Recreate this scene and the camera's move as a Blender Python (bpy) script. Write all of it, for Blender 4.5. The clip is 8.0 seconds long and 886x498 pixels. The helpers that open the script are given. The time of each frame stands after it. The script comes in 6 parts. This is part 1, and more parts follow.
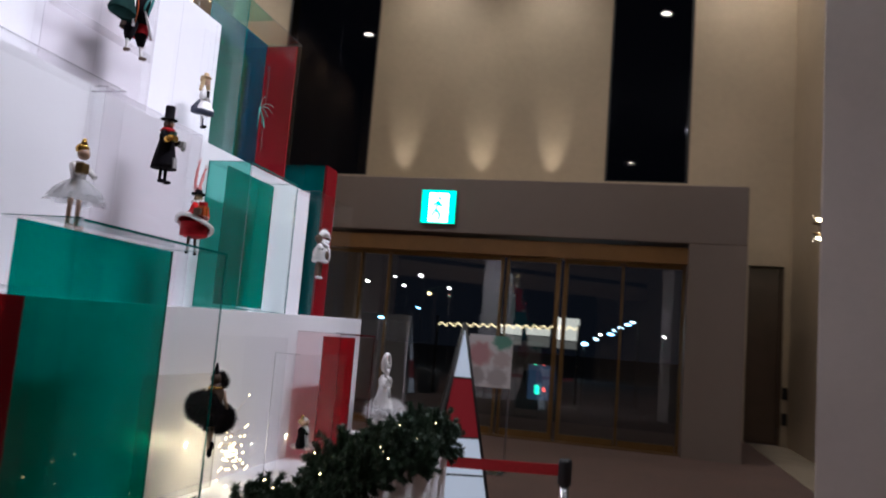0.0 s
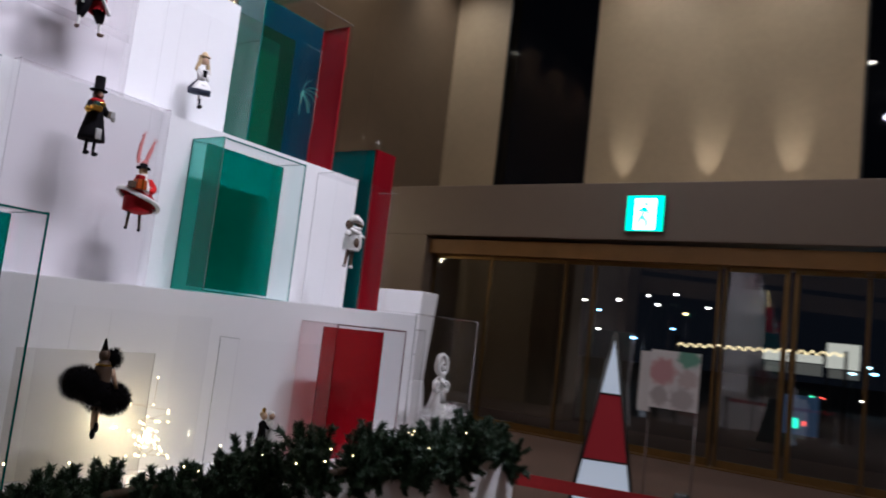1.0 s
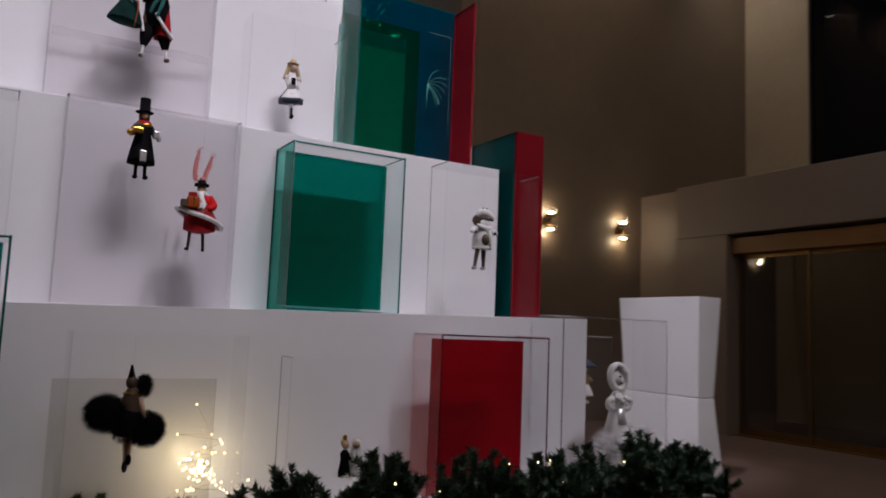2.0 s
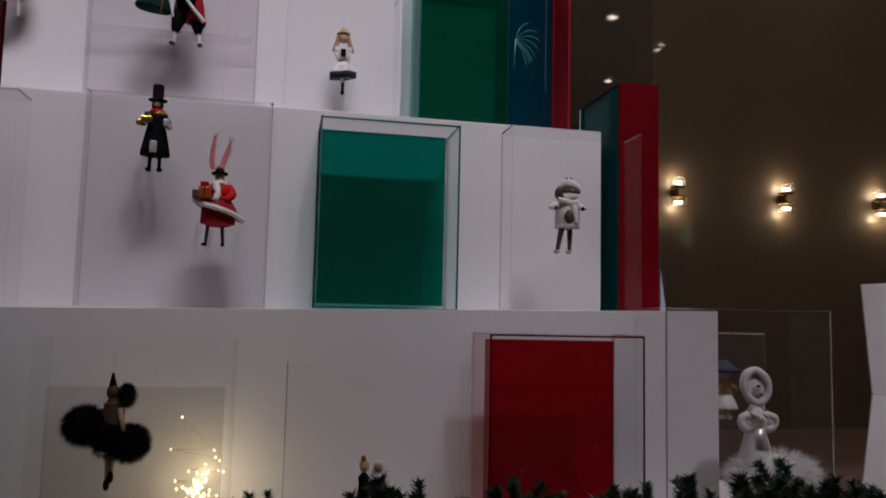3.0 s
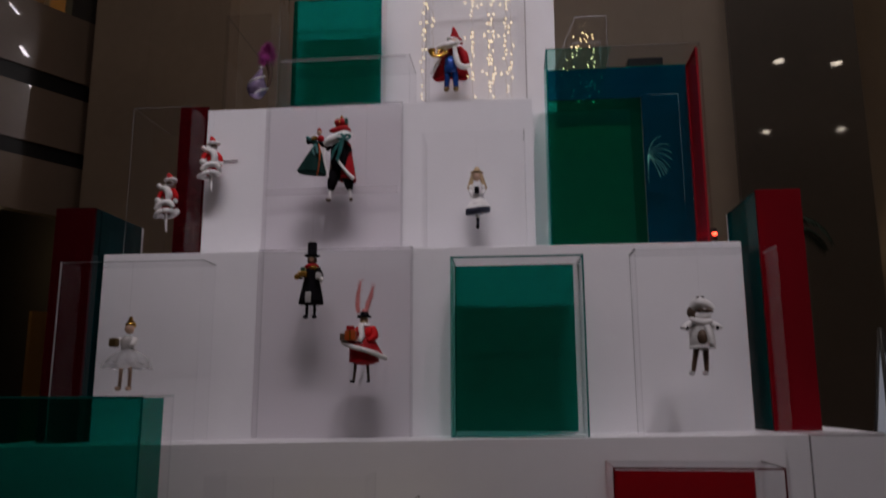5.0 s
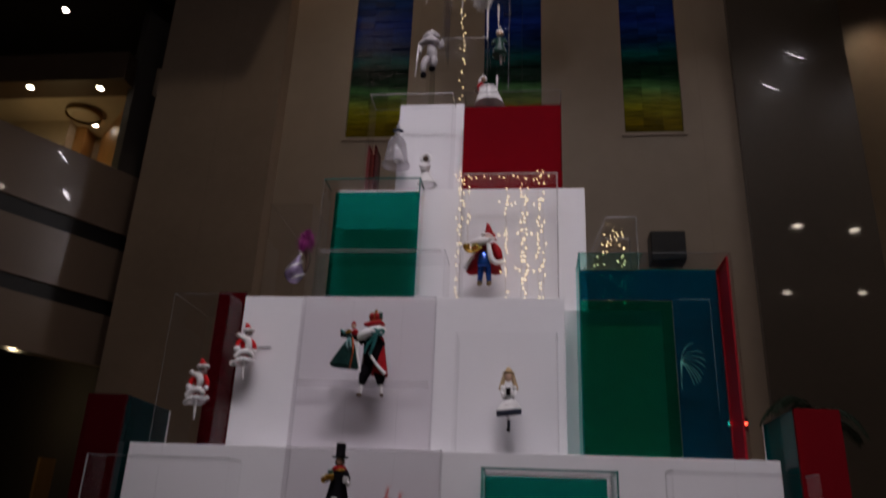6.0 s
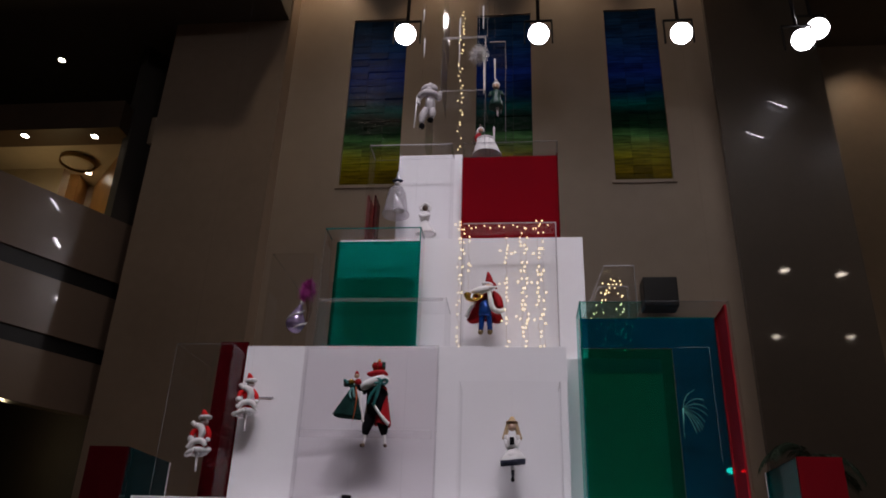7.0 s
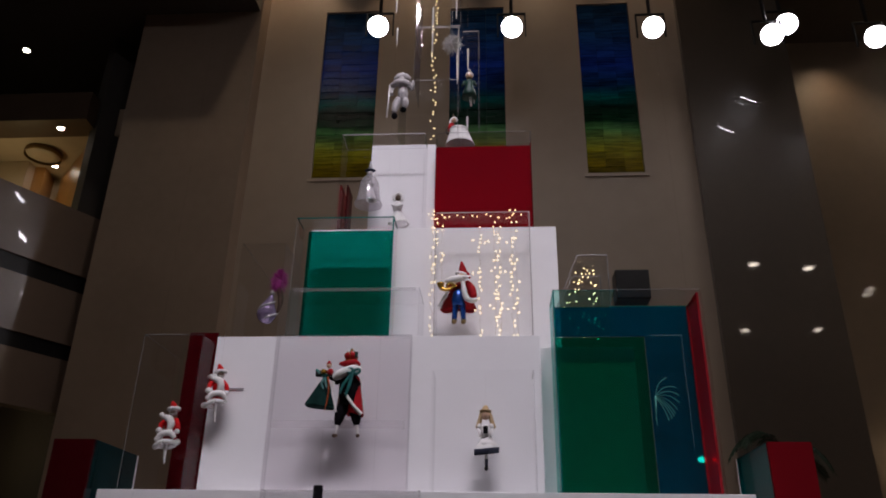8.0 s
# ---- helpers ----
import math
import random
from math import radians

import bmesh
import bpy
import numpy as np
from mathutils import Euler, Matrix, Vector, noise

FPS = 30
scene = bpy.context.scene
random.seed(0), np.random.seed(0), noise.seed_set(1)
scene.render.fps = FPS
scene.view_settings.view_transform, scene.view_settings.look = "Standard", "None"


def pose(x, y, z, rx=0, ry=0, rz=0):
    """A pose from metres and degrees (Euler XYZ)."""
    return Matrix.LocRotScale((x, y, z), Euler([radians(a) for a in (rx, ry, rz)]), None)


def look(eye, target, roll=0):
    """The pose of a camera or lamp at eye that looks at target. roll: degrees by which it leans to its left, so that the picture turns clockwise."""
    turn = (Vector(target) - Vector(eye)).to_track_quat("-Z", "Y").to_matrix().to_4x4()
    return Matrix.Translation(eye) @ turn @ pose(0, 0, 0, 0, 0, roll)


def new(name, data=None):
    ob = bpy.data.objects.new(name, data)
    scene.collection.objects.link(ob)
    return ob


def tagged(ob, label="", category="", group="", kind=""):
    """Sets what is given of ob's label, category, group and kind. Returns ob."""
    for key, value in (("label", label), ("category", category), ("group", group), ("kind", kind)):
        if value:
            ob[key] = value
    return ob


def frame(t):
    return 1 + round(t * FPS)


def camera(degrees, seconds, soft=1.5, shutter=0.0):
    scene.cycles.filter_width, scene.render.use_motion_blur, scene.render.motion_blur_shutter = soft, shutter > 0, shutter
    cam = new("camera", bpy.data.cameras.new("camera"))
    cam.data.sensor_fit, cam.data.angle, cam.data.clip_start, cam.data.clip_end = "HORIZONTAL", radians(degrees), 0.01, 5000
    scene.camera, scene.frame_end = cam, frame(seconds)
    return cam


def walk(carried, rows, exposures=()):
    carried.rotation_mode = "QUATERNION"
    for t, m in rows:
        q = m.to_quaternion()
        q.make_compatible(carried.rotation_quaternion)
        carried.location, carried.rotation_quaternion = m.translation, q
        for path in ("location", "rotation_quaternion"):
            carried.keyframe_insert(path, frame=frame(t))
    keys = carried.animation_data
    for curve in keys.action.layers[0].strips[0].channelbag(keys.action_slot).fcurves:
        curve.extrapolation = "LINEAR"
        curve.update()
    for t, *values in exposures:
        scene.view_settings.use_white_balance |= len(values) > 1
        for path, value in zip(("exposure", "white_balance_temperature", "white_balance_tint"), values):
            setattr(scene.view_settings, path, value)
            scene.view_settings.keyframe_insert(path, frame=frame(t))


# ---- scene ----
cam = camera(60.5, 8.0, soft=1.8, shutter=0.32)
PATH = [
    (0, (1.178, 1.218, 1.076), (0.697, 3.145, 1.308), 4.6),
    (0.2, (1.329, 1.314, 1.073), (0.710, 3.196, 1.348), 5.1),
    (0.4, (1.480, 1.440, 1.052), (0.748, 3.280, 1.314), 4.1),
    (0.5, (1.536, 1.521, 1.057), (0.73, 3.335, 1.299), 4.4),
    (0.7, (1.671, 1.645, 1.071), (0.734, 3.399, 1.285), 6.0),
    (1, (1.79, 1.851, 1.072), (0.668, 3.492, 1.29), 6.5),
    (1.2, (1.868, 1.995, 1.092), (0.560, 3.492, 1.307), 6.2),
    (1.5, (1.929, 2.199, 1.099), (0.456, 3.532, 1.329), 4.3),
    (1.7, (1.95, 2.358, 1.072), (0.368, 3.562, 1.294), 3.4),
    (2.8, (1.825, 3.050, 1.078), (-0.095, 3.575, 1.274), 1.1),
    (3, (1.795, 3.146, 1.09), (-0.154, 3.552, 1.275), 1.3),
    (3.5, (1.815, 3.289, 1.136), (-0.159, 3.492, 1.386), -0.1),
    (4, (1.853, 3.35, 1.129), (-0.141, 3.367, 1.273), 0.2),
    (4.1, (1.863, 3.365, 1.122), (-0.132, 3.338, 1.265), 0.1),
    (4.2, (1.873, 3.359, 1.127), (-0.122, 3.312, 1.26), -1.0),
    (5.3, (1.941, 3.379, 1.257), (0.012, 3.162, 1.739), 1.0),
    (5.5, (1.954, 3.366, 1.287), (0.042, 3.155, 1.835), 1.6),
    (6, (1.984, 3.335, 1.365), (0.135, 3.105, 2.092), 2.5),
    (6.1, (1.978, 3.336, 1.367), (0.151, 3.097, 2.144), 2.2),
    (6.5, (1.993, 3.312, 1.366), (0.183, 3.087, 2.187), 2.0),
    (7, (2.017, 3.297, 1.366), (0.211, 3.098, 2.203), 2.0),
    (7.5, (2.016, 3.292, 1.363), (0.206, 3.103, 2.193), 1.5),
    (8, (1.993, 3.297, 1.353), (0.177, 3.167, 2.182), 1.0),
]
EXPOSURES = [(0, 1.3, 5900, 7), (0.5, 1.15, 5950, 7), (1.0, 1.12, 6000, 7), (1.5, 0.8, 6200, 9), (2.8, 0.0, 6550, 12), (3.5, -0.16, 6600, 12), (4.2, -0.14, 6650, 12), (5.3, -0.56, 6700, 13), (8, -0.1, 6500, 12)]
walk(cam, [(t, look(eye, target, roll)) for t, eye, target, roll in PATH], EXPOSURES)

# ---- night sky outside ----
world = bpy.data.worlds.new("night")
world.use_nodes = True
world.node_tree.nodes["Background"].inputs["Color"].default_value = (0.004, 0.005, 0.008, 1)
world.node_tree.nodes["Background"].inputs["Strength"].default_value = 0.5
scene.world = world


def spot_lamp(name, eye, target, watts, colour, degrees, radius=0.05, blend=0.6):
    data = bpy.data.lights.new(name, "SPOT")
    data.energy, data.color, data.spot_size, data.spot_blend, data.shadow_soft_size = watts, colour, radians(degrees), blend, radius
    ob = new(name, data)
    ob.matrix_world = look(eye, target)
    return ob


def point_lamp(name, eye, watts, colour, radius=0.03):
    data = bpy.data.lights.new(name, "POINT")
    data.energy, data.color, data.shadow_soft_size = watts, colour, radius
    ob = new(name, data)
    ob.location = eye
    return ob


COOL, WARM = (0.97, 0.91, 1.0), (1.0, 0.85, 0.71)
CEIL = 7.5
# track spotlights over the visitors, aimed at the front of the display; the last is added to brighten the white counter
DISPLAY_SPOTS = [((3.4, 1.5), (-0.3, 3.0, 2.78), 155, 31), ((3.5, 2.4), (-0.3, 3.05, 2.78), 225, 31), ((3.55, 3.3), (-0.3, 3.1, 2.78), 290, 31), ((3.55, 4.2), (-0.3, 3.1, 2.75), 430, 31), ((3.4, 5.1), (-0.3, 3.15, 2.72), 225, 31), ((3.3, 5.6), (0.22, 4.4, 0.95), 580, 19), ((0.3, 3.0), (-2.3, 7.02, 0.85), 1000, 13)]
for (sx, sy), aim, w, cone in DISPLAY_SPOTS:
    spot_lamp("display_spot", (sx, sy, CEIL - 0.32), aim, w, COOL, cone, 0.15, 0.9)
# theatre spots on the wall behind the display
WALL_SPOTS = [(-3.0, 2.36, 5.70), (-3.0, 3.48, 5.65), (-3.0, 4.63, 5.60), (-3.0, 5.56, 5.49), (-3.0, 6.36, 5.44), (-3.15, 5.76, 5.72)]
for p in WALL_SPOTS:
    spot_lamp("wall_spot", (p[0] + 0.12, p[1], p[2] - 0.1), (2.2, 3.2, 0.6), 25, COOL, 60, 0.06)
# warm downlights of the lobby
DOWNLIGHTS = [(5.1, 8.52), (5.32, 9.67), (9.27, 9.57), (9.27, 11.33), (5.6, 7.27), (1.6, 9.3), (-1.2, 8.3), (-2.62, 7.8), (0.2, 6.0), (4.2, 3.4), (4.6, -1.5), (1.0, -2.5), (7.5, 0.5), (-1.6, 1.4), (-4.6, 8.6), (2.6, 11.4), (-3.1, 12.03), (2.9, 11.47)]
for k in (5, 6, 7, 9, 10, 11, 13, 15):
    dx, dy = DOWNLIGHTS[k]
    spot_lamp("downlight_beam", (dx, dy, CEIL - 0.03), (dx, dy, 0), {7: 16, 15: 16, 9: 26, 10: 28, 11: 28, 13: 52}.get(k, 45), WARM, 110, 0.06)
# wall washers close to the stained-glass wall
for wy, watts in ((1.45, 32), (2.6, 30), (3.8, 24), (4.8, 13)):
    spot_lamp("wall_washer", (-3.45, wy, CEIL - 0.05), (-3.62, wy, 3.5), watts, (1.0, 0.72, 0.46), 70, 0.04)
# added lamps without fixtures, to brighten the entrance wall
for wx in (2.6, -5.2, -2.0, -0.2):
    spot_lamp("entrance_washer", (wx, 11.3, CEIL - 0.05), (wx, 12.3, 4.2), 26 if wx > 2 else 53, (1.0, 0.89, 0.76), 100, 0.15, 1.0)
for wy in (7.2, 8.5, 9.7):
    spot_lamp("wall_washer", (-5.15, wy, CEIL - 0.05), (-5.6, wy, 4.6), 40, (1.0, 0.76, 0.50), 92, 0.12, 1.0)
UPLIGHTS = [-2.33, -1.12, -0.03]
for ux in UPLIGHTS:
    spot_lamp("uplight_beam", (ux, 11.95, 3.14), (ux, 12.33, 4.1), 16, (1.0, 0.88, 0.72), 34, 0.03, 1.0)
SCONCES = [(-5.6, 7.20, 2.49), (-5.6, 8.49, 2.49), (-5.6, 9.71, 2.49)]
for p in SCONCES:
    for dz in (0.15, -0.15):
        point_lamp("sconce_bulb_light", (p[0] + 0.075, p[1], p[2] + dz), 1.1, (1.0, 0.80, 0.52))
for dz in (0.11, -0.11):
    point_lamp("sconce_bulb_light", (3.2, 10.3, 2.61 + dz), 2.0, (1.0, 0.80, 0.52))
point_lamp("gallery_light", (-4.02, -1.35, 4.62), 4.2, (1.0, 0.79, 0.40), 0.10)
point_lamp("undercroft_light", (-4.05, -1.15, 2.45), 2.2, (1.0, 0.78, 0.45), 0.05)


# ---- materials ----
def material(name, colour, rough=0.5, metal=0.0, vary=0.12, scale=6.0, bump=0.0, bump_scale=60.0, coat=0.0, second=None, sheen=0.0, spec=0.5):
    m = bpy.data.materials.new(name)
    m.use_nodes = True
    nt = m.node_tree
    b = nt.nodes["Principled BSDF"]
    b.inputs["Roughness"].default_value, b.inputs["Metallic"].default_value = rough, metal
    b.inputs["Specular IOR Level"].default_value = spec
    b.inputs["Coat Weight"].default_value, b.inputs["Coat Roughness"].default_value = coat, 0.03
    b.inputs["Sheen Weight"].default_value = sheen
    co = nt.nodes.new("ShaderNodeTexCoord")
    n1, n2 = nt.nodes.new("ShaderNodeTexNoise"), nt.nodes.new("ShaderNodeTexNoise")
    n1.inputs["Scale"].default_value, n2.inputs["Scale"].default_value = scale, scale * 11
    n1.inputs["Detail"].default_value, n2.inputs["Detail"].default_value = 5, 3
    for n in (n1, n2):
        nt.links.new(co.outputs["Object"], n.inputs["Vector"])
    mixf = nt.nodes.new("ShaderNodeMath")
    mixf.operation = "MULTIPLY_ADD"
    mixf.inputs[1].default_value = 0.35
    nt.links.new(n2.outputs["Fac"], mixf.inputs[0])
    nt.links.new(n1.outputs["Fac"], mixf.inputs[2])
    ramp = nt.nodes.new("ShaderNodeValToRGB")
    dark = second or tuple(c * (1 - vary) for c in colour)
    ramp.color_ramp.elements[0].position, ramp.color_ramp.elements[1].position = 0.45, 0.95
    ramp.color_ramp.elements[0].color, ramp.color_ramp.elements[1].color = (*dark, 1), (*colour, 1)
    nt.links.new(mixf.outputs[0], ramp.inputs["Fac"])
    nt.links.new(ramp.outputs["Color"], b.inputs["Base Color"])
    if bump:
        n3, bp = nt.nodes.new("ShaderNodeTexNoise"), nt.nodes.new("ShaderNodeBump")
        n3.inputs["Scale"].default_value, bp.inputs["Strength"].default_value, bp.inputs["Distance"].default_value = bump_scale, bump, 0.004
        nt.links.new(co.outputs["Object"], n3.inputs["Vector"])
        nt.links.new(n3.outputs["Fac"], bp.inputs["Height"])
        nt.links.new(bp.outputs["Normal"], b.inputs["Normal"])
    return m


def acrylic(name, tint, body=0.0, body_colour=(0, 0, 0), gloss=1.0):
    """Thin acrylic sheet: tinted see-through, a share of body colour, and gloss by Fresnel."""
    m = bpy.data.materials.new(name)
    m.use_nodes = True
    nt = m.node_tree
    nt.nodes.remove(nt.nodes["Principled BSDF"])
    out = nt.nodes["Material Output"]
    tr, gl, fr, mx, pw, sc = (nt.nodes.new("ShaderNode" + k) for k in ("BsdfTransparent", "BsdfGlossy", "LayerWeight", "MixShader", "Math", "Math"))
    tr.inputs["Color"].default_value = (*tint, 1)
    gl.inputs["Roughness"].default_value = 0.02
    fr.inputs["Blend"].default_value = 0.5
    pw.operation, sc.operation = "POWER", "MULTIPLY_ADD"
    pw.inputs[1].default_value, sc.inputs[1].default_value, sc.inputs[2].default_value = 5.0, 0.5, 0.022 * gloss
    nt.links.new(fr.outputs["Facing"], pw.inputs[0])
    nt.links.new(pw.outputs[0], sc.inputs[0])
    base = tr.outputs[0]
    if body:
        df, mb = nt.nodes.new("ShaderNodeBsdfDiffuse"), nt.nodes.new("ShaderNodeMixShader")
        df.inputs["Color"].default_value = (*body_colour, 1)
        mb.inputs[0].default_value = body
        nt.links.new(tr.outputs[0], mb.inputs[1])
        nt.links.new(df.outputs[0], mb.inputs[2])
        base = mb.outputs[0]
    nt.links.new(sc.outputs[0], mx.inputs[0])
    nt.links.new(base, mx.inputs[1])
    nt.links.new(gl.outputs[0], mx.inputs[2])
    nt.links.new(mx.outputs[0], out.inputs["Surface"])
    return m


def glowing(name, colour, strength):
    m = bpy.data.materials.new(name)
    m.use_nodes = True
    b = m.node_tree.nodes["Principled BSDF"]
    b.inputs["Base Color"].default_value = (*colour, 1)
    b.inputs["Emission Color"].default_value, b.inputs["Emission Strength"].default_value = (*colour, 1), strength
    return m


WHITE = material("white_lacquered_board", (0.80, 0.79, 0.81), 0.35, vary=0.05, scale=2.5, bump=0.04, bump_scale=90)
CLEAR = acrylic("clear_acrylic", (0.962, 0.962, 0.966), gloss=1.5)
THIN = acrylic("very_clear_acrylic", (0.988, 0.988, 0.99), gloss=0.8)
HAZE = acrylic("faintly_grey_acrylic", (0.905, 0.885, 0.90), gloss=1.2)
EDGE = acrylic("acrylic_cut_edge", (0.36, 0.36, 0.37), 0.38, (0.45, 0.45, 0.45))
# the same cut edge where it catches light, the glint put into its colour
BRIGHT_EDGE = acrylic("glinting_cut_edge", (0.45, 0.45, 0.45), 0.5, (0.74, 0.71, 0.71))
GREEN = acrylic("green_acrylic", (0.0, 0.262, 0.192), 0.05, (0.0, 0.30, 0.20), 1.8)
GREEN_DEEP = acrylic("deep_green_acrylic", (0.0, 0.26, 0.165), 0.07, (0.0, 0.26, 0.15), 1.8)
GREEN_EDGE = acrylic("green_cut_edge", (0.0, 0.05, 0.04), 0.65, (0.0, 0.17, 0.145))
RED = acrylic("red_acrylic", (0.40, 0.002, 0.006), 0.45, (0.35, 0.009, 0.02), 1.8)
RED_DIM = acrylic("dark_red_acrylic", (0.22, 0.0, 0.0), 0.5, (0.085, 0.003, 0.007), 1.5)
RED_EDGE = acrylic("red_cut_edge", (0.03, 0.0, 0.0), 0.7, (0.12, 0.004, 0.008))
BLUE = acrylic("petrol_blue_acrylic", (0.0, 0.09, 0.13), 0.36, (0.0, 0.085, 0.155), 1.8)
TEAL = acrylic("dark_teal_acrylic", (0.0, 0.05, 0.05), 0.68, (0.0, 0.12, 0.12), 1.8)
PLASTER = material("beige_plaster", (0.50, 0.40, 0.29), 0.55, vary=0.18, scale=0.9, bump=0.25, bump_scale=28)
PANEL = material("beige_stone_panel", (0.44, 0.35, 0.27), 0.38, vary=0.16, scale=0.7, bump=0.05, bump_scale=40)
POLISHED = material("polished_brown_stone", (0.092, 0.070, 0.053), 0.35, vary=0.2, scale=1.5, coat=1.0)
PALE_STONE = material("polished_pale_stone", (0.52, 0.455, 0.42), 0.3, vary=0.12, scale=1.8, coat=1.0)
PORTAL = material("taupe_portal_cladding", (0.25, 0.195, 0.165), 0.45, vary=0.10, scale=0.8, bump=0.05)
CARPET = material("brown_red_carpet", (0.12, 0.055, 0.038), 0.9, vary=0.35, scale=3.0, bump=0.6, bump_scale=320, sheen=0.2)
FLOOR_STONE = material("cream_stone_border", (0.45, 0.38, 0.30), 0.25, vary=0.15, scale=3)
CEILING = material("dark_ceiling_paint", (0.10, 0.085, 0.07), 0.8, vary=0.1)
BRASS = material("brushed_brass", (0.31, 0.19, 0.075), 0.38, 0.9, vary=0.2, scale=9)
WOODV = material("amber_wood_veneer", (0.36, 0.18, 0.055), 0.4, vary=0.25, scale=4)
DARKWOOD = material("dark_brown_door", (0.09, 0.055, 0.035), 0.45, vary=0.25, scale=5)
BLACKM = material("black_metal", (0.015, 0.015, 0.017), 0.4, vary=0.3)
CHROME = material("steel", (0.55, 0.55, 0.56), 0.2, 1.0, vary=0.1)
GLASS = acrylic("door_glass", (0.64, 0.67, 0.67), gloss=8.0)
DARKGLASS = acrylic("night_window_glass", (0.13, 0.13, 0.145), gloss=2.0)
ASPHALT = material("asphalt", (0.05, 0.05, 0.05), 0.8, vary=0.3, scale=8)
LAMP_W = glowing("spot_lens", (1.0, 0.95, 1.0), 60)
LAMP_D = glowing("downlight_lens", (1.0, 0.88, 0.72), 30)
LAMP_S = glowing("sconce_bulb", (1.0, 0.84, 0.56), 14)
FAIRY = glowing("fairy_bulb", (1.0, 0.77, 0.38), 4.8)
SIGN_G = glowing("sign_green", (0.0, 0.72, 0.48), 1.1)
SIGN_W = glowing("sign_white", (0.85, 1.0, 0.92), 1.2)


# ---- mesh helpers ----
def box(bm, x0, x1, y0, y1, z0, z1, mi=0, bevel=0.0):
    vs = [bm.verts.new((x, y, z)) for x in (x0, x1) for y in (y0, y1) for z in (z0, z1)]
    fs = [bm.faces.new([vs[i] for i in q]) for q in ((0, 1, 3, 2), (4, 6, 7, 5), (0, 4, 5, 1), (2, 3, 7, 6), (0, 2, 6, 4), (1, 5, 7, 3))]
    for f in fs:
        f.material_index = mi
    if bevel:
        es = list({e for f in fs for e in f.edges})
        r = bmesh.ops.bevel(bm, geom=es, offset=bevel, segments=2, profile=0.5, affect="EDGES")
        for f in r["faces"]:
            f.material_index = mi
    return fs


def tube(bm, p0, p1, r0, r1, n=8, mi=0, cap=True):
    p0, p1 = Vector(p0), Vector(p1)
    ax = (p1 - p0).normalized()
    u = ax.orthogonal().normalized()
    w = ax.cross(u)
    rings = []
    for p, r in ((p0, r0), (p1, r1)):
        rings.append([bm.verts.new(p + r * (math.cos(a) * u + math.sin(a) * w)) for a in (2 * math.pi * k / n for k in range(n))])
    for k in range(n):
        f = bm.faces.new((rings[0][k], rings[0][(k + 1) % n], rings[1][(k + 1) % n], rings[1][k]))
        f.material_index, f.smooth = mi, True
    if cap:
        for r, flip in ((rings[0], True), (rings[1], False)):
            f = bm.faces.new(r[::-1] if flip else r)
            f.material_index = mi


def ball(bm, c, r, mi=0, n=10):
    r = (r, r, r) if isinstance(r, (int, float)) else r
    m = Matrix.Translation(c) @ Matrix.Diagonal((*r, 1))
    res = bmesh.ops.create_uvsphere(bm, u_segments=n, v_segments=max(5, n * 2 // 3), radius=1, matrix=m)
    for f in {f for v in res["verts"] for f in v.link_faces}:
        f.material_index, f.smooth = mi, True


def lathe(bm, c, prof, mi=0, n=14, squash=1.0, cap=True):
    """Turned shape about the upright axis: prof is (radius, height) pairs."""
    rings = [[bm.verts.new((c[0] + squash * r * math.cos(a), c[1] + r * math.sin(a), c[2] + z)) for a in (2 * math.pi * k / n for k in range(n))] for r, z in prof]
    for a, b in zip(rings, rings[1:]):
        for k in range(n):
            f = bm.faces.new((a[k], a[(k + 1) % n], b[(k + 1) % n], b[k]))
            f.material_index, f.smooth = mi, True
    for r in (rings[0][::-1], rings[-1]) if cap else ():
        bm.faces.new(r).material_index = mi


def mesh_of(name, bm, mats):
    me = bpy.data.meshes.new(name)
    bmesh.ops.recalc_face_normals(bm, faces=bm.faces)
    bm.to_mesh(me)
    bm.free()
    for m in mats if isinstance(mats, (list, tuple)) else [mats]:
        me.materials.append(m)
    return me


def thing(name, bm, mats, label, category, group="", kind=""):
    return tagged(new(name, mesh_of(name, bm, mats)), label, category, group, kind)


def empty(name, at, label, category, group="", kind=""):
    ob = new(name)
    ob.location = at
    return tagged(ob, label, category, group, kind)


def part(name, bm, mats, parent, label=""):
    """One mesh object under a thing; its mesh is in world places, moved into the parent's frame."""
    ob = new(name, mesh_of(name, bm, mats))
    ob.parent = parent
    base, up = Vector(parent.location), parent.parent
    while up:
        base, up = base + up.location, up.parent
    ob.data.transform(Matrix.Translation(-base))
    if label:
        ob["label"] = label
    return ob


def bx(*a, bevel=0.0):
    bm = bmesh.new()
    box(bm, *a, bevel=bevel)
    return bm


def sheet(x0, x1, y0, y1, z0, z1):
    """A thin sheet, open on its hidden broad side, so that light crosses one face of it."""
    bm = bmesh.new()
    fs = box(bm, x0, x1, y0, y1, z0, z1)
    d = (x1 - x0, y1 - y0, z1 - z0)
    bmesh.ops.delete(bm, geom=[fs[2 * d.index(min(d))]], context="FACES_ONLY")
    return bm


def structure(name, bm, mats, label, category):
    return thing(name, bm, mats, label, category, kind="structure")


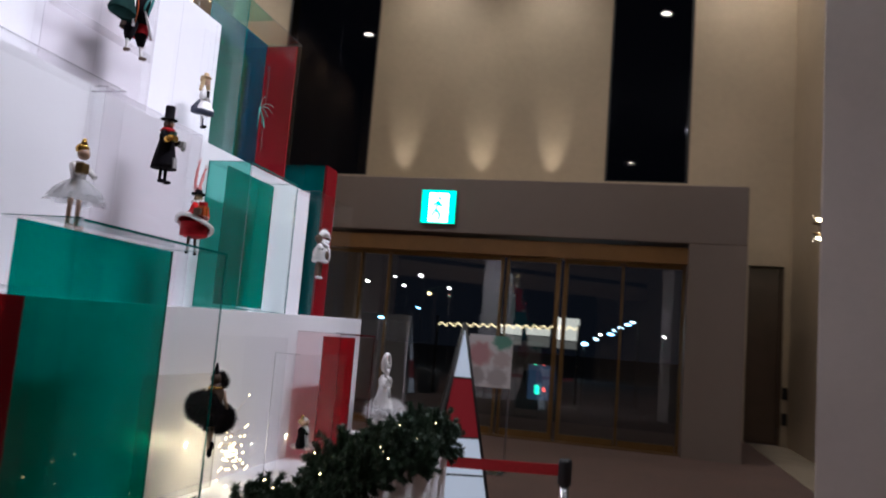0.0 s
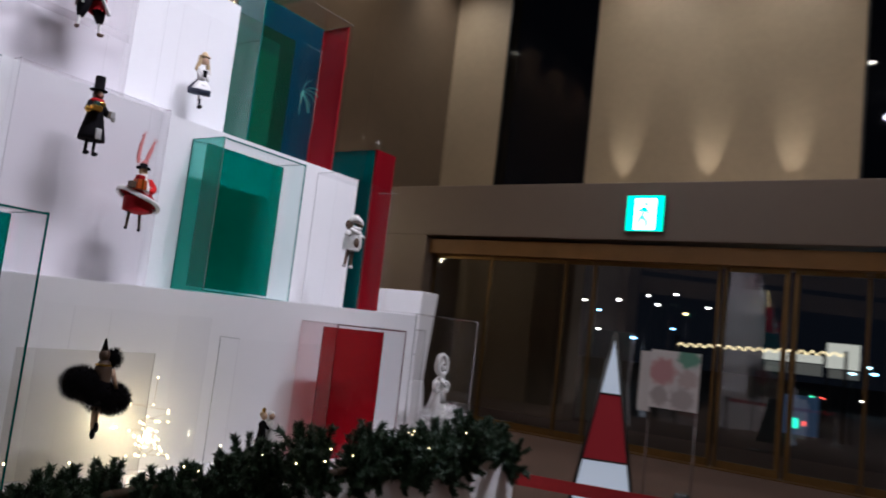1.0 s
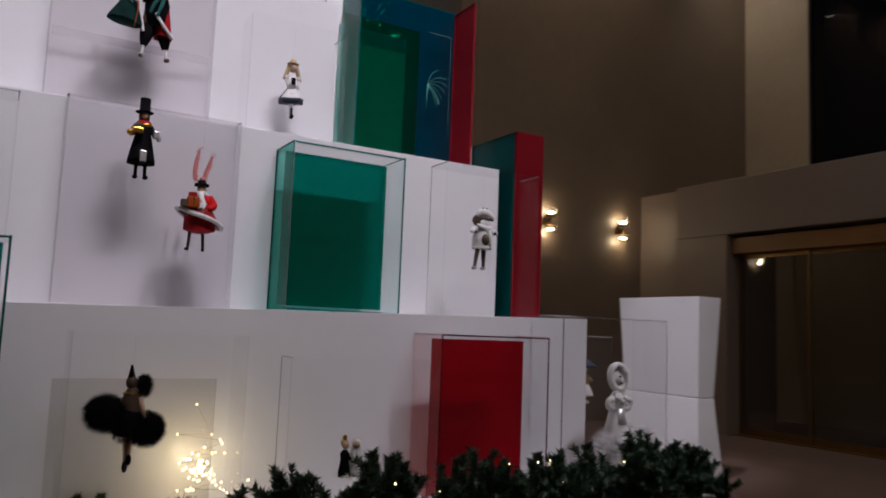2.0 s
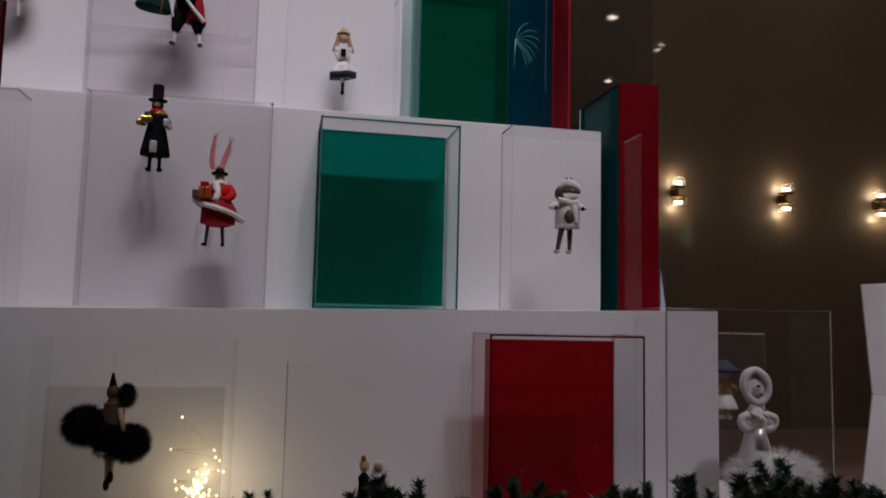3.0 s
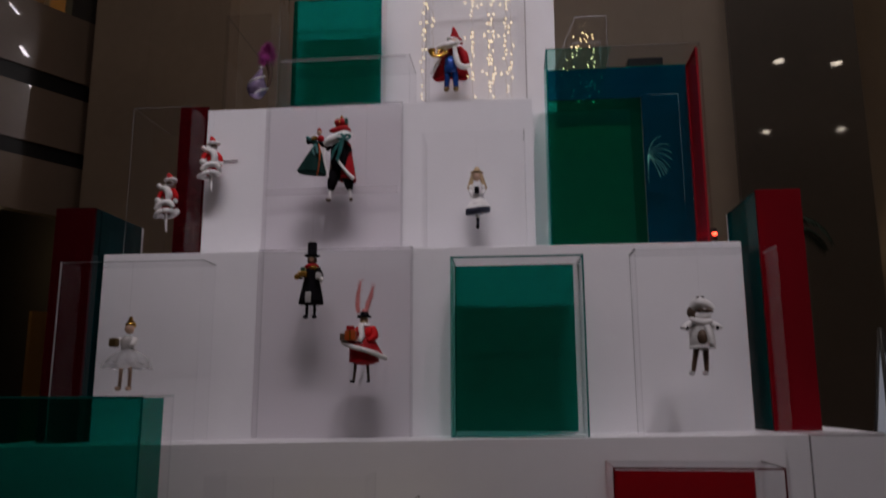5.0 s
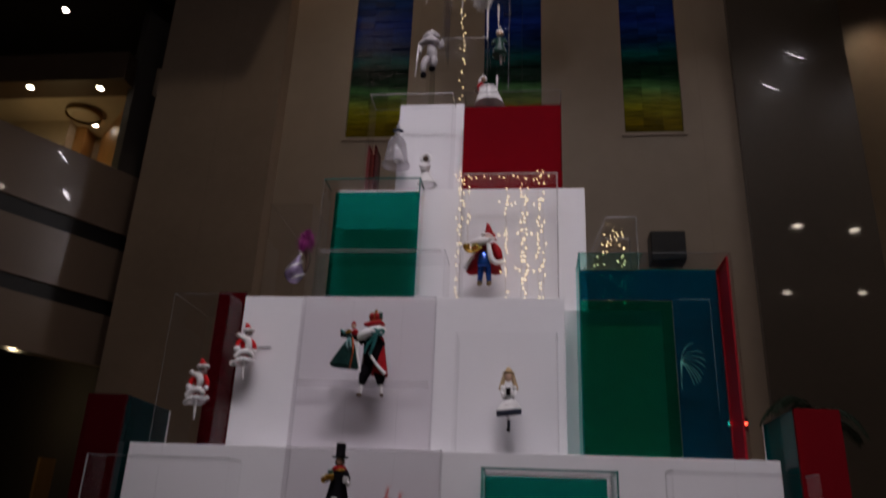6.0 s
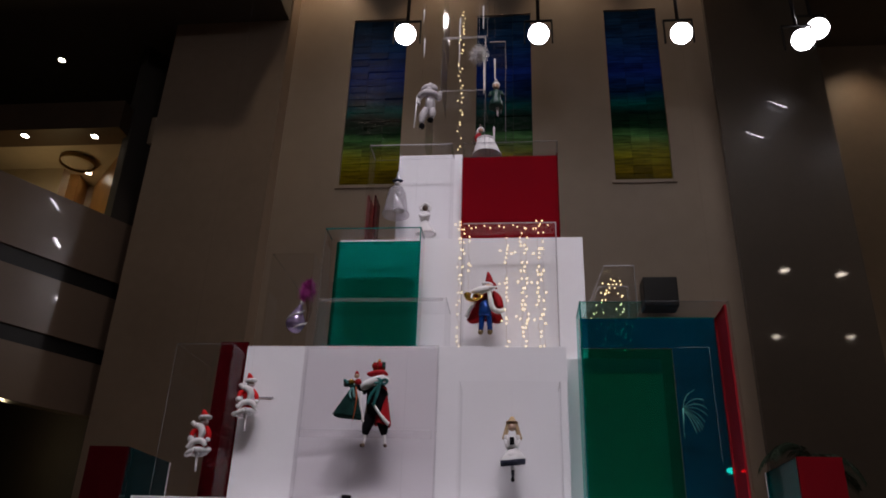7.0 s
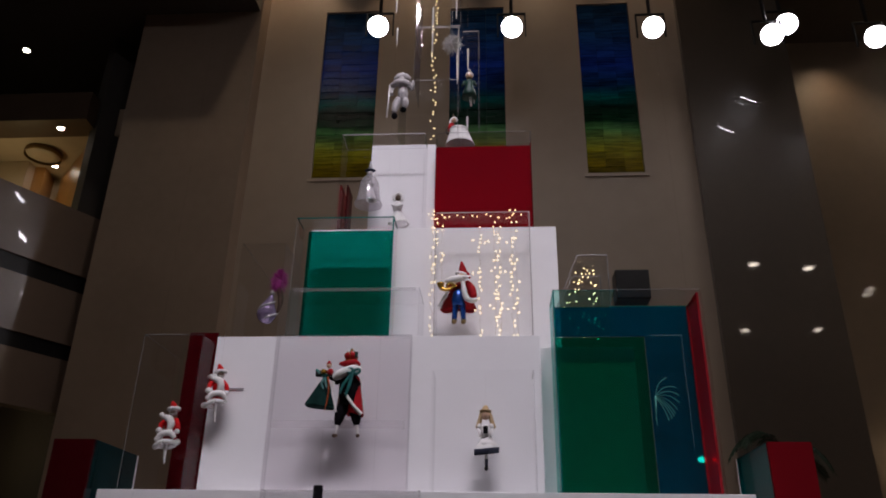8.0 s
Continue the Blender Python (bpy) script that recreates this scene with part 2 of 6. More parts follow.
# ---- the lobby ----
structure("floor", bx(-12, 13, -7, 12.6, -0.12, 0.0), CARPET, "dark brown-red carpet floor of the lobby", "floor")
structure("floor_border", bx(2.82, 3.3, 7.4, 12.3, 0.0, 0.006), FLOOR_STONE, "cream polished stone border along the carpet", "floor border")
structure("ground", bx(-60, 60, 12.7, 120, -0.2, -0.06), ASPHALT, "dark asphalt street outside at night", "ground")
structure("ceiling", bx(-12, 13, -7, 12.6, CEIL, CEIL + 0.2), CEILING, "dark painted lobby ceiling", "ceiling")
structure("wall_south", bx(-12, 13, -7.2, -7, 0, CEIL), PANEL, "beige lobby wall behind the visitors", "wall")
structure("wall_east", bx(13, 13.2, -7, 12.6, 0, CEIL), PANEL, "beige far lobby wall", "wall")
structure("wall_north_east", bx(3.6, 13, 12.33, 12.6, 0, CEIL), PANEL, "beige wall of the side lobby", "wall")
structure("wall_east_entrance", bx(3.3, 3.6, 9.2, 12.6, 0, CEIL), PLASTER, "beige plaster side wall with a sconce", "wall")

# entrance wall with two tall night windows and a side doorway
WY = 12.33
bm = bmesh.new()
for x0, x1, z0, z1 in ((-5.6, -4.54, 0, CEIL), (-4.54, -2.94, 0, 3.53), (-2.94, 0.74, 2.9, CEIL), (0.74, 1.91, 2.9, 3.53), (1.91, 2.76, 2.9, CEIL), (2.41, 2.76, 0, 2.9), (2.76, 3.22, 2.41, CEIL), (3.22, 3.3, 0, CEIL)):
    box(bm, x0, x1, WY, WY + 0.35, z0, z1)
structure("wall_north", bm, PLASTER, "beige textured plaster wall above the entrance", "wall")
for k, (x0, x1) in enumerate(((-4.54, -2.94), (0.74, 1.91)), 1):
    w = empty("window_%d" % k, (x0, WY + 0.3, 3.53), "tall narrow window showing the black night", "window", kind="structure")
    part("pane", sheet(x0, x1, WY + 0.035, WY + 0.045, 3.53, CEIL), DARKGLASS, w)
    part("window_frame", bx(x0, x0 + 0.03, WY + 0.005, WY + 0.09, 3.53, CEIL), BLACKM, w)
    part("window_frame", bx(x1 - 0.03, x1, WY + 0.005, WY + 0.09, 3.53, CEIL), BLACKM, w)
    part("window_sill", bx(x0 + 0.03, x1 - 0.03, WY + 0.006, WY + 0.09, 3.53, 3.55), BLACKM, w)
door = empty("door_2", (2.99, WY + 0.1, 0), "closed dark brown service door in the beige wall", "door", kind="structure")
part("door_leaf", bx(2.77, 3.21, WY + 0.10, WY + 0.15, 0.01, 2.40), DARKWOOD, door)
part("door_frame", bx(2.76, 2.80, WY + 0.04, WY + 0.10, 0.01, 2.40), DARKWOOD, door)
part("door_frame", bx(3.18, 3.22, WY + 0.04, WY + 0.10, 0.01, 2.40), DARKWOOD, door)
ph = empty("wall_phone", (3.25, 12.28, 0.3), "two small dark wall sockets low on the wall", "socket plate")
for z in (0.28, 0.62):
    part("socket", bx(3.225, 3.295, WY - 0.02, WY, z, z + 0.16, bevel=0.004), BLACKM, ph)

# portal that stands out from the entrance wall
PY = 9.99
portal = empty("entrance_portal", (0, PY, 0), "taupe stone-clad entrance portal with a deep lintel", "portal", kind="structure")
part("lintel", bx(-4.84, 2.41, PY, WY, 2.335, 3.0, bevel=0.012), PORTAL, portal)
part("pier", bx(1.80, 2.41, PY, 10.9, 0, 2.335), PORTAL, portal)
part("pier", bx(-4.84, -4.06, PY, 10.9, 0, 2.335), PORTAL, portal)
structure("wall_north_west", bx(-5.6, -4.84, PY + 0.15, PY + 0.35, 0, 3.0), PORTAL, "taupe wall beside the portal", "wall")

# glazed sliding doors
entr = empty("door_1", (-1.1, 10.23, 0), "closed glazed sliding entrance doors in amber wood frames", "door", kind="structure")
part("header_beam", bx(-4.06, 1.80, 10.08, 10.36, 2.11, 2.30, bevel=0.006), WOODV, entr, "amber wood header beam")
part("threshold", bx(-4.06, 1.80, 10.12, 10.34, 0.0, 0.012), BRASS, entr)
MULL = [-4.03, -3.15, -2.10, -1.73, -0.31, -0.245, 0.36, 0.45, 1.10, 1.77]
for k, x in enumerate(MULL):
    w = 0.05 if k in (6, 7) else 0.028
    part("stile", bx(x - w / 2, x + w / 2, 10.20, 10.26, 0.012, 2.11), BRASS, entr, "brass door stile")
for a, b in zip(MULL, MULL[1:]):
    if b - a < 0.12:
        continue
    bm = sheet(a + 0.025, b - 0.025, 10.225, 10.235, 0.09, 2.06)
    for v in bm.verts:
        v.co.y += 0.060 * (v.co.x - (a + b) / 2)
    part("pane", bm, GLASS, entr)
    part("rail", bx(a + 0.025, b - 0.025, 10.21, 10.25, 0.012, 0.09), BRASS, entr)
    part("rail", bx(a + 0.025, b - 0.025, 10.21, 10.25, 2.06, 2.11), BRASS, entr)

# lit emergency exit sign, drawn as plain shapes
sign = empty("exit_sign", (-1.10, PY - 0.05, 2.63), "lit green and white emergency exit sign on the lintel", "exit sign")
sign_box = part("housing", bx(-1.31, -0.88, PY - 0.06, PY, 2.425, 2.84, bevel=0.004), CHROME, sign)
part("green_panel", bx(-1.30, -0.89, PY - 0.066, PY - 0.06, 2.435, 2.83), SIGN_G, sign_box)
part("white_panel", bx(-1.21, -0.97, PY - 0.071, PY - 0.066, 2.445, 2.80), SIGN_W, sign_box)
bm = bmesh.new()
tube(bm, (-1.08, PY - 0.074, 2.735), (-1.08, PY - 0.0711, 2.735), 0.022, 0.022, 12)
for p, q in (((-1.09, 2.70), (-1.12, 2.60)), ((-1.12, 2.60), (-1.06, 2.53)), ((-1.06, 2.53), (-1.09, 2.47)), ((-1.12, 2.60), (-1.17, 2.52)), ((-1.10, 2.69), (-1.16, 2.65)), ((-1.10, 2.69), (-1.04, 2.63))):
    d = Vector((q[0] - p[0], 0, q[1] - p[1])).normalized() * 0.014
    n = Vector((-d.z, 0, d.x))
    f = [bm.verts.new(Vector((c[0], PY - 0.073, c[1])) + s * n) for c, s in ((p, -1), (p, 1), (q, 1), (q, -1))]
    bm.faces.new(f)
part("pictogram", bm, SIGN_G, sign_box, "running-figure pictogram as a plain shape")

# uplights on top of the portal
for ux in UPLIGHTS:
    u = empty("uplight", (ux, 12.1, 3.0), "small uplight on the portal washing the wall", "uplight", "uplights over the entrance")
    bm = bmesh.new()
    lathe(bm, (ux, 11.95, 3.0), [(0.05, 0), (0.05, 0.02), (0.035, 0.03), (0.045, 0.11)])
    can = part("can", bm, BLACKM, u)
    bm = bmesh.new()
    tube(bm, (ux, 11.95, 3.112), (ux, 11.95, 3.118), 0.038, 0.038, 12)
    part("lens", bm, LAMP_S, can)

# stained-glass wall behind the display
SX = -3.7
bm = bmesh.new()
WIN = [(1.72, 2.25), (2.92, 3.43), (4.12, 4.60)]
ZB, ZT = 4.64, 6.50
ys = [1.15] + [v for w in WIN for v in w] + [5.03]
for a, b in zip(ys[::2], ys[1::2]):
    box(bm, SX - 0.3, SX, a, b, 0, CEIL)
for a, b in WIN:
    box(bm, SX - 0.3, SX, a, b, 0, ZB)
    box(bm, SX - 0.3, SX, a, b, ZT, CEIL)
structure("wall_west", bm, material("polished_beige_stone", (0.42, 0.335, 0.26), 0.38, vary=0.16, scale=0.7, bump=0.06, bump_scale=40), "beige stone wall with three stained-glass slots", "wall")
structure("pier_west", bx(-4.1, SX + 0.06, 5.03, 5.95, 0, CEIL), POLISHED, "polished brown stone pier", "pier")
structure("pier_south_west", bx(-4.3, SX + 0.2, 0.02, 1.15, 0, CEIL), material("warm_brown_stone", (0.34, 0.255, 0.19), 0.35, vary=0.22, scale=1.2, bump=0.06, bump_scale=30), "polished brown stone pier beside the gallery", "pier")
structure("wall_west_return", bx(-5.6, -4.1, 5.75, 5.95, 0, CEIL), PANEL, "beige return wall", "wall")
structure("wall_sconces", bx(-5.9, -5.6, 5.75, 12.68, 0, CEIL), material("brown_wall_covering", (0.22, 0.165, 0.12), 0.5, vary=0.2, scale=1.0, bump=0.0, bump_scale=60, coat=0.35), "brown beige wall with a row of sconces", "wall")
col = bx(2.237, 2.80, 5.97, 6.40, 0, CEIL, bevel=0.008)
bmesh.ops.rotate(col, cent=(2.237, 5.97, 0), matrix=Matrix.Rotation(radians(-14.5), 3, "Z"), verts=col.verts)
structure("column", col, PALE_STONE, "polished pale stone column", "column")


def stained(name):
    """Cast glass in bands of blue, green and yellow by height, streaked along its courses, with a faint added glow that
    strengthens its colours.
    """
    m = bpy.data.materials.new(name)
    m.use_nodes = True
    nt = m.node_tree
    b = nt.nodes["Principled BSDF"]
    co, sep, mr, ramp, nz, add, info = (nt.nodes.new("ShaderNode" + k) for k in ("NewGeometry", "SeparateXYZ", "MapRange", "ValToRGB", "TexNoise", "Math", "ObjectInfo"))
    nt.links.new(co.outputs["Position"], sep.inputs[0])
    nt.links.new(sep.outputs["Z"], mr.inputs["Value"])
    mr.inputs["From Min"].default_value, mr.inputs["From Max"].default_value = ZB, ZT
    nz.inputs["Scale"].default_value = 5
    nt.links.new(co.outputs["Position"], nz.inputs["Vector"])
    add.operation = "MULTIPLY_ADD"
    add.inputs[1].default_value = 0.05
    nt.links.new(nz.outputs["Fac"], add.inputs[0])
    nt.links.new(mr.outputs["Result"], add.inputs[2])
    nt.links.new(add.outputs[0], ramp.inputs["Fac"])
    stops = [(0.0, (0.05, 0.03, 0.0)), (0.09, (0.14, 0.10, 0.0)), (0.17, (0.20, 0.19, 0.01)), (0.27, (0.06, 0.17, 0.05)), (0.32, (0.004, 0.03, 0.012)), (0.40, (0.002, 0.012, 0.008)), (0.45, (0.0, 0.06, 0.055)), (0.52, (0.002, 0.02, 0.07)), (0.66, (0.006, 0.022, 0.17)), (0.84, (0.006, 0.03, 0.10)), (1.0, (0.006, 0.02, 0.04))]
    el = ramp.color_ramp.elements
    el[0].position, el[0].color = stops[0][0], (*stops[0][1], 1)
    el[1].position, el[1].color = stops[-1][0], (*stops[-1][1], 1)
    for p, c in stops[1:-1]:
        e = el.new(p)
        e.color = (*c, 1)
    # streaks drawn out along the courses, and a share of its own for each piece
    stretch, fine, rough, mul = (nt.nodes.new("ShaderNode" + k) for k in ("Mapping", "TexNoise", "ValToRGB", "MixRGB"))
    stretch.inputs["Scale"].default_value = (1, 2.2, 26)
    nt.links.new(co.outputs["Position"], stretch.inputs["Vector"])
    fine.inputs["Scale"].default_value, fine.inputs["Detail"].default_value = 2.2, 5
    nt.links.new(stretch.outputs["Vector"], fine.inputs["Vector"])
    own = nt.nodes.new("ShaderNodeMath")
    own.operation = "MULTIPLY_ADD"
    own.inputs[1].default_value, = (0.34,)
    nt.links.new(info.outputs["Random"], own.inputs[0])
    nt.links.new(fine.outputs["Fac"], own.inputs[2])
    nt.links.new(own.outputs[0], rough.inputs["Fac"])
    rough.color_ramp.elements[0].position, rough.color_ramp.elements[1].position = 0.42, 0.95
    rough.color_ramp.elements[0].color, rough.color_ramp.elements[1].color = (0.32, 0.32, 0.32, 1), (1.25, 1.25, 1.25, 1)
    mul.blend_type = "MULTIPLY"
    mul.inputs[0].default_value = 1.0
    nt.links.new(ramp.outputs["Color"], mul.inputs[1])
    nt.links.new(rough.outputs["Color"], mul.inputs[2])
    nt.links.new(mul.outputs[0], b.inputs["Base Color"])
    nt.links.new(mul.outputs[0], b.inputs["Emission Color"])
    # added self-glow, no lamp behind the glass
    b.inputs["Emission Strength"].default_value = 0.13
    b.inputs["Specular IOR Level"].default_value = 0.12
    b.inputs["Roughness"].default_value = 0.2
    wave, bp = nt.nodes.new("ShaderNodeTexNoise"), nt.nodes.new("ShaderNodeBump")
    wave.inputs["Scale"].default_value = 30
    bp.inputs["Strength"].default_value, bp.inputs["Distance"].default_value = 0.5, 0.01
    nt.links.new(co.outputs["Position"], wave.inputs["Vector"])
    nt.links.new(wave.outputs["Fac"], bp.inputs["Height"])
    nt.links.new(bp.outputs["Normal"], b.inputs["Normal"])
    return m


STAIN = stained("stained_glass")
LEAD = material("lead_came", (0.03, 0.03, 0.03), 0.5)
for k, (a, b) in enumerate(WIN, 3):
    w = empty("window_%d" % k, (SX - 0.1, (a + b) / 2, ZB), "stained-glass slot window, blue above and yellow below", "stained glass", kind="structure")
    rows, cols = 24, 3
    h = (ZT - ZB) / rows
    for r in range(rows):
        for c in range(cols):
            ya, yb = a + (b - a) * c / cols, a + (b - a) * (c + 1) / cols
            off = random.uniform(0, 0.012)
            part("pane", bx(SX - 0.05 + off, SX - 0.03 + off, ya + 0.001, yb - 0.001, ZB + r * h + 0.002, ZB + (r + 1) * h - 0.002), STAIN, w)
    bm = bmesh.new()
    box(bm, SX - 0.07, SX - 0.055, a, b, ZB, ZT)
    part("backing", bm, LEAD, w)
    part("window_sill", bx(SX - 0.05, SX + 0.012, a - 0.03, b + 0.03, ZB - 0.03, ZB), PANEL, w)

# wall loudspeaker
spk = empty("loudspeaker", (SX + 0.1, 4.37, 3.43), "black box loudspeaker on the beige wall", "loudspeaker")
part("cabinet", bx(SX + 0.03, SX + 0.20, 4.24, 4.50, 3.43, 3.67, bevel=0.01), BLACKM, spk)
part("bracket", bx(SX, SX + 0.03, 4.34, 4.40, 3.5, 3.6), BLACKM, spk)


def sconce(p, nx):
    s = empty("sconce", p, "crystal and brass wall sconce, lit up and down", "wall lamp", "sconces on the wall")
    x, y, z = p
    part("back_plate", bx(min(x, x + 0.03 * nx), max(x, x + 0.03 * nx), y - 0.04, y + 0.04, z - 0.05, z + 0.05, bevel=0.006), BRASS, s)
    for dz in (0.105, -0.105):
        up = 1 if dz > 0 else -1
        for k in range(14):
            bm = bmesh.new()
            a = 2 * math.pi * k / 14
            cx, cy = x + 0.10 * nx + 0.066 * math.cos(a), y + 0.078 * math.sin(a)
            tube(bm, (cx, cy, z + dz - 0.045 * up), (cx + 0.008 * math.cos(a), cy + 0.008 * math.sin(a), z + dz + 0.05 * up), 0.007, 0.011, 5)
            part("crystal_rod", bm, CLEAR, s)
        bm = bmesh.new()
        ball(bm, (x + 0.10 * nx, y, z + dz), (0.030, 0.046, 0.017))
        part("bulb", bm, LAMP_S, s, "lit bulb")
        bm = bmesh.new()
        lathe(bm, (x + 0.10 * nx, y, z + dz - 0.05 * up), [(0.02, 0), (0.082, 0.0), (0.082, 0.007), (0.02, 0.007)], n=16)
        part("gallery_ring", bm, BRASS, s)
    bm = bmesh.new()
    tube(bm, (x + 0.10 * nx, y, z - 0.07), (x + 0.10 * nx, y, z + 0.07), 0.012, 0.012)
    tube(bm, (x, y, z), (x + 0.1 * nx, y, z), 0.01, 0.01)
    part("arm", bm, BRASS, s)


for p in SCONCES:
    sconce(p, 1)
sconce((3.3, 10.3, 2.61), -1)

for dx, dy in DOWNLIGHTS:
    d = empty("downlight", (dx, dy, CEIL), "round recessed ceiling downlight, lit", "downlight", "ceiling downlights")
    bm = bmesh.new()
    lathe(bm, (dx, dy, CEIL - 0.02), [(0.10, 0), (0.13, 0.0), (0.13, 0.018), (0.10, 0.018), (0.10, 0)], n=16, cap=False)
    rim = part("trim_ring", bm, CHROME, d)
    bm = bmesh.new()
    tube(bm, (dx, dy, CEIL - 0.012), (dx, dy, CEIL - 0.002), 0.095, 0.095, 16)
    part("lens", bm, LAMP_D, rim)


def theatre_spot(eye, target, lens_mat, hang):
    s = empty("spotlight", eye, "black theatre spotlight, lit, hung from a rail", "spotlight", "spotlights")
    e, d = Vector(eye), (Vector(target) - Vector(eye)).normalized()
    bm = bmesh.new()
    tube(bm, e - d * 0.22, e - d * 0.12, 0.05, 0.095, 16)
    tube(bm, e - d * 0.12, e + d * 0.04, 0.095, 0.095, 16)
    can = part("body", bm, BLACKM, s)
    bm = bmesh.new()
    tube(bm, e + d * 0.041, e + d * 0.046, 0.084, 0.084, 16)
    part("lens", bm, lens_mat, can)
    bm = bmesh.new()
    for sy in (-0.115, 0.115):
        box(bm, e.x - 0.09, e.x - 0.07, e.y + sy - 0.006, e.y + sy + 0.006, e.z - 0.03, e.z + 0.2)
    box(bm, e.x - 0.09, e.x - 0.07, e.y - 0.121, e.y + 0.121, e.z + 0.2, e.z + 0.21)
    tube(bm, (e.x - 0.08, e.y, e.z + 0.21), (e.x - 0.08, e.y, hang), 0.015, 0.015)
    part("yoke", bm, BLACKM, s)


for p in WALL_SPOTS:
    theatre_spot((p[0], p[1], p[2]), (2.2, 3.2, 0.9), LAMP_W, CEIL)
# the last of these fixtures houses the added counter spot
for (sx, sy), aim, w, cone in DISPLAY_SPOTS:
    theatre_spot((sx + 0.05, sy, CEIL - 0.24), aim, LAMP_W, CEIL)

# gallery on the other side of the pier, running off at an angle
GD, GN, GB = Vector((-0.86, 0.51, 0)), Vector((0.51, 0.86, 0)), Vector((-4.2, -0.15, 0))
GROT = Matrix(((GD.x, -GN.x, 0, GB.x), (GD.y, -GN.y, 0, GB.y), (0, 0, 1, 0), (0, 0, 0, 1)))


def gallery(name, s0, s1, d0, d1, z0, z1, mat, label, category):
    """A block along the gallery: s along its front (towards the pier), d back from the front."""
    bm = bx(s0, s1, d0, d1, z0, z1)
    bmesh.ops.transform(bm, matrix=GROT, verts=bm.verts)
    return structure(name, bm, mat, label, category)


TAUPE = material("taupe_gallery_panel", (0.27, 0.20, 0.155), 0.22, vary=0.1, scale=1.2, coat=0.6)
# near-black colour that holds the gloom of the gallery's recesses and underside
VOID_DARK = material("dark_gallery_void", (0.06, 0.052, 0.046), 0.8)
gallery("gallery_parapet", -9, 0.02, 0.0, 0.12, 3.84, 4.42, TAUPE, "taupe polished gallery parapet", "parapet")
gallery("gallery_band", -9, 0.02, 0.02, 0.12, 3.69, 3.84, BLACKM, "dark shadow joint in the gallery front", "gallery band")
gallery("gallery_fascia", -9, 0.02, 0.0, 0.12, 3.22, 3.69, TAUPE, "taupe gallery fascia", "gallery fascia")
gallery("gallery_band_low", -9, 0.02, 0.02, 0.12, 3.09, 3.22, BLACKM, "dark lower joint of the gallery", "gallery band")
gallery("gallery_soffit_front", -9, 0.02, 0.0, 0.12, 2.65, 3.09, TAUPE, "taupe lower gallery panel", "gallery fascia")
gallery("gallery_floor", -9, 0.02, 0.12, 5.0, 3.09, 3.3, VOID_DARK, "gallery floor slab", "gallery floor")
gallery("gallery_undercroft", -9, 0.3, 2.6, 2.8, 0, 3.09, VOID_DARK, "dark wall under the gallery", "wall")
gallery("gallery_post", -0.47, 0.02, 0.0, 0.12, 4.42, CEIL, VOID_DARK, "dark post between the gallery opening and the pier", "post")


def standing_wall(name, p, q, thick, z0, z1, mat, label):
    """An upright wall from p to q in plan, its thickness to the left of that way."""
    a, b = Vector((*p, 0)), Vector((*q, 0))
    n = Vector((-(b - a).y, (b - a).x, 0)).normalized() * thick
    bm = bmesh.new()
    low = [bm.verts.new(v + Vector((0, 0, z0))) for v in (a, b, b + n, a + n)]
    high = [bm.verts.new(v.co + Vector((0, 0, z1 - z0))) for v in low]
    bm.faces.new(low[::-1])
    bm.faces.new(high)
    for k in range(4):
        bm.faces.new((low[k], low[(k + 1) % 4], high[(k + 1) % 4], high[k]))
    structure(name, bm, mat, label, "wall")


standing_wall("gallery_back_wall", (-4.37, -1.385), (-4.37, -6.4), -0.12, 3.3, 5.298, PLASTER, "warm lit plaster wall of the gallery room")
standing_wall("gallery_recess_side", (-4.49, -1.385), (-4.75, -1.43), -0.1, 3.3, 5.298, WOODV, "brown wood side of a recess in the gallery room")
standing_wall("gallery_recess_back", (-4.75, -1.45), (-4.75, -1.10), 0.1, 3.3, 5.298, PLASTER, "pale back of a recess in the gallery room")
standing_wall("gallery_end_wall", (-3.93, -0.47), (-4.745, -1.255), -0.06, 3.3, 5.298, WOODV, "wood panelled end of the gallery room")
structure("gallery_room_ceiling", bx(-9, -3.95, -6.4, 0.6, 5.3, 5.6), PLASTER, "pale gallery room ceiling", "ceiling")
structure("gallery_bulkhead", bx(-3.95, -3.66, -6.4, -0.43, 5.297, 5.6, bevel=0.003), DARKWOOD, "dark wood bulkhead at the edge of the gallery ceiling", "bulkhead")
gallery("gallery_end", 0.0, 0.3, 0.3, 5.0, 0, CEIL, VOID_DARK, "dark recess beside the pier", "wall")
gallery("corridor_panel", -0.14, 0.0, 0.88, 0.93, 0, 1.95, WOODV, "warm lit wood panel deep under the gallery", "panel")
structure("wall_far_west", bx(-12.2, -12, -7, 12.6, 0, CEIL), VOID_DARK, "dark closing wall", "wall")

structure("soffit", bx(-9, -2.5, -6.5, 1.13, 6.36, CEIL), CEILING, "dark lowered ceiling over the gallery side", "ceiling")
for k, (dx, dy, dz) in enumerate(((-3.94, -1.43, 6.36), (-3.745, -1.421, 5.297), (-3.789, -0.738, 5.297), (-4.46, -1.168, 5.3))):
    d = empty("downlight", (dx, dy, dz), "round recessed ceiling downlight, lit", "downlight", "ceiling downlights")
    bm = bmesh.new()
    lathe(bm, (dx, dy, dz - 0.012), [(0.034, 0), (0.046, 0.0), (0.046, 0.012), (0.034, 0.012), (0.034, 0)], n=16, cap=False)
    rim = part("trim_ring", bm, CHROME, d)
    bm = bmesh.new()
    tube(bm, (dx, dy, dz - 0.008), (dx, dy, dz - 0.002), 0.032, 0.032, 14)
    part("lens", bm, LAMP_D, rim)
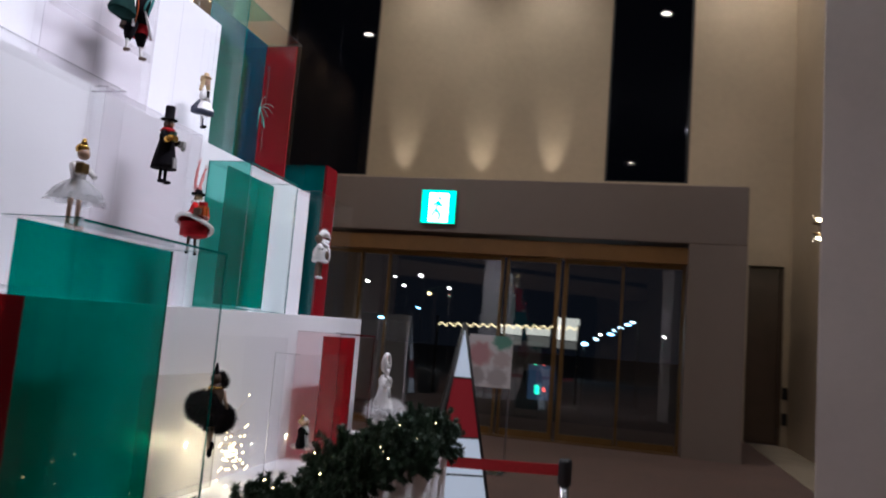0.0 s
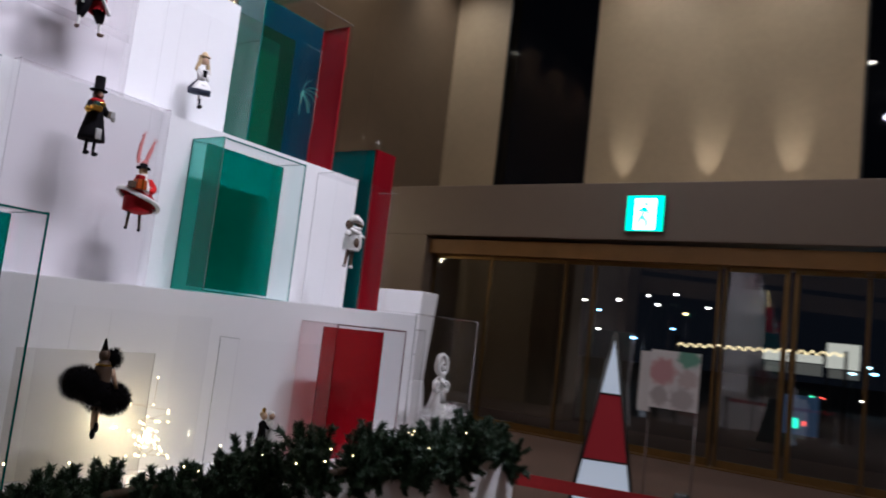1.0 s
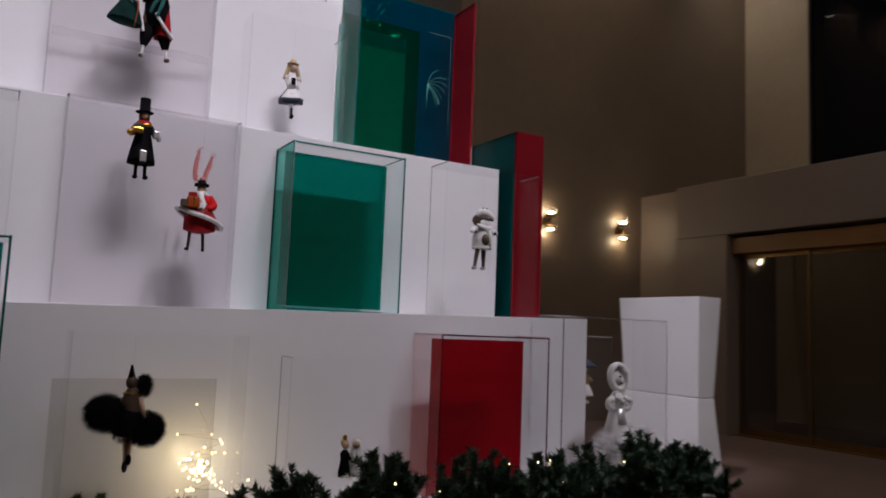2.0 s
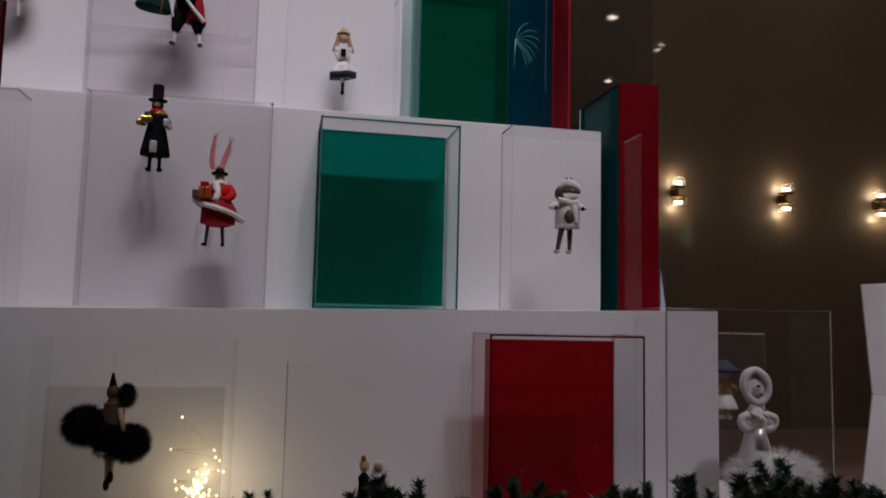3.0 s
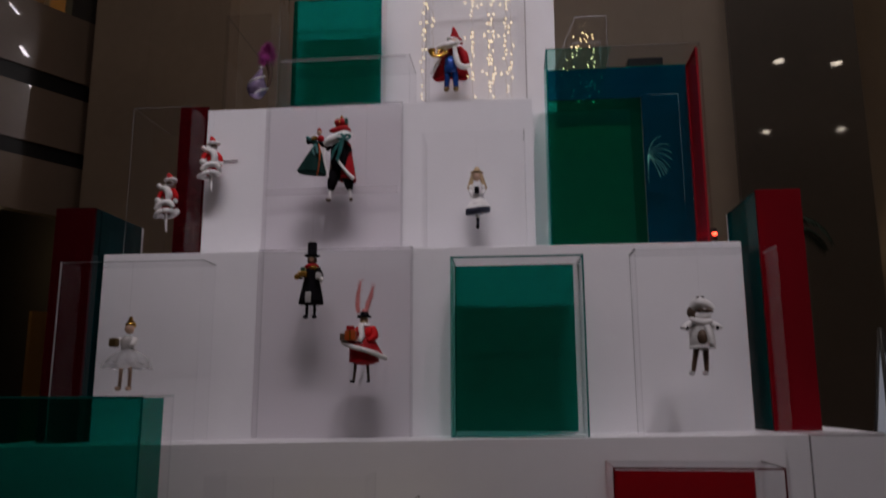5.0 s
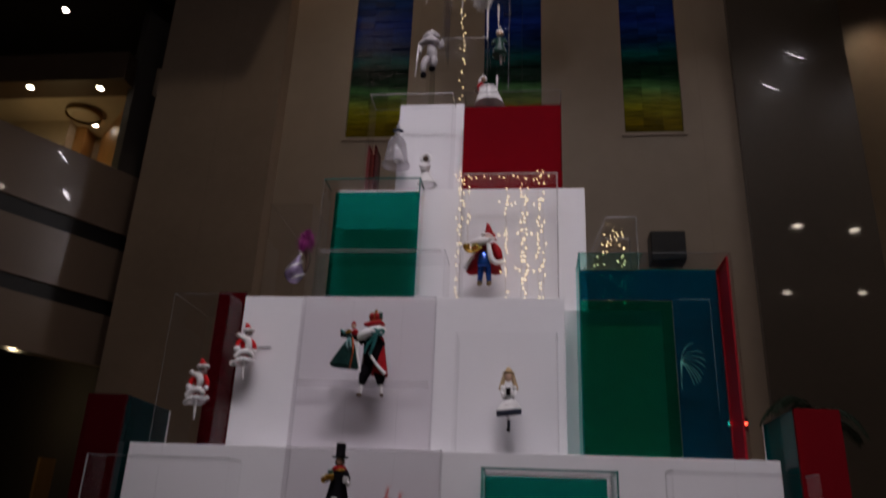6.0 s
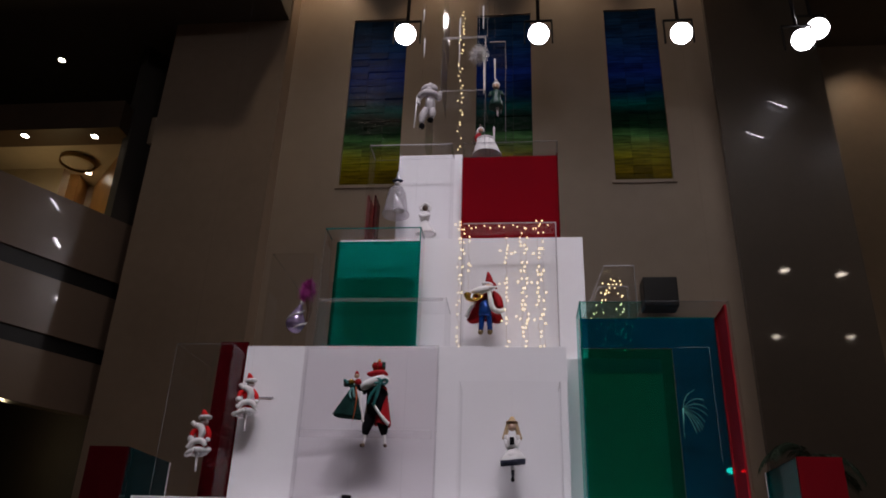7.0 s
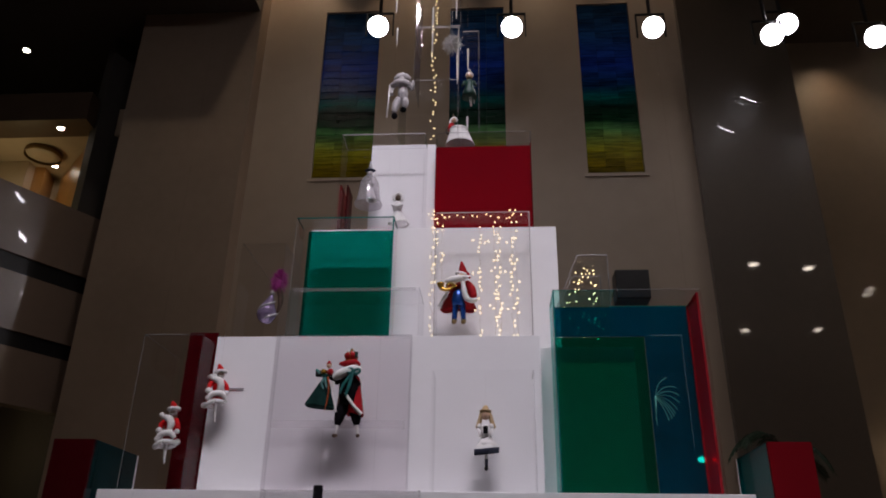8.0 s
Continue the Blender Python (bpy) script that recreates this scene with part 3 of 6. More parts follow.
ring = empty("ceiling_lamp", (-4.21, -1.14, 5.3), "round cream ceiling lamp with a bronze ring", "ceiling lamp")
bm = bmesh.new()
lathe(bm, (-4.21, -1.14, 5.22), [(0.10, 0.03), (0.155, 0.04), (0.164, 0.08)], n=24)
part("diffuser", bm, PLASTER, ring)
bm = bmesh.new()
lathe(bm, (-4.21, -1.14, 5.24), [(0.166, 0), (0.173, 0.0), (0.173, 0.05), (0.166, 0.05)], n=24, cap=False)
part("rim", bm, BRASS, ring)

# ---- the stepped display ----
PLINTH_Z = 0.65
TOPS = [1.12, 1.597, 2.07, 2.524, 2.974]
FRONT = [0.12, -0.062, -0.212, -0.395, -0.56]
WIDE = [(2.0, 4.18), (2.232, 3.955), (2.445, 3.435), (2.66, 3.517), (2.826, 3.079)]
thing("display_plinth", bx(-1.05, 0.475, 1.75, 4.40, 0, PLINTH_Z, bevel=0.004), WHITE, "white lacquered plinth under the stepped display", "plinth")
SAG = 0.0185  # the first shelf dips a little towards one end


def shelf_z(y):
    return 1.105 + SAG * (y - 3.1)


z0 = PLINTH_Z
for k, ((ya, yb), fx, zt) in enumerate(zip(WIDE, FRONT, TOPS)):
    t = empty("display_tier", (fx, (ya + yb) / 2, z0), "white lacquered box, one step of the tall display", "display box", "steps of the display")
    zb = z0 if k != 1 else 1.06
    for name, dims in (("front_panel", (fx - 0.018, fx, ya, yb, zb, zt)), ("side_panel", (-1.0, fx - 0.018, ya, ya + 0.018, zb, zt)), ("side_panel", (-1.0, fx - 0.018, yb - 0.018, yb, zb, zt)), ("back_panel", (-1.0, -0.982, ya + 0.018, yb - 0.018, zb, zt)), ("top_board", (-0.982, fx - 0.018, ya + 0.018, yb - 0.018, zt - 0.018, zt))):
        bm = bx(*dims, bevel=0.001)
        if k == 0:
            for v in bm.verts:
                if v.co.z > 1.0:
                    v.co.z += shelf_z(v.co.y) - zt
        part(name, bm, WHITE, t)
    if k == 2:
        part("recessed_panel", bx(-0.353, -0.335, yb, 3.735, zb, zt, bevel=0.001), WHITE, t)
        part("recessed_top", bx(-0.98, -0.353, yb, 3.735, zt - 0.018, zt, bevel=0.001), WHITE, t)
        part("recessed_side", bx(-0.98, -0.353, 3.717, 3.735, zb, zt - 0.018, bevel=0.001), WHITE, t)
    z0 = zt


def case_edges(c, x0, x1, y0, y1, z0, z1, spec):
    """The cut edges of a case, each a slim bar of its own. spec: which edge and how it looks, such as FR:b.
    FL FR front uprights, FT FB front top and bottom, SL SR side tops, KL KR back uprights, KT back top; d dark, b
    bright with the glint put into its colour, g green, r red, n faint, p a pale band."""
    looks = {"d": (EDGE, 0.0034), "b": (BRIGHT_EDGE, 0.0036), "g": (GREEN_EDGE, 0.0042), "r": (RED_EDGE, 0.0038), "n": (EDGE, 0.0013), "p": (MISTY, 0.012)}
    for token in spec.split():
        which, key = token.split(":")
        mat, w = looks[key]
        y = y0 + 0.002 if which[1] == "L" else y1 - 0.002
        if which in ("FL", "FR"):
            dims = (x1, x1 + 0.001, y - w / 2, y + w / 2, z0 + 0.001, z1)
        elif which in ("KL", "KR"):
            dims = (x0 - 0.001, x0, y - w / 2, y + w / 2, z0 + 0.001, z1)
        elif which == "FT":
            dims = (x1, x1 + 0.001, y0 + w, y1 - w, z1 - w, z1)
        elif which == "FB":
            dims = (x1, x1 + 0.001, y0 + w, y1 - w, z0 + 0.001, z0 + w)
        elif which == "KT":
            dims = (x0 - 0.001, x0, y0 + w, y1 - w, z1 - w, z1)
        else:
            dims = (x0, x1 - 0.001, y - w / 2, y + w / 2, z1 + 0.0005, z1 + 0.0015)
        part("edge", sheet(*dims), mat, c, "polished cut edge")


def acrylic_case(x0, x1, y0, y1, z0, z1, plate=None, edges="", label="clear acrylic display case", sides=None, top=True, gap=0.035, plate_y=None, plate_z=None, front=None, left=None):
    """Open-backed acrylic box: panes, cut edges and, where given, a coloured plate set off the wall behind."""
    if z0 == TOPS[0]:
        z0 = shelf_z((y0 + y1) / 2)
    c = empty("acrylic_case", (x0, y0, z0), label, "display case", "acrylic cases")
    th = 0.004
    part("pane", sheet(x1 - th, x1, y0, y1, z0 + 0.001, z1), front or CLEAR, c)
    sm = sides or CLEAR
    part("pane", sheet(x0, x1 - th, y0, y0 + th, z0 + 0.001, z1), left or sm, c)
    part("pane", sheet(x0, x1 - th, y1 - th, y1, z0 + 0.001, z1), sm, c)
    if top:
        part("pane", sheet(x0, x1 - th, y0 + th, y1 - th, z1 - th, z1), CLEAR, c)
    case_edges(c, x0, x1, y0, y1, z0, z1, edges)
    if plate:
        pa, pb = plate_y or (y0 + 0.006, y1 - 0.012)
        pz = plate_z or (z0 + 0.001, z1 - 0.012)
        part("coloured_plate", sheet(x0 + gap, x0 + gap + 0.005, pa, pb, pz[0], pz[1]), plate, c, "translucent coloured plate")
    return c


SMOKE = acrylic("smoke_acrylic", (0.81, 0.80, 0.775), gloss=0.9)
PINK = acrylic("red_glow_acrylic", (0.93, 0.82, 0.82), 0.07, (0.70, 0.30, 0.31), 1.2)
SEA = acrylic("sea_green_tinted_acrylic", (0.84, 0.96, 0.94), 0.03, (0.4, 0.66, 0.62), 1.4)
SEA_DEEP = acrylic("teal_tinted_acrylic", (0.22, 0.72, 0.62), 0.22, (0.0, 0.36, 0.29), 1.4)
MISTY = acrylic("pale_misted_acrylic", (0.93, 0.92, 0.93), 0.10, (0.86, 0.84, 0.88), 1.0)
P0, T1, T2, T3, T4, T5 = PLINTH_Z, TOPS[0], TOPS[1], TOPS[2], TOPS[3], TOPS[4]
GREEN_L, RED_L, CLEAR_L = "clear acrylic case with a green back plate", "clear acrylic case with a red back plate", "clear acrylic case holding a small figure"
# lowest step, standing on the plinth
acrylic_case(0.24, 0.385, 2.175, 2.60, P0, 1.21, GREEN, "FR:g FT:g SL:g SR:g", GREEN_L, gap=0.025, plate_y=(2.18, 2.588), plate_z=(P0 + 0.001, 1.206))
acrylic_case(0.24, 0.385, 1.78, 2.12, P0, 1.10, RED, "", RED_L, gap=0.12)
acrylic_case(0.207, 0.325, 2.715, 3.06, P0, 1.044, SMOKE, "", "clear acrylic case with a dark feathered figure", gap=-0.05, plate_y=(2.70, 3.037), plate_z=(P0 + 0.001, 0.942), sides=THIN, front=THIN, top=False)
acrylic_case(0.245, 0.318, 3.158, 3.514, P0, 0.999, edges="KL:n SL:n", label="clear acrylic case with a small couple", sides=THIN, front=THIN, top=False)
# PINK and FL:r put the red plate's glow and reflection into the left pane
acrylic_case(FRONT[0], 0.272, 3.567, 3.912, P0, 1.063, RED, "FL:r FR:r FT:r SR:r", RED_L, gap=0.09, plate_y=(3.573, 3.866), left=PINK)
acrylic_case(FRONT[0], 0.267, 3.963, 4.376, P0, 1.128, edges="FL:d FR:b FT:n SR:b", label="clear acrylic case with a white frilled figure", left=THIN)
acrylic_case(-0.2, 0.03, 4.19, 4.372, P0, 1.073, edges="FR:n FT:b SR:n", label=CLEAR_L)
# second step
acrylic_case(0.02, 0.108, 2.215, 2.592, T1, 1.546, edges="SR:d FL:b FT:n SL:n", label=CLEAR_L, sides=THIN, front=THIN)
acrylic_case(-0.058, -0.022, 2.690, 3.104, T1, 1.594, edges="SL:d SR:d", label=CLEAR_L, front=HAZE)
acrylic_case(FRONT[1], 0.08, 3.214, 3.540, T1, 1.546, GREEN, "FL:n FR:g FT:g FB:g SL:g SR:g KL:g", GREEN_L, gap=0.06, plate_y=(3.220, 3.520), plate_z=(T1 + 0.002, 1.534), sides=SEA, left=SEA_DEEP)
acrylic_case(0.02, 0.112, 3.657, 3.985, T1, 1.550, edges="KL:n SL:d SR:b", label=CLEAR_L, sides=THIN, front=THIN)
# tall boxes at the ends of the second step: red front, teal sides


def end_box(y0, y1, red, teal):
    c = empty("acrylic_case", (-0.3, y0, T1), "tall acrylic box with a red front and dark teal sides", "display case", "acrylic cases")
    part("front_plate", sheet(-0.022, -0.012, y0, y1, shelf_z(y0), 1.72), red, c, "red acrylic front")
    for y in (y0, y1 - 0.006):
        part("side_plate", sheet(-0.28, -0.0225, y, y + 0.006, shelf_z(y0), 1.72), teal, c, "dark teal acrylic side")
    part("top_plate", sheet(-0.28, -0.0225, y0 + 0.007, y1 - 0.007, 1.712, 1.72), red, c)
    part("back_plate", bx(-0.29, -0.281, y0, y1, T1, 1.72), WHITE, c, "white back")


end_box(3.986, 4.095, RED, TEAL)
# the left twin takes darker copies of the red and the teal
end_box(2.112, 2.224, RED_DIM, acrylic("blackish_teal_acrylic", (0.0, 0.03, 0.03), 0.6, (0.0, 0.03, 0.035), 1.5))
# third step
ck = acrylic_case(-0.208, -0.18, 2.640, 3.052, T2, 2.064, edges="", label=CLEAR_L, front=HAZE)
# a pale band set across the front of the case
part("pale_strip", sheet(-0.1795, -0.1785, 2.648, 3.040, 1.783, 1.806), MISTY, ck, "pale strip across the case")
acrylic_case(-0.165, -0.068, 3.125, 3.408, T2, 1.922, edges="SR:n", label=CLEAR_L, sides=THIN, front=THIN, top=False)
c2 = acrylic_case(FRONT[2] - 0.14, -0.11, 2.26, 2.44, T2, 2.045, edges="SL:n FT:n FL:n", label="clear acrylic case with two small white figures")
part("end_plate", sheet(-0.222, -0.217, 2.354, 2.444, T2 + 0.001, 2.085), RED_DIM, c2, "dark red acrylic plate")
part("hanging_rod", bx(-0.2095, -0.2075, 2.495, 2.548, 1.9045, 1.9075), acrylic("grey_rod", (0.6, 0.6, 0.6), 0.6, (0.30, 0.29, 0.31)), c2, "thin grey rod")
c3 = empty("acrylic_case", (-0.36, 3.474, T2), "large acrylic case with petrol blue, green and red plates", "display case", "acrylic cases")
# AQUA's pale body colour stands in for the white wall's grazing reflection
AQUA = acrylic("aqua_sheen_acrylic", (0.42, 0.80, 0.76), 0.24, (0.42, 0.72, 0.70), 1.6)
PALE_GREEN = acrylic("pale_green_acrylic", (0.55, 0.90, 0.80), 0.05, (0.3, 0.6, 0.5), 1.6)
CT = 2.188
part("pane", sheet(-0.144, -0.14, 3.474, 3.909, T2 + 0.001, CT), CLEAR, c3)
part("end_pane", sheet(-0.285, -0.144, 3.474, 3.478, T2 + 0.001, CT), AQUA, c3, "aqua end pane, its pale wall reflection put into the colour")
part("pane", sheet(-0.285, -0.144, 3.905, 3.909, T2 + 0.001, CT), CLEAR, c3)
part("top_pane", sheet(-0.285, -0.144, 3.478, 3.66, CT - 0.004, CT), PALE_GREEN, c3, "pale green top pane")
part("top_pane", sheet(-0.285, -0.144, 3.66, 3.905, CT - 0.004, CT), CLEAR, c3)
case_edges(c3, -0.285, -0.14, 3.474, 3.909, T2, CT, "FL:g FT:n SL:b SR:n KT:g")
part("coloured_plate", sheet(-0.29, -0.285, 3.762, 3.898, T2 + 0.001, CT - 0.003), BLUE, c3, "petrol blue back plate")
part("coloured_plate", sheet(-0.29, -0.285, 3.482, 3.762, 2.088, CT - 0.003), BLUE, c3, "petrol blue back plate")
part("coloured_plate", sheet(-0.29, -0.285, 3.482, 3.760, T2 + 0.001, 2.086), GREEN_DEEP, c3, "deep green plate")
part("coloured_plate", sheet(-0.285, -0.155, 3.897, 3.903, T2 + 0.001, CT - 0.006), acrylic("bright_red_acrylic", (0.35, 0.0, 0.0), 0.72, (0.46, 0.018, 0.032), 1.5), c3, "red end plate")
part("inner_pane", sheet(-0.25, -0.247, 3.762, 3.864, T2, 2.08), CLEAR, c3)
part("inner_edge", sheet(-0.2468, -0.2455, 3.862, 3.8635, T2 + 0.15, 2.08), AQUA, c3)
part("inner_edge", sheet(-0.2468, -0.2455, 3.775, 3.8615, 2.0775, 2.08), AQUA, c3)
# fourth step
acrylic_case(FRONT[3], -0.30, 2.628, 2.965, T3, 2.524, GREEN, "FL:n FR:g FT:g SL:g SR:g", GREEN_L, gap=0.08, plate_y=(2.672, 2.960), plate_z=(T3 + 0.001, 2.476))
acrylic_case(FRONT[3], -0.24, 2.648, 3.066, T3, 2.240, edges="FT:p SR:n", label="low clear acrylic case in front of a green one")
acrylic_case(FRONT[3], -0.30, 3.106, 3.423, T3, 2.536, edges="FT:b FR:b FL:n", label="clear acrylic case strung with tiny gold lights")
acrylic_case(-0.62, -0.30, 2.45, 2.60, T3, 2.43, edges="SL:n", label="clear acrylic case with a purple bauble")
c4 = empty("acrylic_case", (-0.58, 3.53, CT), "small slant-sided clear case full of tiny gold lights", "display case", "acrylic cases")
for xa in (-0.58, -0.391):
    bm = sheet(xa, xa + 0.004, 3.492, 3.684, CT + 0.002, 2.412)
    for v in bm.verts:
        if v.co.z > 2.3 and v.co.y < 3.6:
            v.co.y = 3.583
    part("pane", bm, CLEAR, c4)
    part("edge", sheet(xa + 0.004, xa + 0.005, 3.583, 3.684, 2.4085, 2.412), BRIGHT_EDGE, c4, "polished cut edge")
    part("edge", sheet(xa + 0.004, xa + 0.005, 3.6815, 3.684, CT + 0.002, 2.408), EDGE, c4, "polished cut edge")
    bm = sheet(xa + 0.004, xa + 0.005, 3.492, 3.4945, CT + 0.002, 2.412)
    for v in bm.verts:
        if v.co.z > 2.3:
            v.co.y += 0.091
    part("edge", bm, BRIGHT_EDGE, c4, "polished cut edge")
part("pane", sheet(-0.576, -0.392, 3.586, 3.684, 2.408, 2.412), CLEAR, c4)
part("pane", sheet(-0.576, -0.392, 3.680, 3.684, CT + 0.002, 2.406), CLEAR, c4)
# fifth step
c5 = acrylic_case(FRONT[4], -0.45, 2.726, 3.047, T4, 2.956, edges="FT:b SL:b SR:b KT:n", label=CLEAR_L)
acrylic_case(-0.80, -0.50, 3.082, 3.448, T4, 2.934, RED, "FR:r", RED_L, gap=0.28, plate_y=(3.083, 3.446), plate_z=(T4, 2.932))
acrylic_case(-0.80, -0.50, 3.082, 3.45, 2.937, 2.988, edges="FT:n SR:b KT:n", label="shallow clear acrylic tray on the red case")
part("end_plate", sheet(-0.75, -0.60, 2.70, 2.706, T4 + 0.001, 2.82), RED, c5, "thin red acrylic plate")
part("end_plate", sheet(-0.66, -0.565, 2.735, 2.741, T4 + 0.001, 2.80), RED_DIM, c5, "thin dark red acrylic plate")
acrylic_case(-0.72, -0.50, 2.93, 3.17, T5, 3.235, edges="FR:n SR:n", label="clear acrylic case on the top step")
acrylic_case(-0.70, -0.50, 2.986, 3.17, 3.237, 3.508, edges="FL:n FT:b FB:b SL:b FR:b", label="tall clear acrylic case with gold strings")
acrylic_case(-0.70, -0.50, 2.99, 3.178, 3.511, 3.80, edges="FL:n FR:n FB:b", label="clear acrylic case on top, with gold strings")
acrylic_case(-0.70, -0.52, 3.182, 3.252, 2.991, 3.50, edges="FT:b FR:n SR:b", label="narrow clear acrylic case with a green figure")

# ---- figures: each one mesh ----
SKIN = material("painted_peach_glass", (0.62, 0.40, 0.28), 0.25, coat=0.5)
FBLACK = material("black_felt", (0.008, 0.007, 0.009), 0.9, vary=0.4, scale=40, spec=0.05)
FRED = material("red_velvet", (0.40, 0.010, 0.016), 0.6, vary=0.4, scale=40, spec=0.12)
FWHITE = material("white_fur", (0.80, 0.78, 0.77), 0.85, vary=0.12, scale=40, bump=0.25, bump_scale=300)
FGOLD = material("gold_glass", (0.75, 0.42, 0.08), 0.22, 0.9, vary=0.3, scale=40)
FSILV = material("silver_glass", (0.72, 0.70, 0.69), 0.25, 0.4, vary=0.35, scale=45)
FGREEN = material("green_satin", (0.002, 0.045, 0.032), 0.45, vary=0.4, scale=30)
FPINK = material("pink_feather", (0.75, 0.25, 0.24), 0.7, vary=0.3, scale=30)
FBLUE = material("blue_glass", (0.02, 0.09, 0.40), 0.2, 0.5, vary=0.4, scale=40)
FNAVY = material("navy_felt", (0.022, 0.030, 0.065), 0.7, vary=0.3, scale=40)
FBLOND = material("straw_hair", (0.60, 0.42, 0.22), 0.7, vary=0.35, scale=60)
FBROWN = material("brown_velvet", (0.10, 0.055, 0.03), 0.6, vary=0.4, scale=40)
FPURP = material("purple_glass", (0.42, 0.32, 0.52), 0.15, 0.6, vary=0.5, scale=18)
FMAG = material("magenta_feather", (0.38, 0.03, 0.25), 0.7)
FTEAL = material("pale_teal_feather", (0.10, 0.42, 0.34), 0.6, vary=0.3, scale=40)
TULLE = acrylic("white_tulle", (0.92, 0.92, 0.93), 0.34, (0.80, 0.80, 0.82), 0.15)
FLUFF = acrylic("white_down", (0.9, 0.9, 0.9), 0.62, (0.86, 0.85, 0.86), 0.1)
THREAD = acrylic("nylon_thread", (0.92, 0.92, 0.92), 0.1, (0.5, 0.5, 0.5))
FBRIGHT = material("bright_red_felt", (0.60, 0.010, 0.012), 0.6, vary=0.3, scale=40, spec=0.12)
FORANGE = material("orange_foil", (0.60, 0.11, 0.02), 0.3, 0.3, vary=0.4, scale=30)
FTEALD = material("deep_teal_ribbon", (0.02, 0.16, 0.15), 0.35, vary=0.5, scale=60)
FBOTTLE = material("blackish_green_cloth", (0.006, 0.030, 0.026), 0.85, vary=0.5, scale=40, spec=0.08)
FBRONZE = material("dark_gold_glaze", (0.22, 0.14, 0.05), 0.3, 0.5, vary=0.4, scale=40)
MILKY = acrylic("milky_blown_glass", (0.82, 0.80, 0.82), 0.26, (0.72, 0.70, 0.74), 3.0)
FGREY = material("grey_white_felt", (0.50, 0.47, 0.48), 0.8, vary=0.25, scale=40)
FIG = [SKIN, FBLACK, FRED, FWHITE, FGOLD, FSILV, FGREEN, FPINK, FBLUE, FNAVY, FBLOND, FBROWN, FPURP, FMAG, THREAD, FTEAL, TULLE, FLUFF, FBRIGHT, FORANGE, FTEALD, FBOTTLE, FBRONZE, MILKY, FGREY]
SK, BK, RD, WH, GO, SI, GR, PI, BL, NA, BO, BR, PU, MG, TH, TL, TU, FL, RB, OR, TD, GD2, GB2, GLZ, GY = range(25)


def fur_ring(bm, c, r, thick, mi, n=22, squash=1.0, tilt=0.0):
    """A ring of uneven tufts."""
    for k in range(n):
        a = 2 * math.pi * k / n
        rr = thick * random.uniform(0.8, 1.25)
        ball(bm, (c[0] + squash * r * math.cos(a), c[1] + r * math.sin(a), c[2] + tilt * math.sin(a) + random.uniform(-0.1, 0.1) * thick), rr, mi, 6)


def plume(bm, c, r, n, mi, length, squash=(1, 1, 1), width=0.0012):
    """Feather or tulle: many fine curved slivers standing out from a core."""
    for _ in range(n):
        d = Vector((random.gauss(0, 1) * squash[0], random.gauss(0, 1) * squash[1], random.gauss(0, 1) * squash[2]))
        if d.length < 0.05:
            continue
        d.normalize()
        p = Vector(c) + Vector((d.x * r[0], d.y * r[1], d.z * r[2]))
        side = d.cross(Vector((random.gauss(0, 1), random.gauss(0, 1), random.gauss(0, 1)))).normalized() * width
        L = length * random.uniform(0.5, 1.2)
        bend = Vector((random.uniform(-1, 1), random.uniform(-1, 1), random.uniform(-1.2, 0.3))) * L * 0.3
        a, b, m_, t = p - side, p + side, p + d * L * 0.55 + side * 0.8, p + d * L + bend
        m2 = p + d * L * 0.55 - side * 0.8
        vs = [bm.verts.new(v) for v in (a, b, m_, m2, t)]
        for q in ((0, 1, 2, 3), (3, 2, 4)):
            f = bm.faces.new([vs[i] for i in q])
            f.material_index, f.smooth = mi, True


def gauze(bm, c, prof, mi, n=40, waves=9, depth=0.12, squash=1.0, phase=0.0):
    """A thin flounced skirt: an open turned shape whose hem waves in and out."""
    rows = []
    for k, (r, z) in enumerate(prof):
        w = depth * (1 - k / len(prof))
        rows.append([bm.verts.new((c[0] + squash * r * (1 + w * math.sin(waves * a + phase)) * math.cos(a), c[1] + r * (1 + w * math.sin(waves * a + phase)) * math.sin(a), c[2] + z + 0.25 * w * r * math.cos(waves * a + 1 + phase))) for a in (2 * math.pi * q / n for q in range(n))])
    for p, s in zip(rows, rows[1:]):
        for k in range(n):
            f = bm.faces.new((p[k], p[(k + 1) % n], s[(k + 1) % n], s[k]))
            f.material_index, f.smooth = mi, True


def limb(bm, pts, radii, mi, n=10, flat=1.0, steps=5):
    """A soft rounded limb or roll of cloth along a curve through pts."""
    P = [Vector(p) for p in pts]
    line, rad = [], []
    for k in range(len(P) - 1):
        a, b, c, d = P[max(k - 1, 0)], P[k], P[k + 1], P[min(k + 2, len(P) - 1)]
        for j in range(steps + (k == len(P) - 2)):
            u = j / steps
            line.append(0.5 * (2 * b + (c - a) * u + (2 * a - 5 * b + 4 * c - d) * u * u + (3 * b - a - 3 * c + d) * u ** 3))
            rad.append(radii[k] + (radii[k + 1] - radii[k]) * u)
    rows = []
    for k, p in enumerate(line):
        t = (line[min(k + 1, len(line) - 1)] - line[max(k - 1, 0)]).normalized()
        u = t.cross(Vector((1, 0, 0)) if abs(t.x) < 0.8 else Vector((0, 1, 0))).normalized()
        w = t.cross(u)
        rows.append([bm.verts.new(p + (u * math.cos(q) + w * math.sin(q) * flat) * rad[k]) for q in (2 * math.pi * i / n for i in range(n))])
    for a, b in zip(rows, rows[1:]):
        for k in range(n):
            f = bm.faces.new((a[k], a[(k + 1) % n], b[(k + 1) % n], b[k]))
            f.material_index, f.smooth = mi, True
    for row in (rows[0][::-1], rows[-1]):
        f = bm.faces.new(row)
        f.material_index, f.smooth = mi, True


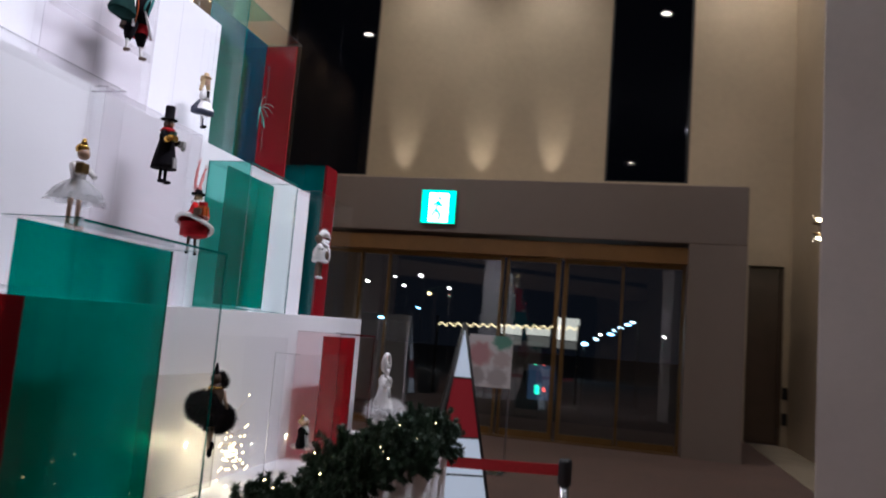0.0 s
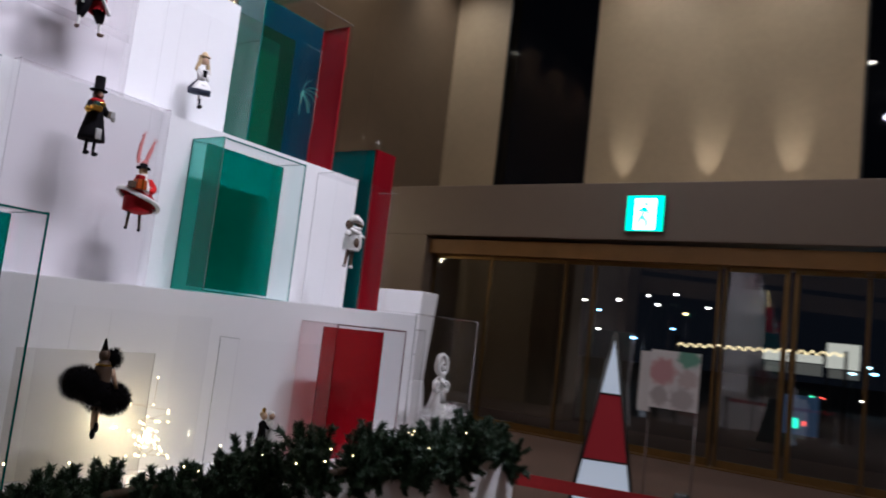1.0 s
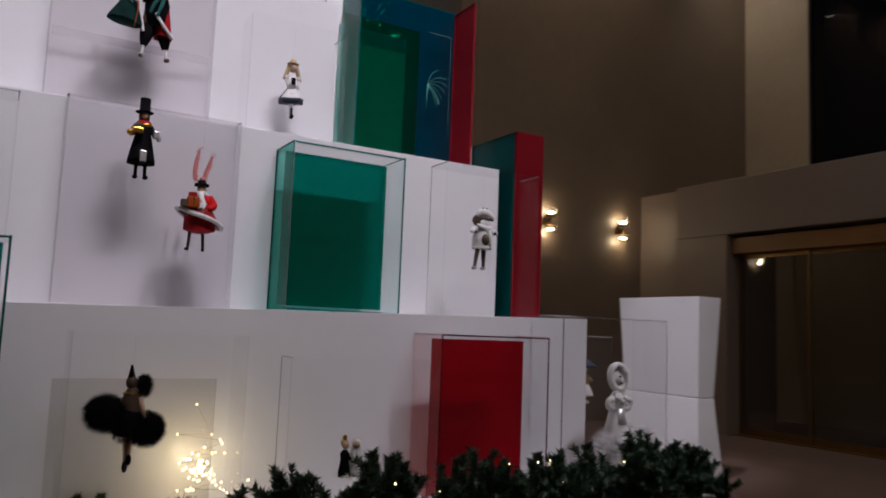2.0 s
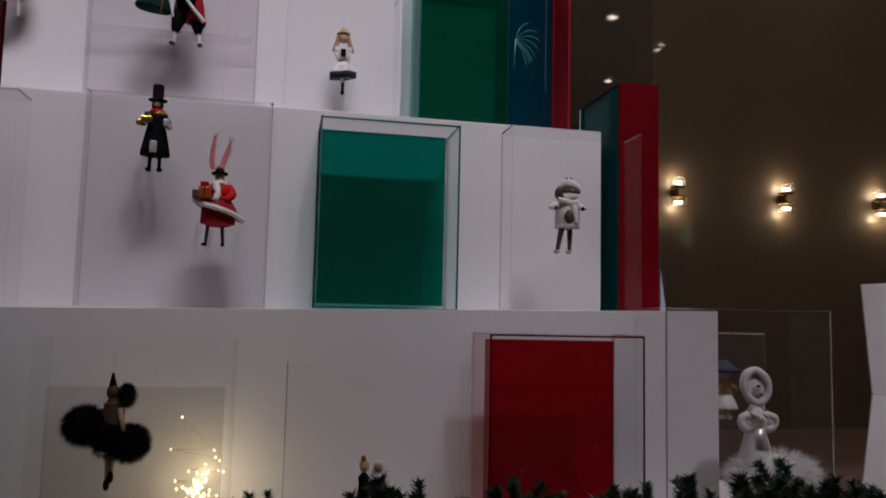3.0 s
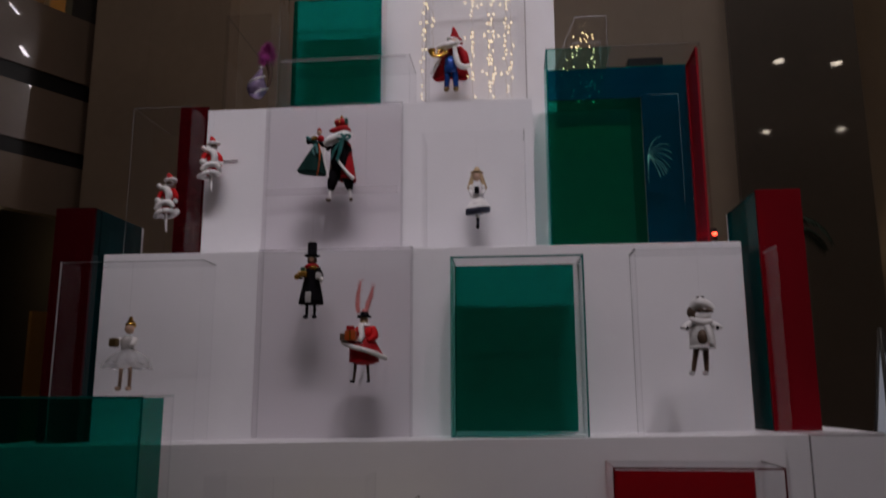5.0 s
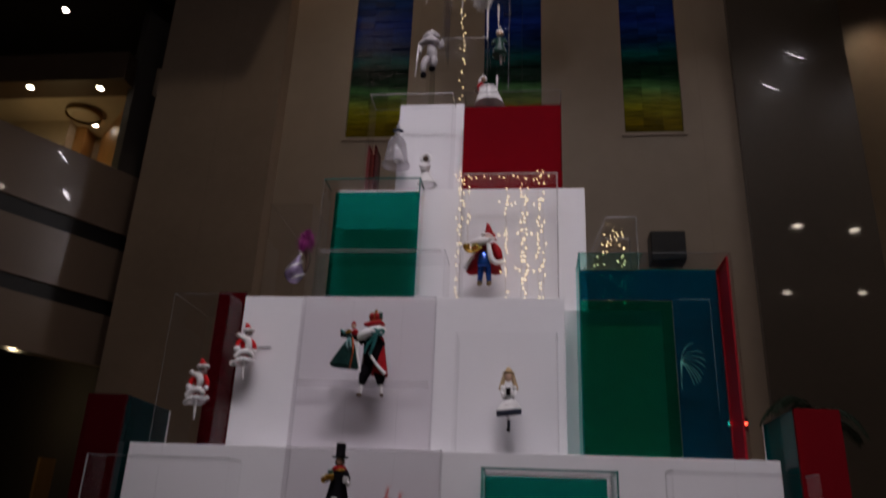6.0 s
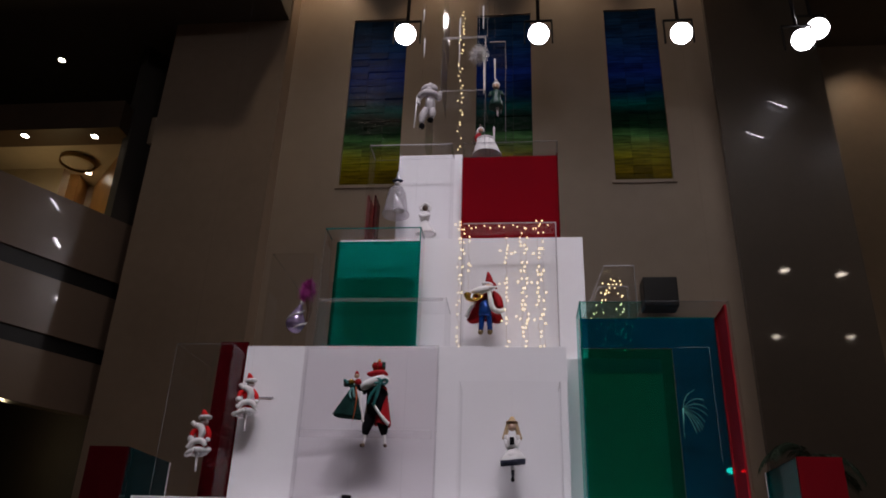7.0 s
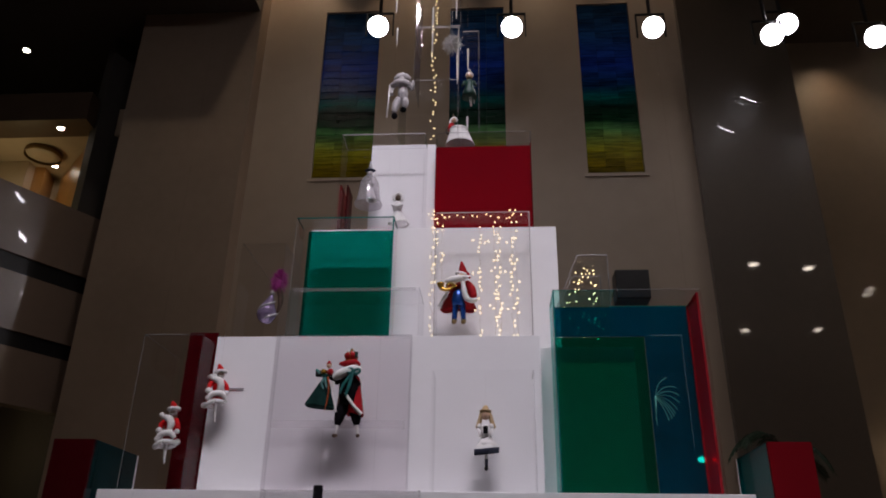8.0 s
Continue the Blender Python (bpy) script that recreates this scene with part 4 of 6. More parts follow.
def fuzz(bm, pts, r, mi, n=26, length=0.0045):
    """Short fur standing out round a line of points."""
    for p in pts:
        plume(bm, p, (r, r, r), n, mi, length, (1, 1, 1), 0.0005)


def flare(bm, hem, waist, mi, n=36):
    """Cloth between two closed curves, each a function of the angle."""
    rows = []
    for j in range(6):
        u = j / 5
        e = u ** 0.7
        rows.append([bm.verts.new(Vector(hem(a)).lerp(Vector(waist(a)), e)) for a in (2 * math.pi * k / n for k in range(n))])
    for p, q in zip(rows, rows[1:]):
        for k in range(n):
            f = bm.faces.new((p[k], p[(k + 1) % n], q[(k + 1) % n], q[k]))
            f.material_index, f.smooth = mi, True


def legs(bm, z1, spread, mi, foot, fwd=0.014, r=0.0045):
    for s in (-1, 1):
        tube(bm, (0, s * spread, z1), (0, s * spread * 1.1, 0.006), r * 1.3, r, 7, mi)
        ball(bm, (fwd * 0.5, s * spread * 1.2, 0.005), (fwd, 0.006, 0.005), foot, 7)


def figure(name, at, h, build, label, thread=0.0, turn=0):
    bm = bmesh.new()
    build(bm)
    zs = [v.co.z for v in bm.verts]
    lo, hi = min(zs), max(zs)
    bmesh.ops.scale(bm, vec=(h / (hi - lo),) * 3, verts=bm.verts)
    bmesh.ops.translate(bm, vec=(0, 0, -lo * h / (hi - lo)), verts=bm.verts)
    if thread:
        tube(bm, (0, 0, h - 0.004), (0, 0, h + thread), 0.0002, 0.0002, 4, TH)
    ob = thing(name, bm, FIG, label, "ornament", "hanging figures")
    ob.matrix_world = pose(*at, 0, 0, turn)
    return ob


def gentleman(bm):
    legs(bm, 0.05, 0.009, BK, BK, 0.012, 0.0035)
    lathe(bm, (0, 0, 0.036), [(0.030, 0), (0.029, 0.010), (0.022, 0.045), (0.017, 0.068), (0.018, 0.082), (0.007, 0.094)], BK)
    box(bm, 0.020, 0.030, -0.007, 0.007, 0.036, 0.062, SI, 0.002)
    ball(bm, (0, 0, 0.143), 0.0125, BR)
    ball(bm, (0.006, 0, 0.144), 0.0085, SK, 8)
    lathe(bm, (0, 0, 0.121), [(0.013, 0), (0.019, 0.005), (0.014, 0.012)], RD, 12)
    ball(bm, (0.010, 0.004, 0.123), (0.010, 0.013, 0.007), GO, 8)
    lathe(bm, (0, 0, 0.153), [(0.019, 0), (0.020, 0.002), (0.0115, 0.004), (0.0115, 0.032), (0.0105, 0.034)], BK)
    for s in (-1, 1):
        tube(bm, (0, s * 0.014, 0.122), (0.008, s * 0.025, 0.102), 0.0075, 0.007, 8, BK)
        tube(bm, (0.008, s * 0.025, 0.102), (0.024, s * 0.018, 0.104), 0.0068, 0.005, 8, BK)
    box(bm, 0.018, 0.034, 0.018, 0.030, 0.092, 0.108, SI, 0.002)
    lathe(bm, (0.026, 0.030, 0.086), [(0.003, 0), (0.006, 0.004), (0.005, 0.012)], SI, 8)
    box(bm, 0.018, 0.034, -0.026, -0.004, 0.098, 0.112, GO, 0.002)
    box(bm, 0.020, 0.032, -0.020, -0.008, 0.112, 0.122, GR, 0.002)
    ball(bm, (0.022, -0.030, 0.100), 0.008, GO, 8)


def rabbit(bm):
    for y0, y1, fy in ((-0.017, -0.021, -0.028), (0.011, 0.015, 0.013)):
        limb(bm, [(0, y0, 0.055), (0.001, (y0 + y1) / 2, 0.03), (0.002, y1, 0.007)], [0.0046, 0.0036, 0.0032], BR, 8)
        limb(bm, [(0, y1, 0.005), (0.008, fy, 0.004)], [0.0042, 0.0028], BK, 7)
    flare(bm, lambda a: (0.034 * math.cos(a), 0.003 + 0.036 * math.sin(a) * (1 + 0.04 * math.sin(7 * a)), 0.050), lambda a: (0.034 * math.cos(a), 0.003 + 0.036 * math.sin(a), 0.084), RD)
    ball(bm, (0, 0.003, 0.054), (0.034, 0.035, 0.011), RD, 14)

    def hem(a):
        return (0.042 * math.cos(a), 0.002 + 0.052 * math.sin(a), 0.080 - 0.019 * math.sin(a) + 0.002 * math.sin(3 * a))
    flare(bm, hem, lambda a: (0.015 * math.cos(a), 0.004 + 0.016 * math.sin(a), 0.118), RD)
    limb(bm, [hem(2 * math.pi * k / 16) for k in range(17)], [0.0056] * 17, WH, 8, steps=3)
    fuzz(bm, [hem(2 * math.pi * k / 40) for k in range(40)], 0.0042, WH, 18)
    lathe(bm, (0, 0.008, 0.104), [(0.018, 0), (0.020, 0.014), (0.017, 0.026), (0.008, 0.036)], RB, 16)
    limb(bm, [(0.002, 0.022, 0.132), (0.012, 0.030, 0.112), (0.026, 0.016, 0.099)], [0.009, 0.0095, 0.006], RB)
    limb(bm, [(0.002, -0.008, 0.132), (0.012, -0.018, 0.118), (0.024, -0.014, 0.106)], [0.008, 0.008, 0.006], RB)
    trail = [(0.012, -0.004, 0.138), (0.020, -0.001, 0.126), (0.027, 0.002, 0.112), (0.034, -0.002, 0.098)]
    limb(bm, trail, [0.008, 0.0072, 0.0066, 0.006], WH)
    fuzz(bm, trail, 0.0066, WH, 60)
    fur_ring(bm, (0.001, 0.002, 0.138), 0.011, 0.0062, WH, 16)
    ball(bm, (0.003, 0.002, 0.151), (0.0105, 0.0105, 0.0115), BO, 12)
    lathe(bm, (0.001, 0.002, 0.158), [(0.0165, 0.002), (0.0175, 0.000), (0.0165, 0.005), (0.010, 0.006), (0.0095, 0.012), (0.004, 0.015)], BK, 20)
    ball(bm, (0.001, 0.003, 0.174), (0.007, 0.008, 0.006), FIG.index(FPINK), 10)
    for pts, rr in (([(0, -0.013, 0.170), (0, -0.016, 0.190), (0.001, -0.014, 0.218), (0.002, -0.008, 0.249)], [0.0042, 0.0052, 0.0046, 0.0012]), ([(0, 0.005, 0.172), (0, 0.010, 0.190), (0, 0.017, 0.212), (0.002, 0.023, 0.236)], [0.0040, 0.0054, 0.0050, 0.0012])):
        limb(bm, pts, rr, PI, 10, 0.45)
        for k in range(9):
            u = k / 8 * 2.999
            i = int(u)
            plume(bm, Vector(pts[i]).lerp(Vector(pts[i + 1]), u - i), (0.003, 0.0036, 0.004), 22, PI, 0.006, (0.5, 1, 1), 0.0005)
    for dims, m_ in (((0.026, 0.046, -0.036, -0.010, 0.100, 0.124), OR), ((0.024, 0.042, -0.049, -0.037, 0.100, 0.117), BR), ((0.028, 0.044, -0.033, -0.016, 0.1245, 0.135), RD), ((0.0462, 0.0468, -0.0245, -0.0215, 0.100, 0.124), GO)):
        box(bm, *dims, m_, 0.0015)


def frog(bm):
    for y0, y1 in ((-0.012, -0.026), (0.006, 0.005)):
        limb(bm, [(0, y0, 0.074), (0.002, (y0 + y1) / 2, 0.045), (0.003, y1, 0.010)], [0.0078, 0.0066, 0.0046], BR, 10)
        ball(bm, (0.007, y1 - 0.004, 0.006), (0.010, 0.0075, 0.0055), SI, 10)
    lathe(bm, (0, 0, 0.064), [(0.026, 0), (0.030, 0.008), (0.028, 0.036), (0.022, 0.054), (0.012, 0.066)], WH, 20)
    plume(bm, (0, 0, 0.094), (0.026, 0.027, 0.032), 1500, WH, 0.006, (1, 1, 1), 0.0006)
    ball(bm, (0.024, -0.004, 0.088), (0.010, 0.013, 0.019), BR, 14)
    fur_ring(bm, (0, 0, 0.067), 0.027, 0.0040, WH, 30)
    limb(bm, [(0.012, -0.028, 0.136), (0.018, -0.016, 0.128), (0.020, 0.004, 0.124), (0.018, 0.020, 0.128)], [0.003, 0.0075, 0.008, 0.005], WH, 12)
    limb(bm, [(0.024, 0.006, 0.116), (0.027, 0.010, 0.094), (0.027, 0.012, 0.072)], [0.008, 0.0075, 0.006], WH)
    for s, y in ((-1, -0.042), (1, 0.036)):
        limb(bm, [(0, s * 0.018, 0.122), (0.008, y * 0.8, 0.118), (0.014, y, 0.113)], [0.010, 0.0095, 0.008], WH)
        fur_ring(bm, (0.014, y, 0.113), 0.006, 0.0042, WH, 12)
        ball(bm, (0.021, y - s * 0.004, 0.111), (0.004, 0.0045, 0.0055), BK, 8)
    # open-mouthed head turned to one side, with a dark hood behind
    ball(bm, (-0.006, -0.014, 0.150), (0.014, 0.017, 0.018), BR, 12)
    limb(bm, [(0.000, -0.020, 0.160), (0.006, -0.006, 0.172), (0.012, 0.012, 0.167), (0.016, 0.028, 0.155)], [0.008, 0.0135, 0.012, 0.006], WH, 14)
    limb(bm, [(0.006, -0.012, 0.141), (0.014, 0.004, 0.139), (0.018, 0.018, 0.144)], [0.009, 0.0105, 0.006], WH, 12)
    limb(bm, [(0.014, -0.010, 0.154), (0.022, 0.006, 0.153), (0.020, 0.024, 0.150)], [0.003, 0.0052, 0.003], BR, 9)
    ball(bm, (0.026, 0.004, 0.155), (0.0025, 0.004, 0.0025), WH, 8)
    for y in (-0.007, 0.005):
        ball(bm, (0.010, y, 0.184), 0.0046, SI, 10)
        ball(bm, (0.0138, y, 0.185), 0.002, BK, 7)


def king(bm):
    for s in (-1, 1):
        limb(bm, [(0, s * 0.010, 0.100), (0.002, s * 0.019, 0.072), (0.003, s * 0.024, 0.050), (0.003, s * 0.026, 0.034)], [0.016, 0.0165, 0.013, 0.007], BK, 12)
        limb(bm, [(0.003, s * 0.027, 0.036), (0.004, s * 0.029, 0.010)], [0.0045, 0.0036], WH, 8)
        limb(bm, [(0.001, s * 0.030, 0.007), (0.012, s * 0.033, 0.004), (0.019, s * 0.033, 0.006)], [0.0055, 0.0048, 0.002], BR, 8)
    lathe(bm, (0, 0, 0.088), [(0.026, 0), (0.029, 0.03), (0.030, 0.062), (0.022, 0.082), (0.010, 0.094)], BK, 18)
    # cape: open in front, longer on one side, edged with fur
    edge = [(0.026, -0.006, 0.116), (0.028, 0.006, 0.098), (0.027, 0.022, 0.078), (0.020, 0.040, 0.060)]
    edge2 = [(0.020, -0.042, 0.150), (0.022, -0.043, 0.120), (0.020, -0.036, 0.090), (0.018, -0.032, 0.066)]
    flare(bm, lambda a: (-0.004 + 0.026 * math.cos(a), 0.020 + 0.022 * math.sin(a), 0.062 - 0.003 * math.sin(3 * a)), lambda a: (0.002 + 0.016 * math.cos(a), 0.012 + 0.014 * math.sin(a), 0.165), RD)
    flare(bm, lambda a: (-0.008 + 0.022 * math.cos(a), -0.018 + 0.018 * math.sin(a), 0.068), lambda a: (0.012 * math.cos(a), -0.012 + 0.014 * math.sin(a), 0.165), BR)
    limb(bm, edge, [0.0036, 0.004, 0.0046, 0.0056], WH, 8)
    limb(bm, edge2, [0.0034, 0.003, 0.003, 0.004], WH, 8)
    # wide fur collar
    collar = [(0.016, -0.044, 0.158), (0.026, -0.026, 0.168), (0.028, -0.004, 0.178), (0.024, 0.016, 0.186), (0.014, 0.030, 0.182)]
    limb(bm, collar, [0.008, 0.0125, 0.0125, 0.010, 0.007], WH, 12)
    fuzz(bm, collar, 0.011, WH, 90, 0.005)
    for q in ((0.036, 0.004, 0.176, 0.012, 0.009), (0.036, 0.024, 0.174, 0.011, 0.009)):
        roll(bm, q[:3], q[3] * 0.7, q[4] * 0.7, 0.0036, TD, 0.3)
    limb(bm, [(0.036, 0.012, 0.172), (0.037, 0.006, 0.140), (0.036, -0.004, 0.106)], [0.005, 0.0048, 0.003], TD, 8, 0.5)
    limb(bm, [(0.036, 0.013, 0.170), (0.036, -0.010, 0.140), (0.034, -0.020, 0.112)], [0.004, 0.0042, 0.003], TD, 8, 0.5)
    limb(bm, [(0.010, -0.030, 0.150), (0.020, -0.046, 0.160), (0.018, -0.062, 0.168)], [0.009, 0.0075, 0.006], BK)
    # red shawl round the head, and the crown
    limb(bm, [(0.012, -0.030, 0.202), (0.020, -0.010, 0.200), (0.020, 0.012, 0.203), (0.008, 0.024, 0.200)], [0.004, 0.010, 0.010, 0.006], RD, 12)
    ball(bm, (0.000, -0.002, 0.206), (0.016, 0.018, 0.014), RD, 14)
    lathe(bm, (0, -0.002, 0.214), [(0.012, 0), (0.019, 0.010), (0.018, 0.018), (0.010, 0.023), (0.004, 0.026)], RD, 18)
    fur_ring(bm, (0, -0.002, 0.214), 0.0135, 0.0022, GO, 20)
    for k in range(6):
        a = k * math.pi / 3
        limb(bm, [(0.016 * math.cos(a), -0.002 + 0.016 * math.sin(a), 0.217), (0.0195 * math.cos(a), -0.002 + 0.0195 * math.sin(a), 0.228), (0.010 * math.cos(a), -0.002 + 0.010 * math.sin(a), 0.240)], [0.0012] * 3, GO, 5)
    ball(bm, (0.001, -0.001, 0.244), 0.0048, GO, 9)
    box(bm, 0.010, 0.018, 0.011, 0.020, 0.220, 0.236, GR, 0.002)
    # cloth sack, swung out to one side, with toys in its mouth
    flare(bm, lambda a: (0.018 + 0.030 * math.cos(a) * (1 + 0.06 * math.sin(6 * a)), -0.077 + 0.042 * math.sin(a) * (1 + 0.05 * math.sin(5 * a)), 0.080 - 0.006 * math.sin(a)), lambda a: (0.018 + 0.009 * math.cos(a), -0.066 + 0.010 * math.sin(a), 0.156), GD2)
    ball(bm, (0.018, -0.076, 0.084), (0.030, 0.040, 0.008), GD2, 14)
    lathe(bm, (0.018, -0.066, 0.155), [(0.010, 0), (0.009, 0.004), (0.015, 0.012)], GD2, 14)
    for pts in ([(0.030, -0.066, 0.158), (0.036, -0.072, 0.142), (0.042, -0.064, 0.124)], [(0.030, -0.064, 0.158), (0.036, -0.060, 0.140), (0.042, -0.056, 0.128)]):
        limb(bm, pts, [0.003, 0.0034, 0.0022], TD, 7, 0.4)
    limb(bm, [(0.030, -0.056, 0.160), (0.040, -0.050, 0.115), (0.042, -0.056, 0.064)], [0.0018, 0.0016, 0.001], OR, 6)
    box(bm, 0.010, 0.026, -0.094, -0.076, 0.164, 0.180, BK, 0.003)
    limb(bm, [(0.020, -0.092, 0.182), (0.026, -0.080, 0.170)], [0.005, 0.004], TD, 8)
    ball(bm, (0.024, -0.071, 0.176), (0.008, 0.010, 0.008), GO, 10)
    ball(bm, (0.022, -0.053, 0.176), (0.009, 0.010, 0.010), RD, 10)
    ball(bm, (0.022, -0.058, 0.194), 0.0075, SK, 10)
    lathe(bm, (0.021, -0.058, 0.198), [(0.0075, 0), (0.005, 0.006), (0.002, 0.010)], RD, 10)


def girl(bm):
    tube(bm, (0, 0, 0.06), (0.002, 0.001, 0.012), 0.006, 0.004, 8, WH)
    tube(bm, (0.002, 0.001, 0.03), (0.002, 0.001, 0.012), 0.0048, 0.004, 8, NA)
    tube(bm, (0.004, 0.006, 0.052), (0.016, 0.016, 0.042), 0.005, 0.004, 8, SK)
    ball(bm, (0.008, 0.001, 0.006), (0.012, 0.005, 0.006), BK, 8)
    rings = []
    for r, z in ((0.031, 0.042), (0.032, 0.057), (0.022, 0.072), (0.012, 0.086)):
        rings.append([bm.verts.new((r * (1 + 0.08 * math.sin(5 * a)) * math.cos(a), r * (1 + 0.08 * math.sin(5 * a)) * math.sin(a), z - 0.006 * math.cos(a + 0.6))) for a in (2 * math.pi * k / 24 for k in range(24))])
    for q, (p, s) in enumerate(zip(rings, rings[1:])):
        for k in range(24):
            f = bm.faces.new((p[k], p[(k + 1) % 24], s[(k + 1) % 24], s[k]))
            f.material_index, f.smooth = NA if q == 0 or 6 < k < 18 else WH, True
    bm.faces.new(rings[0][::-1]).material_index = NA
    ball(bm, (0.012, 0.004, 0.064), (0.014, 0.018, 0.012), WH, 10)
    lathe(bm, (0, 0, 0.084), [(0.011, 0), (0.014, 0.012), (0.012, 0.026), (0.005, 0.032)], WH, 12)
    box(bm, 0.008, 0.0145, -0.006, 0.006, 0.092, 0.112, BK, 0.002)
    for s in (-1, 1):
        ball(bm, (0.002, s * 0.016, 0.112), (0.007, 0.007, 0.009), WH, 8)
        tube(bm, (0.002, s * 0.018, 0.108), (0.012, s * 0.013, 0.084), 0.0042, 0.0035, 7, WH)
        for k in range(6):
            ball(bm, (0, s * (0.011 + 0.0018 * k), 0.142 - 0.006 * k), 0.0065, BO, 7)
    ball(bm, (0.003, 0, 0.140), 0.0115, SK, 10)
    ball(bm, (-0.003, 0, 0.145), (0.014, 0.0165, 0.013), BO, 10)
    lathe(bm, (0, 0, 0.151), [(0.015, 0), (0.017, 0.002), (0.009, 0.006), (0.007, 0.013), (0.003, 0.016)], BO, 14)


def dancer_black(bm):
    for s, z in ((-0.005, 0.0), (0.006, 0.014)):
        tube(bm, (0, s, 0.07), (0, s * 0.6, z + 0.012), 0.006, 0.0035, 7, SK)
        ball(bm, (0.004, s * 0.6, z + 0.007), (0.007, 0.006, 0.012), BK, 7)
    ball(bm, (0, -0.048, 0.118), (0.036, 0.036, 0.034), BK, 12)
    ball(bm, (0, 0.034, 0.084), (0.034, 0.034, 0.032), BK, 12)
    ball(bm, (0, -0.006, 0.098), (0.03, 0.036, 0.032), BK, 12)
    plume(bm, (0, -0.048, 0.118), (0.034, 0.034, 0.032), 2800, BK, 0.013, (1, 1, 1), 0.0005)
    plume(bm, (0, 0.034, 0.084), (0.032, 0.032, 0.030), 2800, BK, 0.013, (1, 1, 1), 0.0005)
    plume(bm, (0, -0.004, 0.092), (0.03, 0.03, 0.03), 1200, BK, 0.012, (1, 1, 1), 0.0005)
    lathe(bm, (0, 0.002, 0.10), [(0.026, 0), (0.018, 0.02), (0.021, 0.045), (0.012, 0.066), (0.006, 0.072)], BR, 12)
    tube(bm, (0.012, 0.016, 0.15), (0.022, 0.026, 0.108), 0.006, 0.004, 7, SK)
    lathe(bm, (0, 0.0, 0.155), [(0.016, 0), (0.018, 0.003), (0.016, 0.006)], GO, 12)
    ball(bm, (0, -0.001, 0.180), (0.013, 0.012, 0.015), BR, 9)
    ball(bm, (0, 0.024, 0.174), (0.012, 0.012, 0.017), BK, 8)
    plume(bm, (0, 0.024, 0.174), (0.012, 0.012, 0.017), 1100, BK, 0.011, (1, 1, 1), 0.0005)
    tube(bm, (0, -0.002, 0.190), (0, -0.003, 0.217), 0.008, 0.002, 7, BK)


def roll(bm, c, ry, rz, r, mi, tilt=0.0, n=26, m=8, depth=0.3):
    """A soft rolled ring in the upright plane, tilted, a little uneven."""
    rows = []
    for k in range(n):
        a = 2 * math.pi * k / n
        ct, st = math.cos(a), math.sin(a)
        rr = r * (1 + 0.10 * math.sin(3 * a + 1) + 0.05 * math.sin(7 * a))
        row = []
        for q in range(m):
            b = 2 * math.pi * q / m
            y, z = (ry + rr * math.cos(b)) * ct, (rz + rr * math.cos(b)) * st
            row.append(bm.verts.new((c[0] + rr * math.sin(b), c[1] + y * math.cos(tilt) - z * math.sin(tilt), c[2] + y * math.sin(tilt) + z * math.cos(tilt))))
        rows.append(row)
    for k in range(n):
        p, s = rows[k], rows[(k + 1) % n]
        for q in range(m):
            f = bm.faces.new((p[q], p[(q + 1) % m], s[(q + 1) % m], s[q]))
            f.material_index, f.smooth = mi, True


def frill_lady(bm):
    lathe(bm, (0, 0, 0), [(0.048, 0), (0.046, 0.08), (0.040, 0.13), (0.026, 0.185), (0.021, 0.205), (0.026, 0.235), (0.012, 0.255)], WH, 18)
    for k in range(90):
        a, q = random.uniform(0, 2 * math.pi), random.uniform(0.1, 1.0)
        c = (0.058 * q * math.cos(a), 0.040 + 0.090 * q * math.sin(a), 0.100 + random.uniform(-0.02, 0.045) * (1.25 - q))
        ball(bm, c, (0.018 * random.uniform(0.7, 1.2), 0.020 * random.uniform(0.7, 1.3), 0.014 * random.uniform(0.7, 1.2)), FL, 8)
    plume(bm, (0, 0.040, 0.108), (0.056, 0.084, 0.034), 6500, FL, 0.034, (1, 1, 0.8), 0.00045)
    plume(bm, (0, 0.095, 0.104), (0.03, 0.04, 0.026), 1800, FL, 0.036, (1, 1, 0.8), 0.00045)
    plume(bm, (0, -0.02, 0.092), (0.03, 0.03, 0.02), 900, FL, 0.030, (1, 1, 0.8), 0.00045)
    ball(bm, (-0.006, 0, 0.297), (0.012, 0.030, 0.034), WH, 14)
    ball(bm, (0.004, 0.004, 0.292), (0.012, 0.014, 0.016), WH, 10)
    ball(bm, (0.013, 0.001, 0.302), (0.004, 0.005, 0.003), BR, 7)
    ball(bm, (0.014, 0.006, 0.283), (0.004, 0.005, 0.003), BR, 7)
    roll(bm, (0.004, 0, 0.300), 0.029, 0.036, 0.0095, WH, 0.30)
    for s in (-1, 1):
        roll(bm, (0.010, s * 0.027, 0.222), 0.016, 0.013, 0.009, WH, s * 0.5, 20)
        ball(bm, (0.008, s * 0.027, 0.222), (0.009, 0.016, 0.014), WH, 10)
        tube(bm, (0.014, s * 0.022, 0.242), (0.024, s * 0.006, 0.236), 0.0065, 0.006, 8, WH)
    roll(bm, (0.006, 0, 0.252), 0.014, 0.008, 0.006, WH, 0, 16)
    ball(bm, (0.024, 0.0, 0.230), 0.009, WH, 8)
    lathe(bm, (0.010, 0, 0.165), [(0.024, 0), (0.019, 0.02), (0.015, 0.045)], SI, 12)


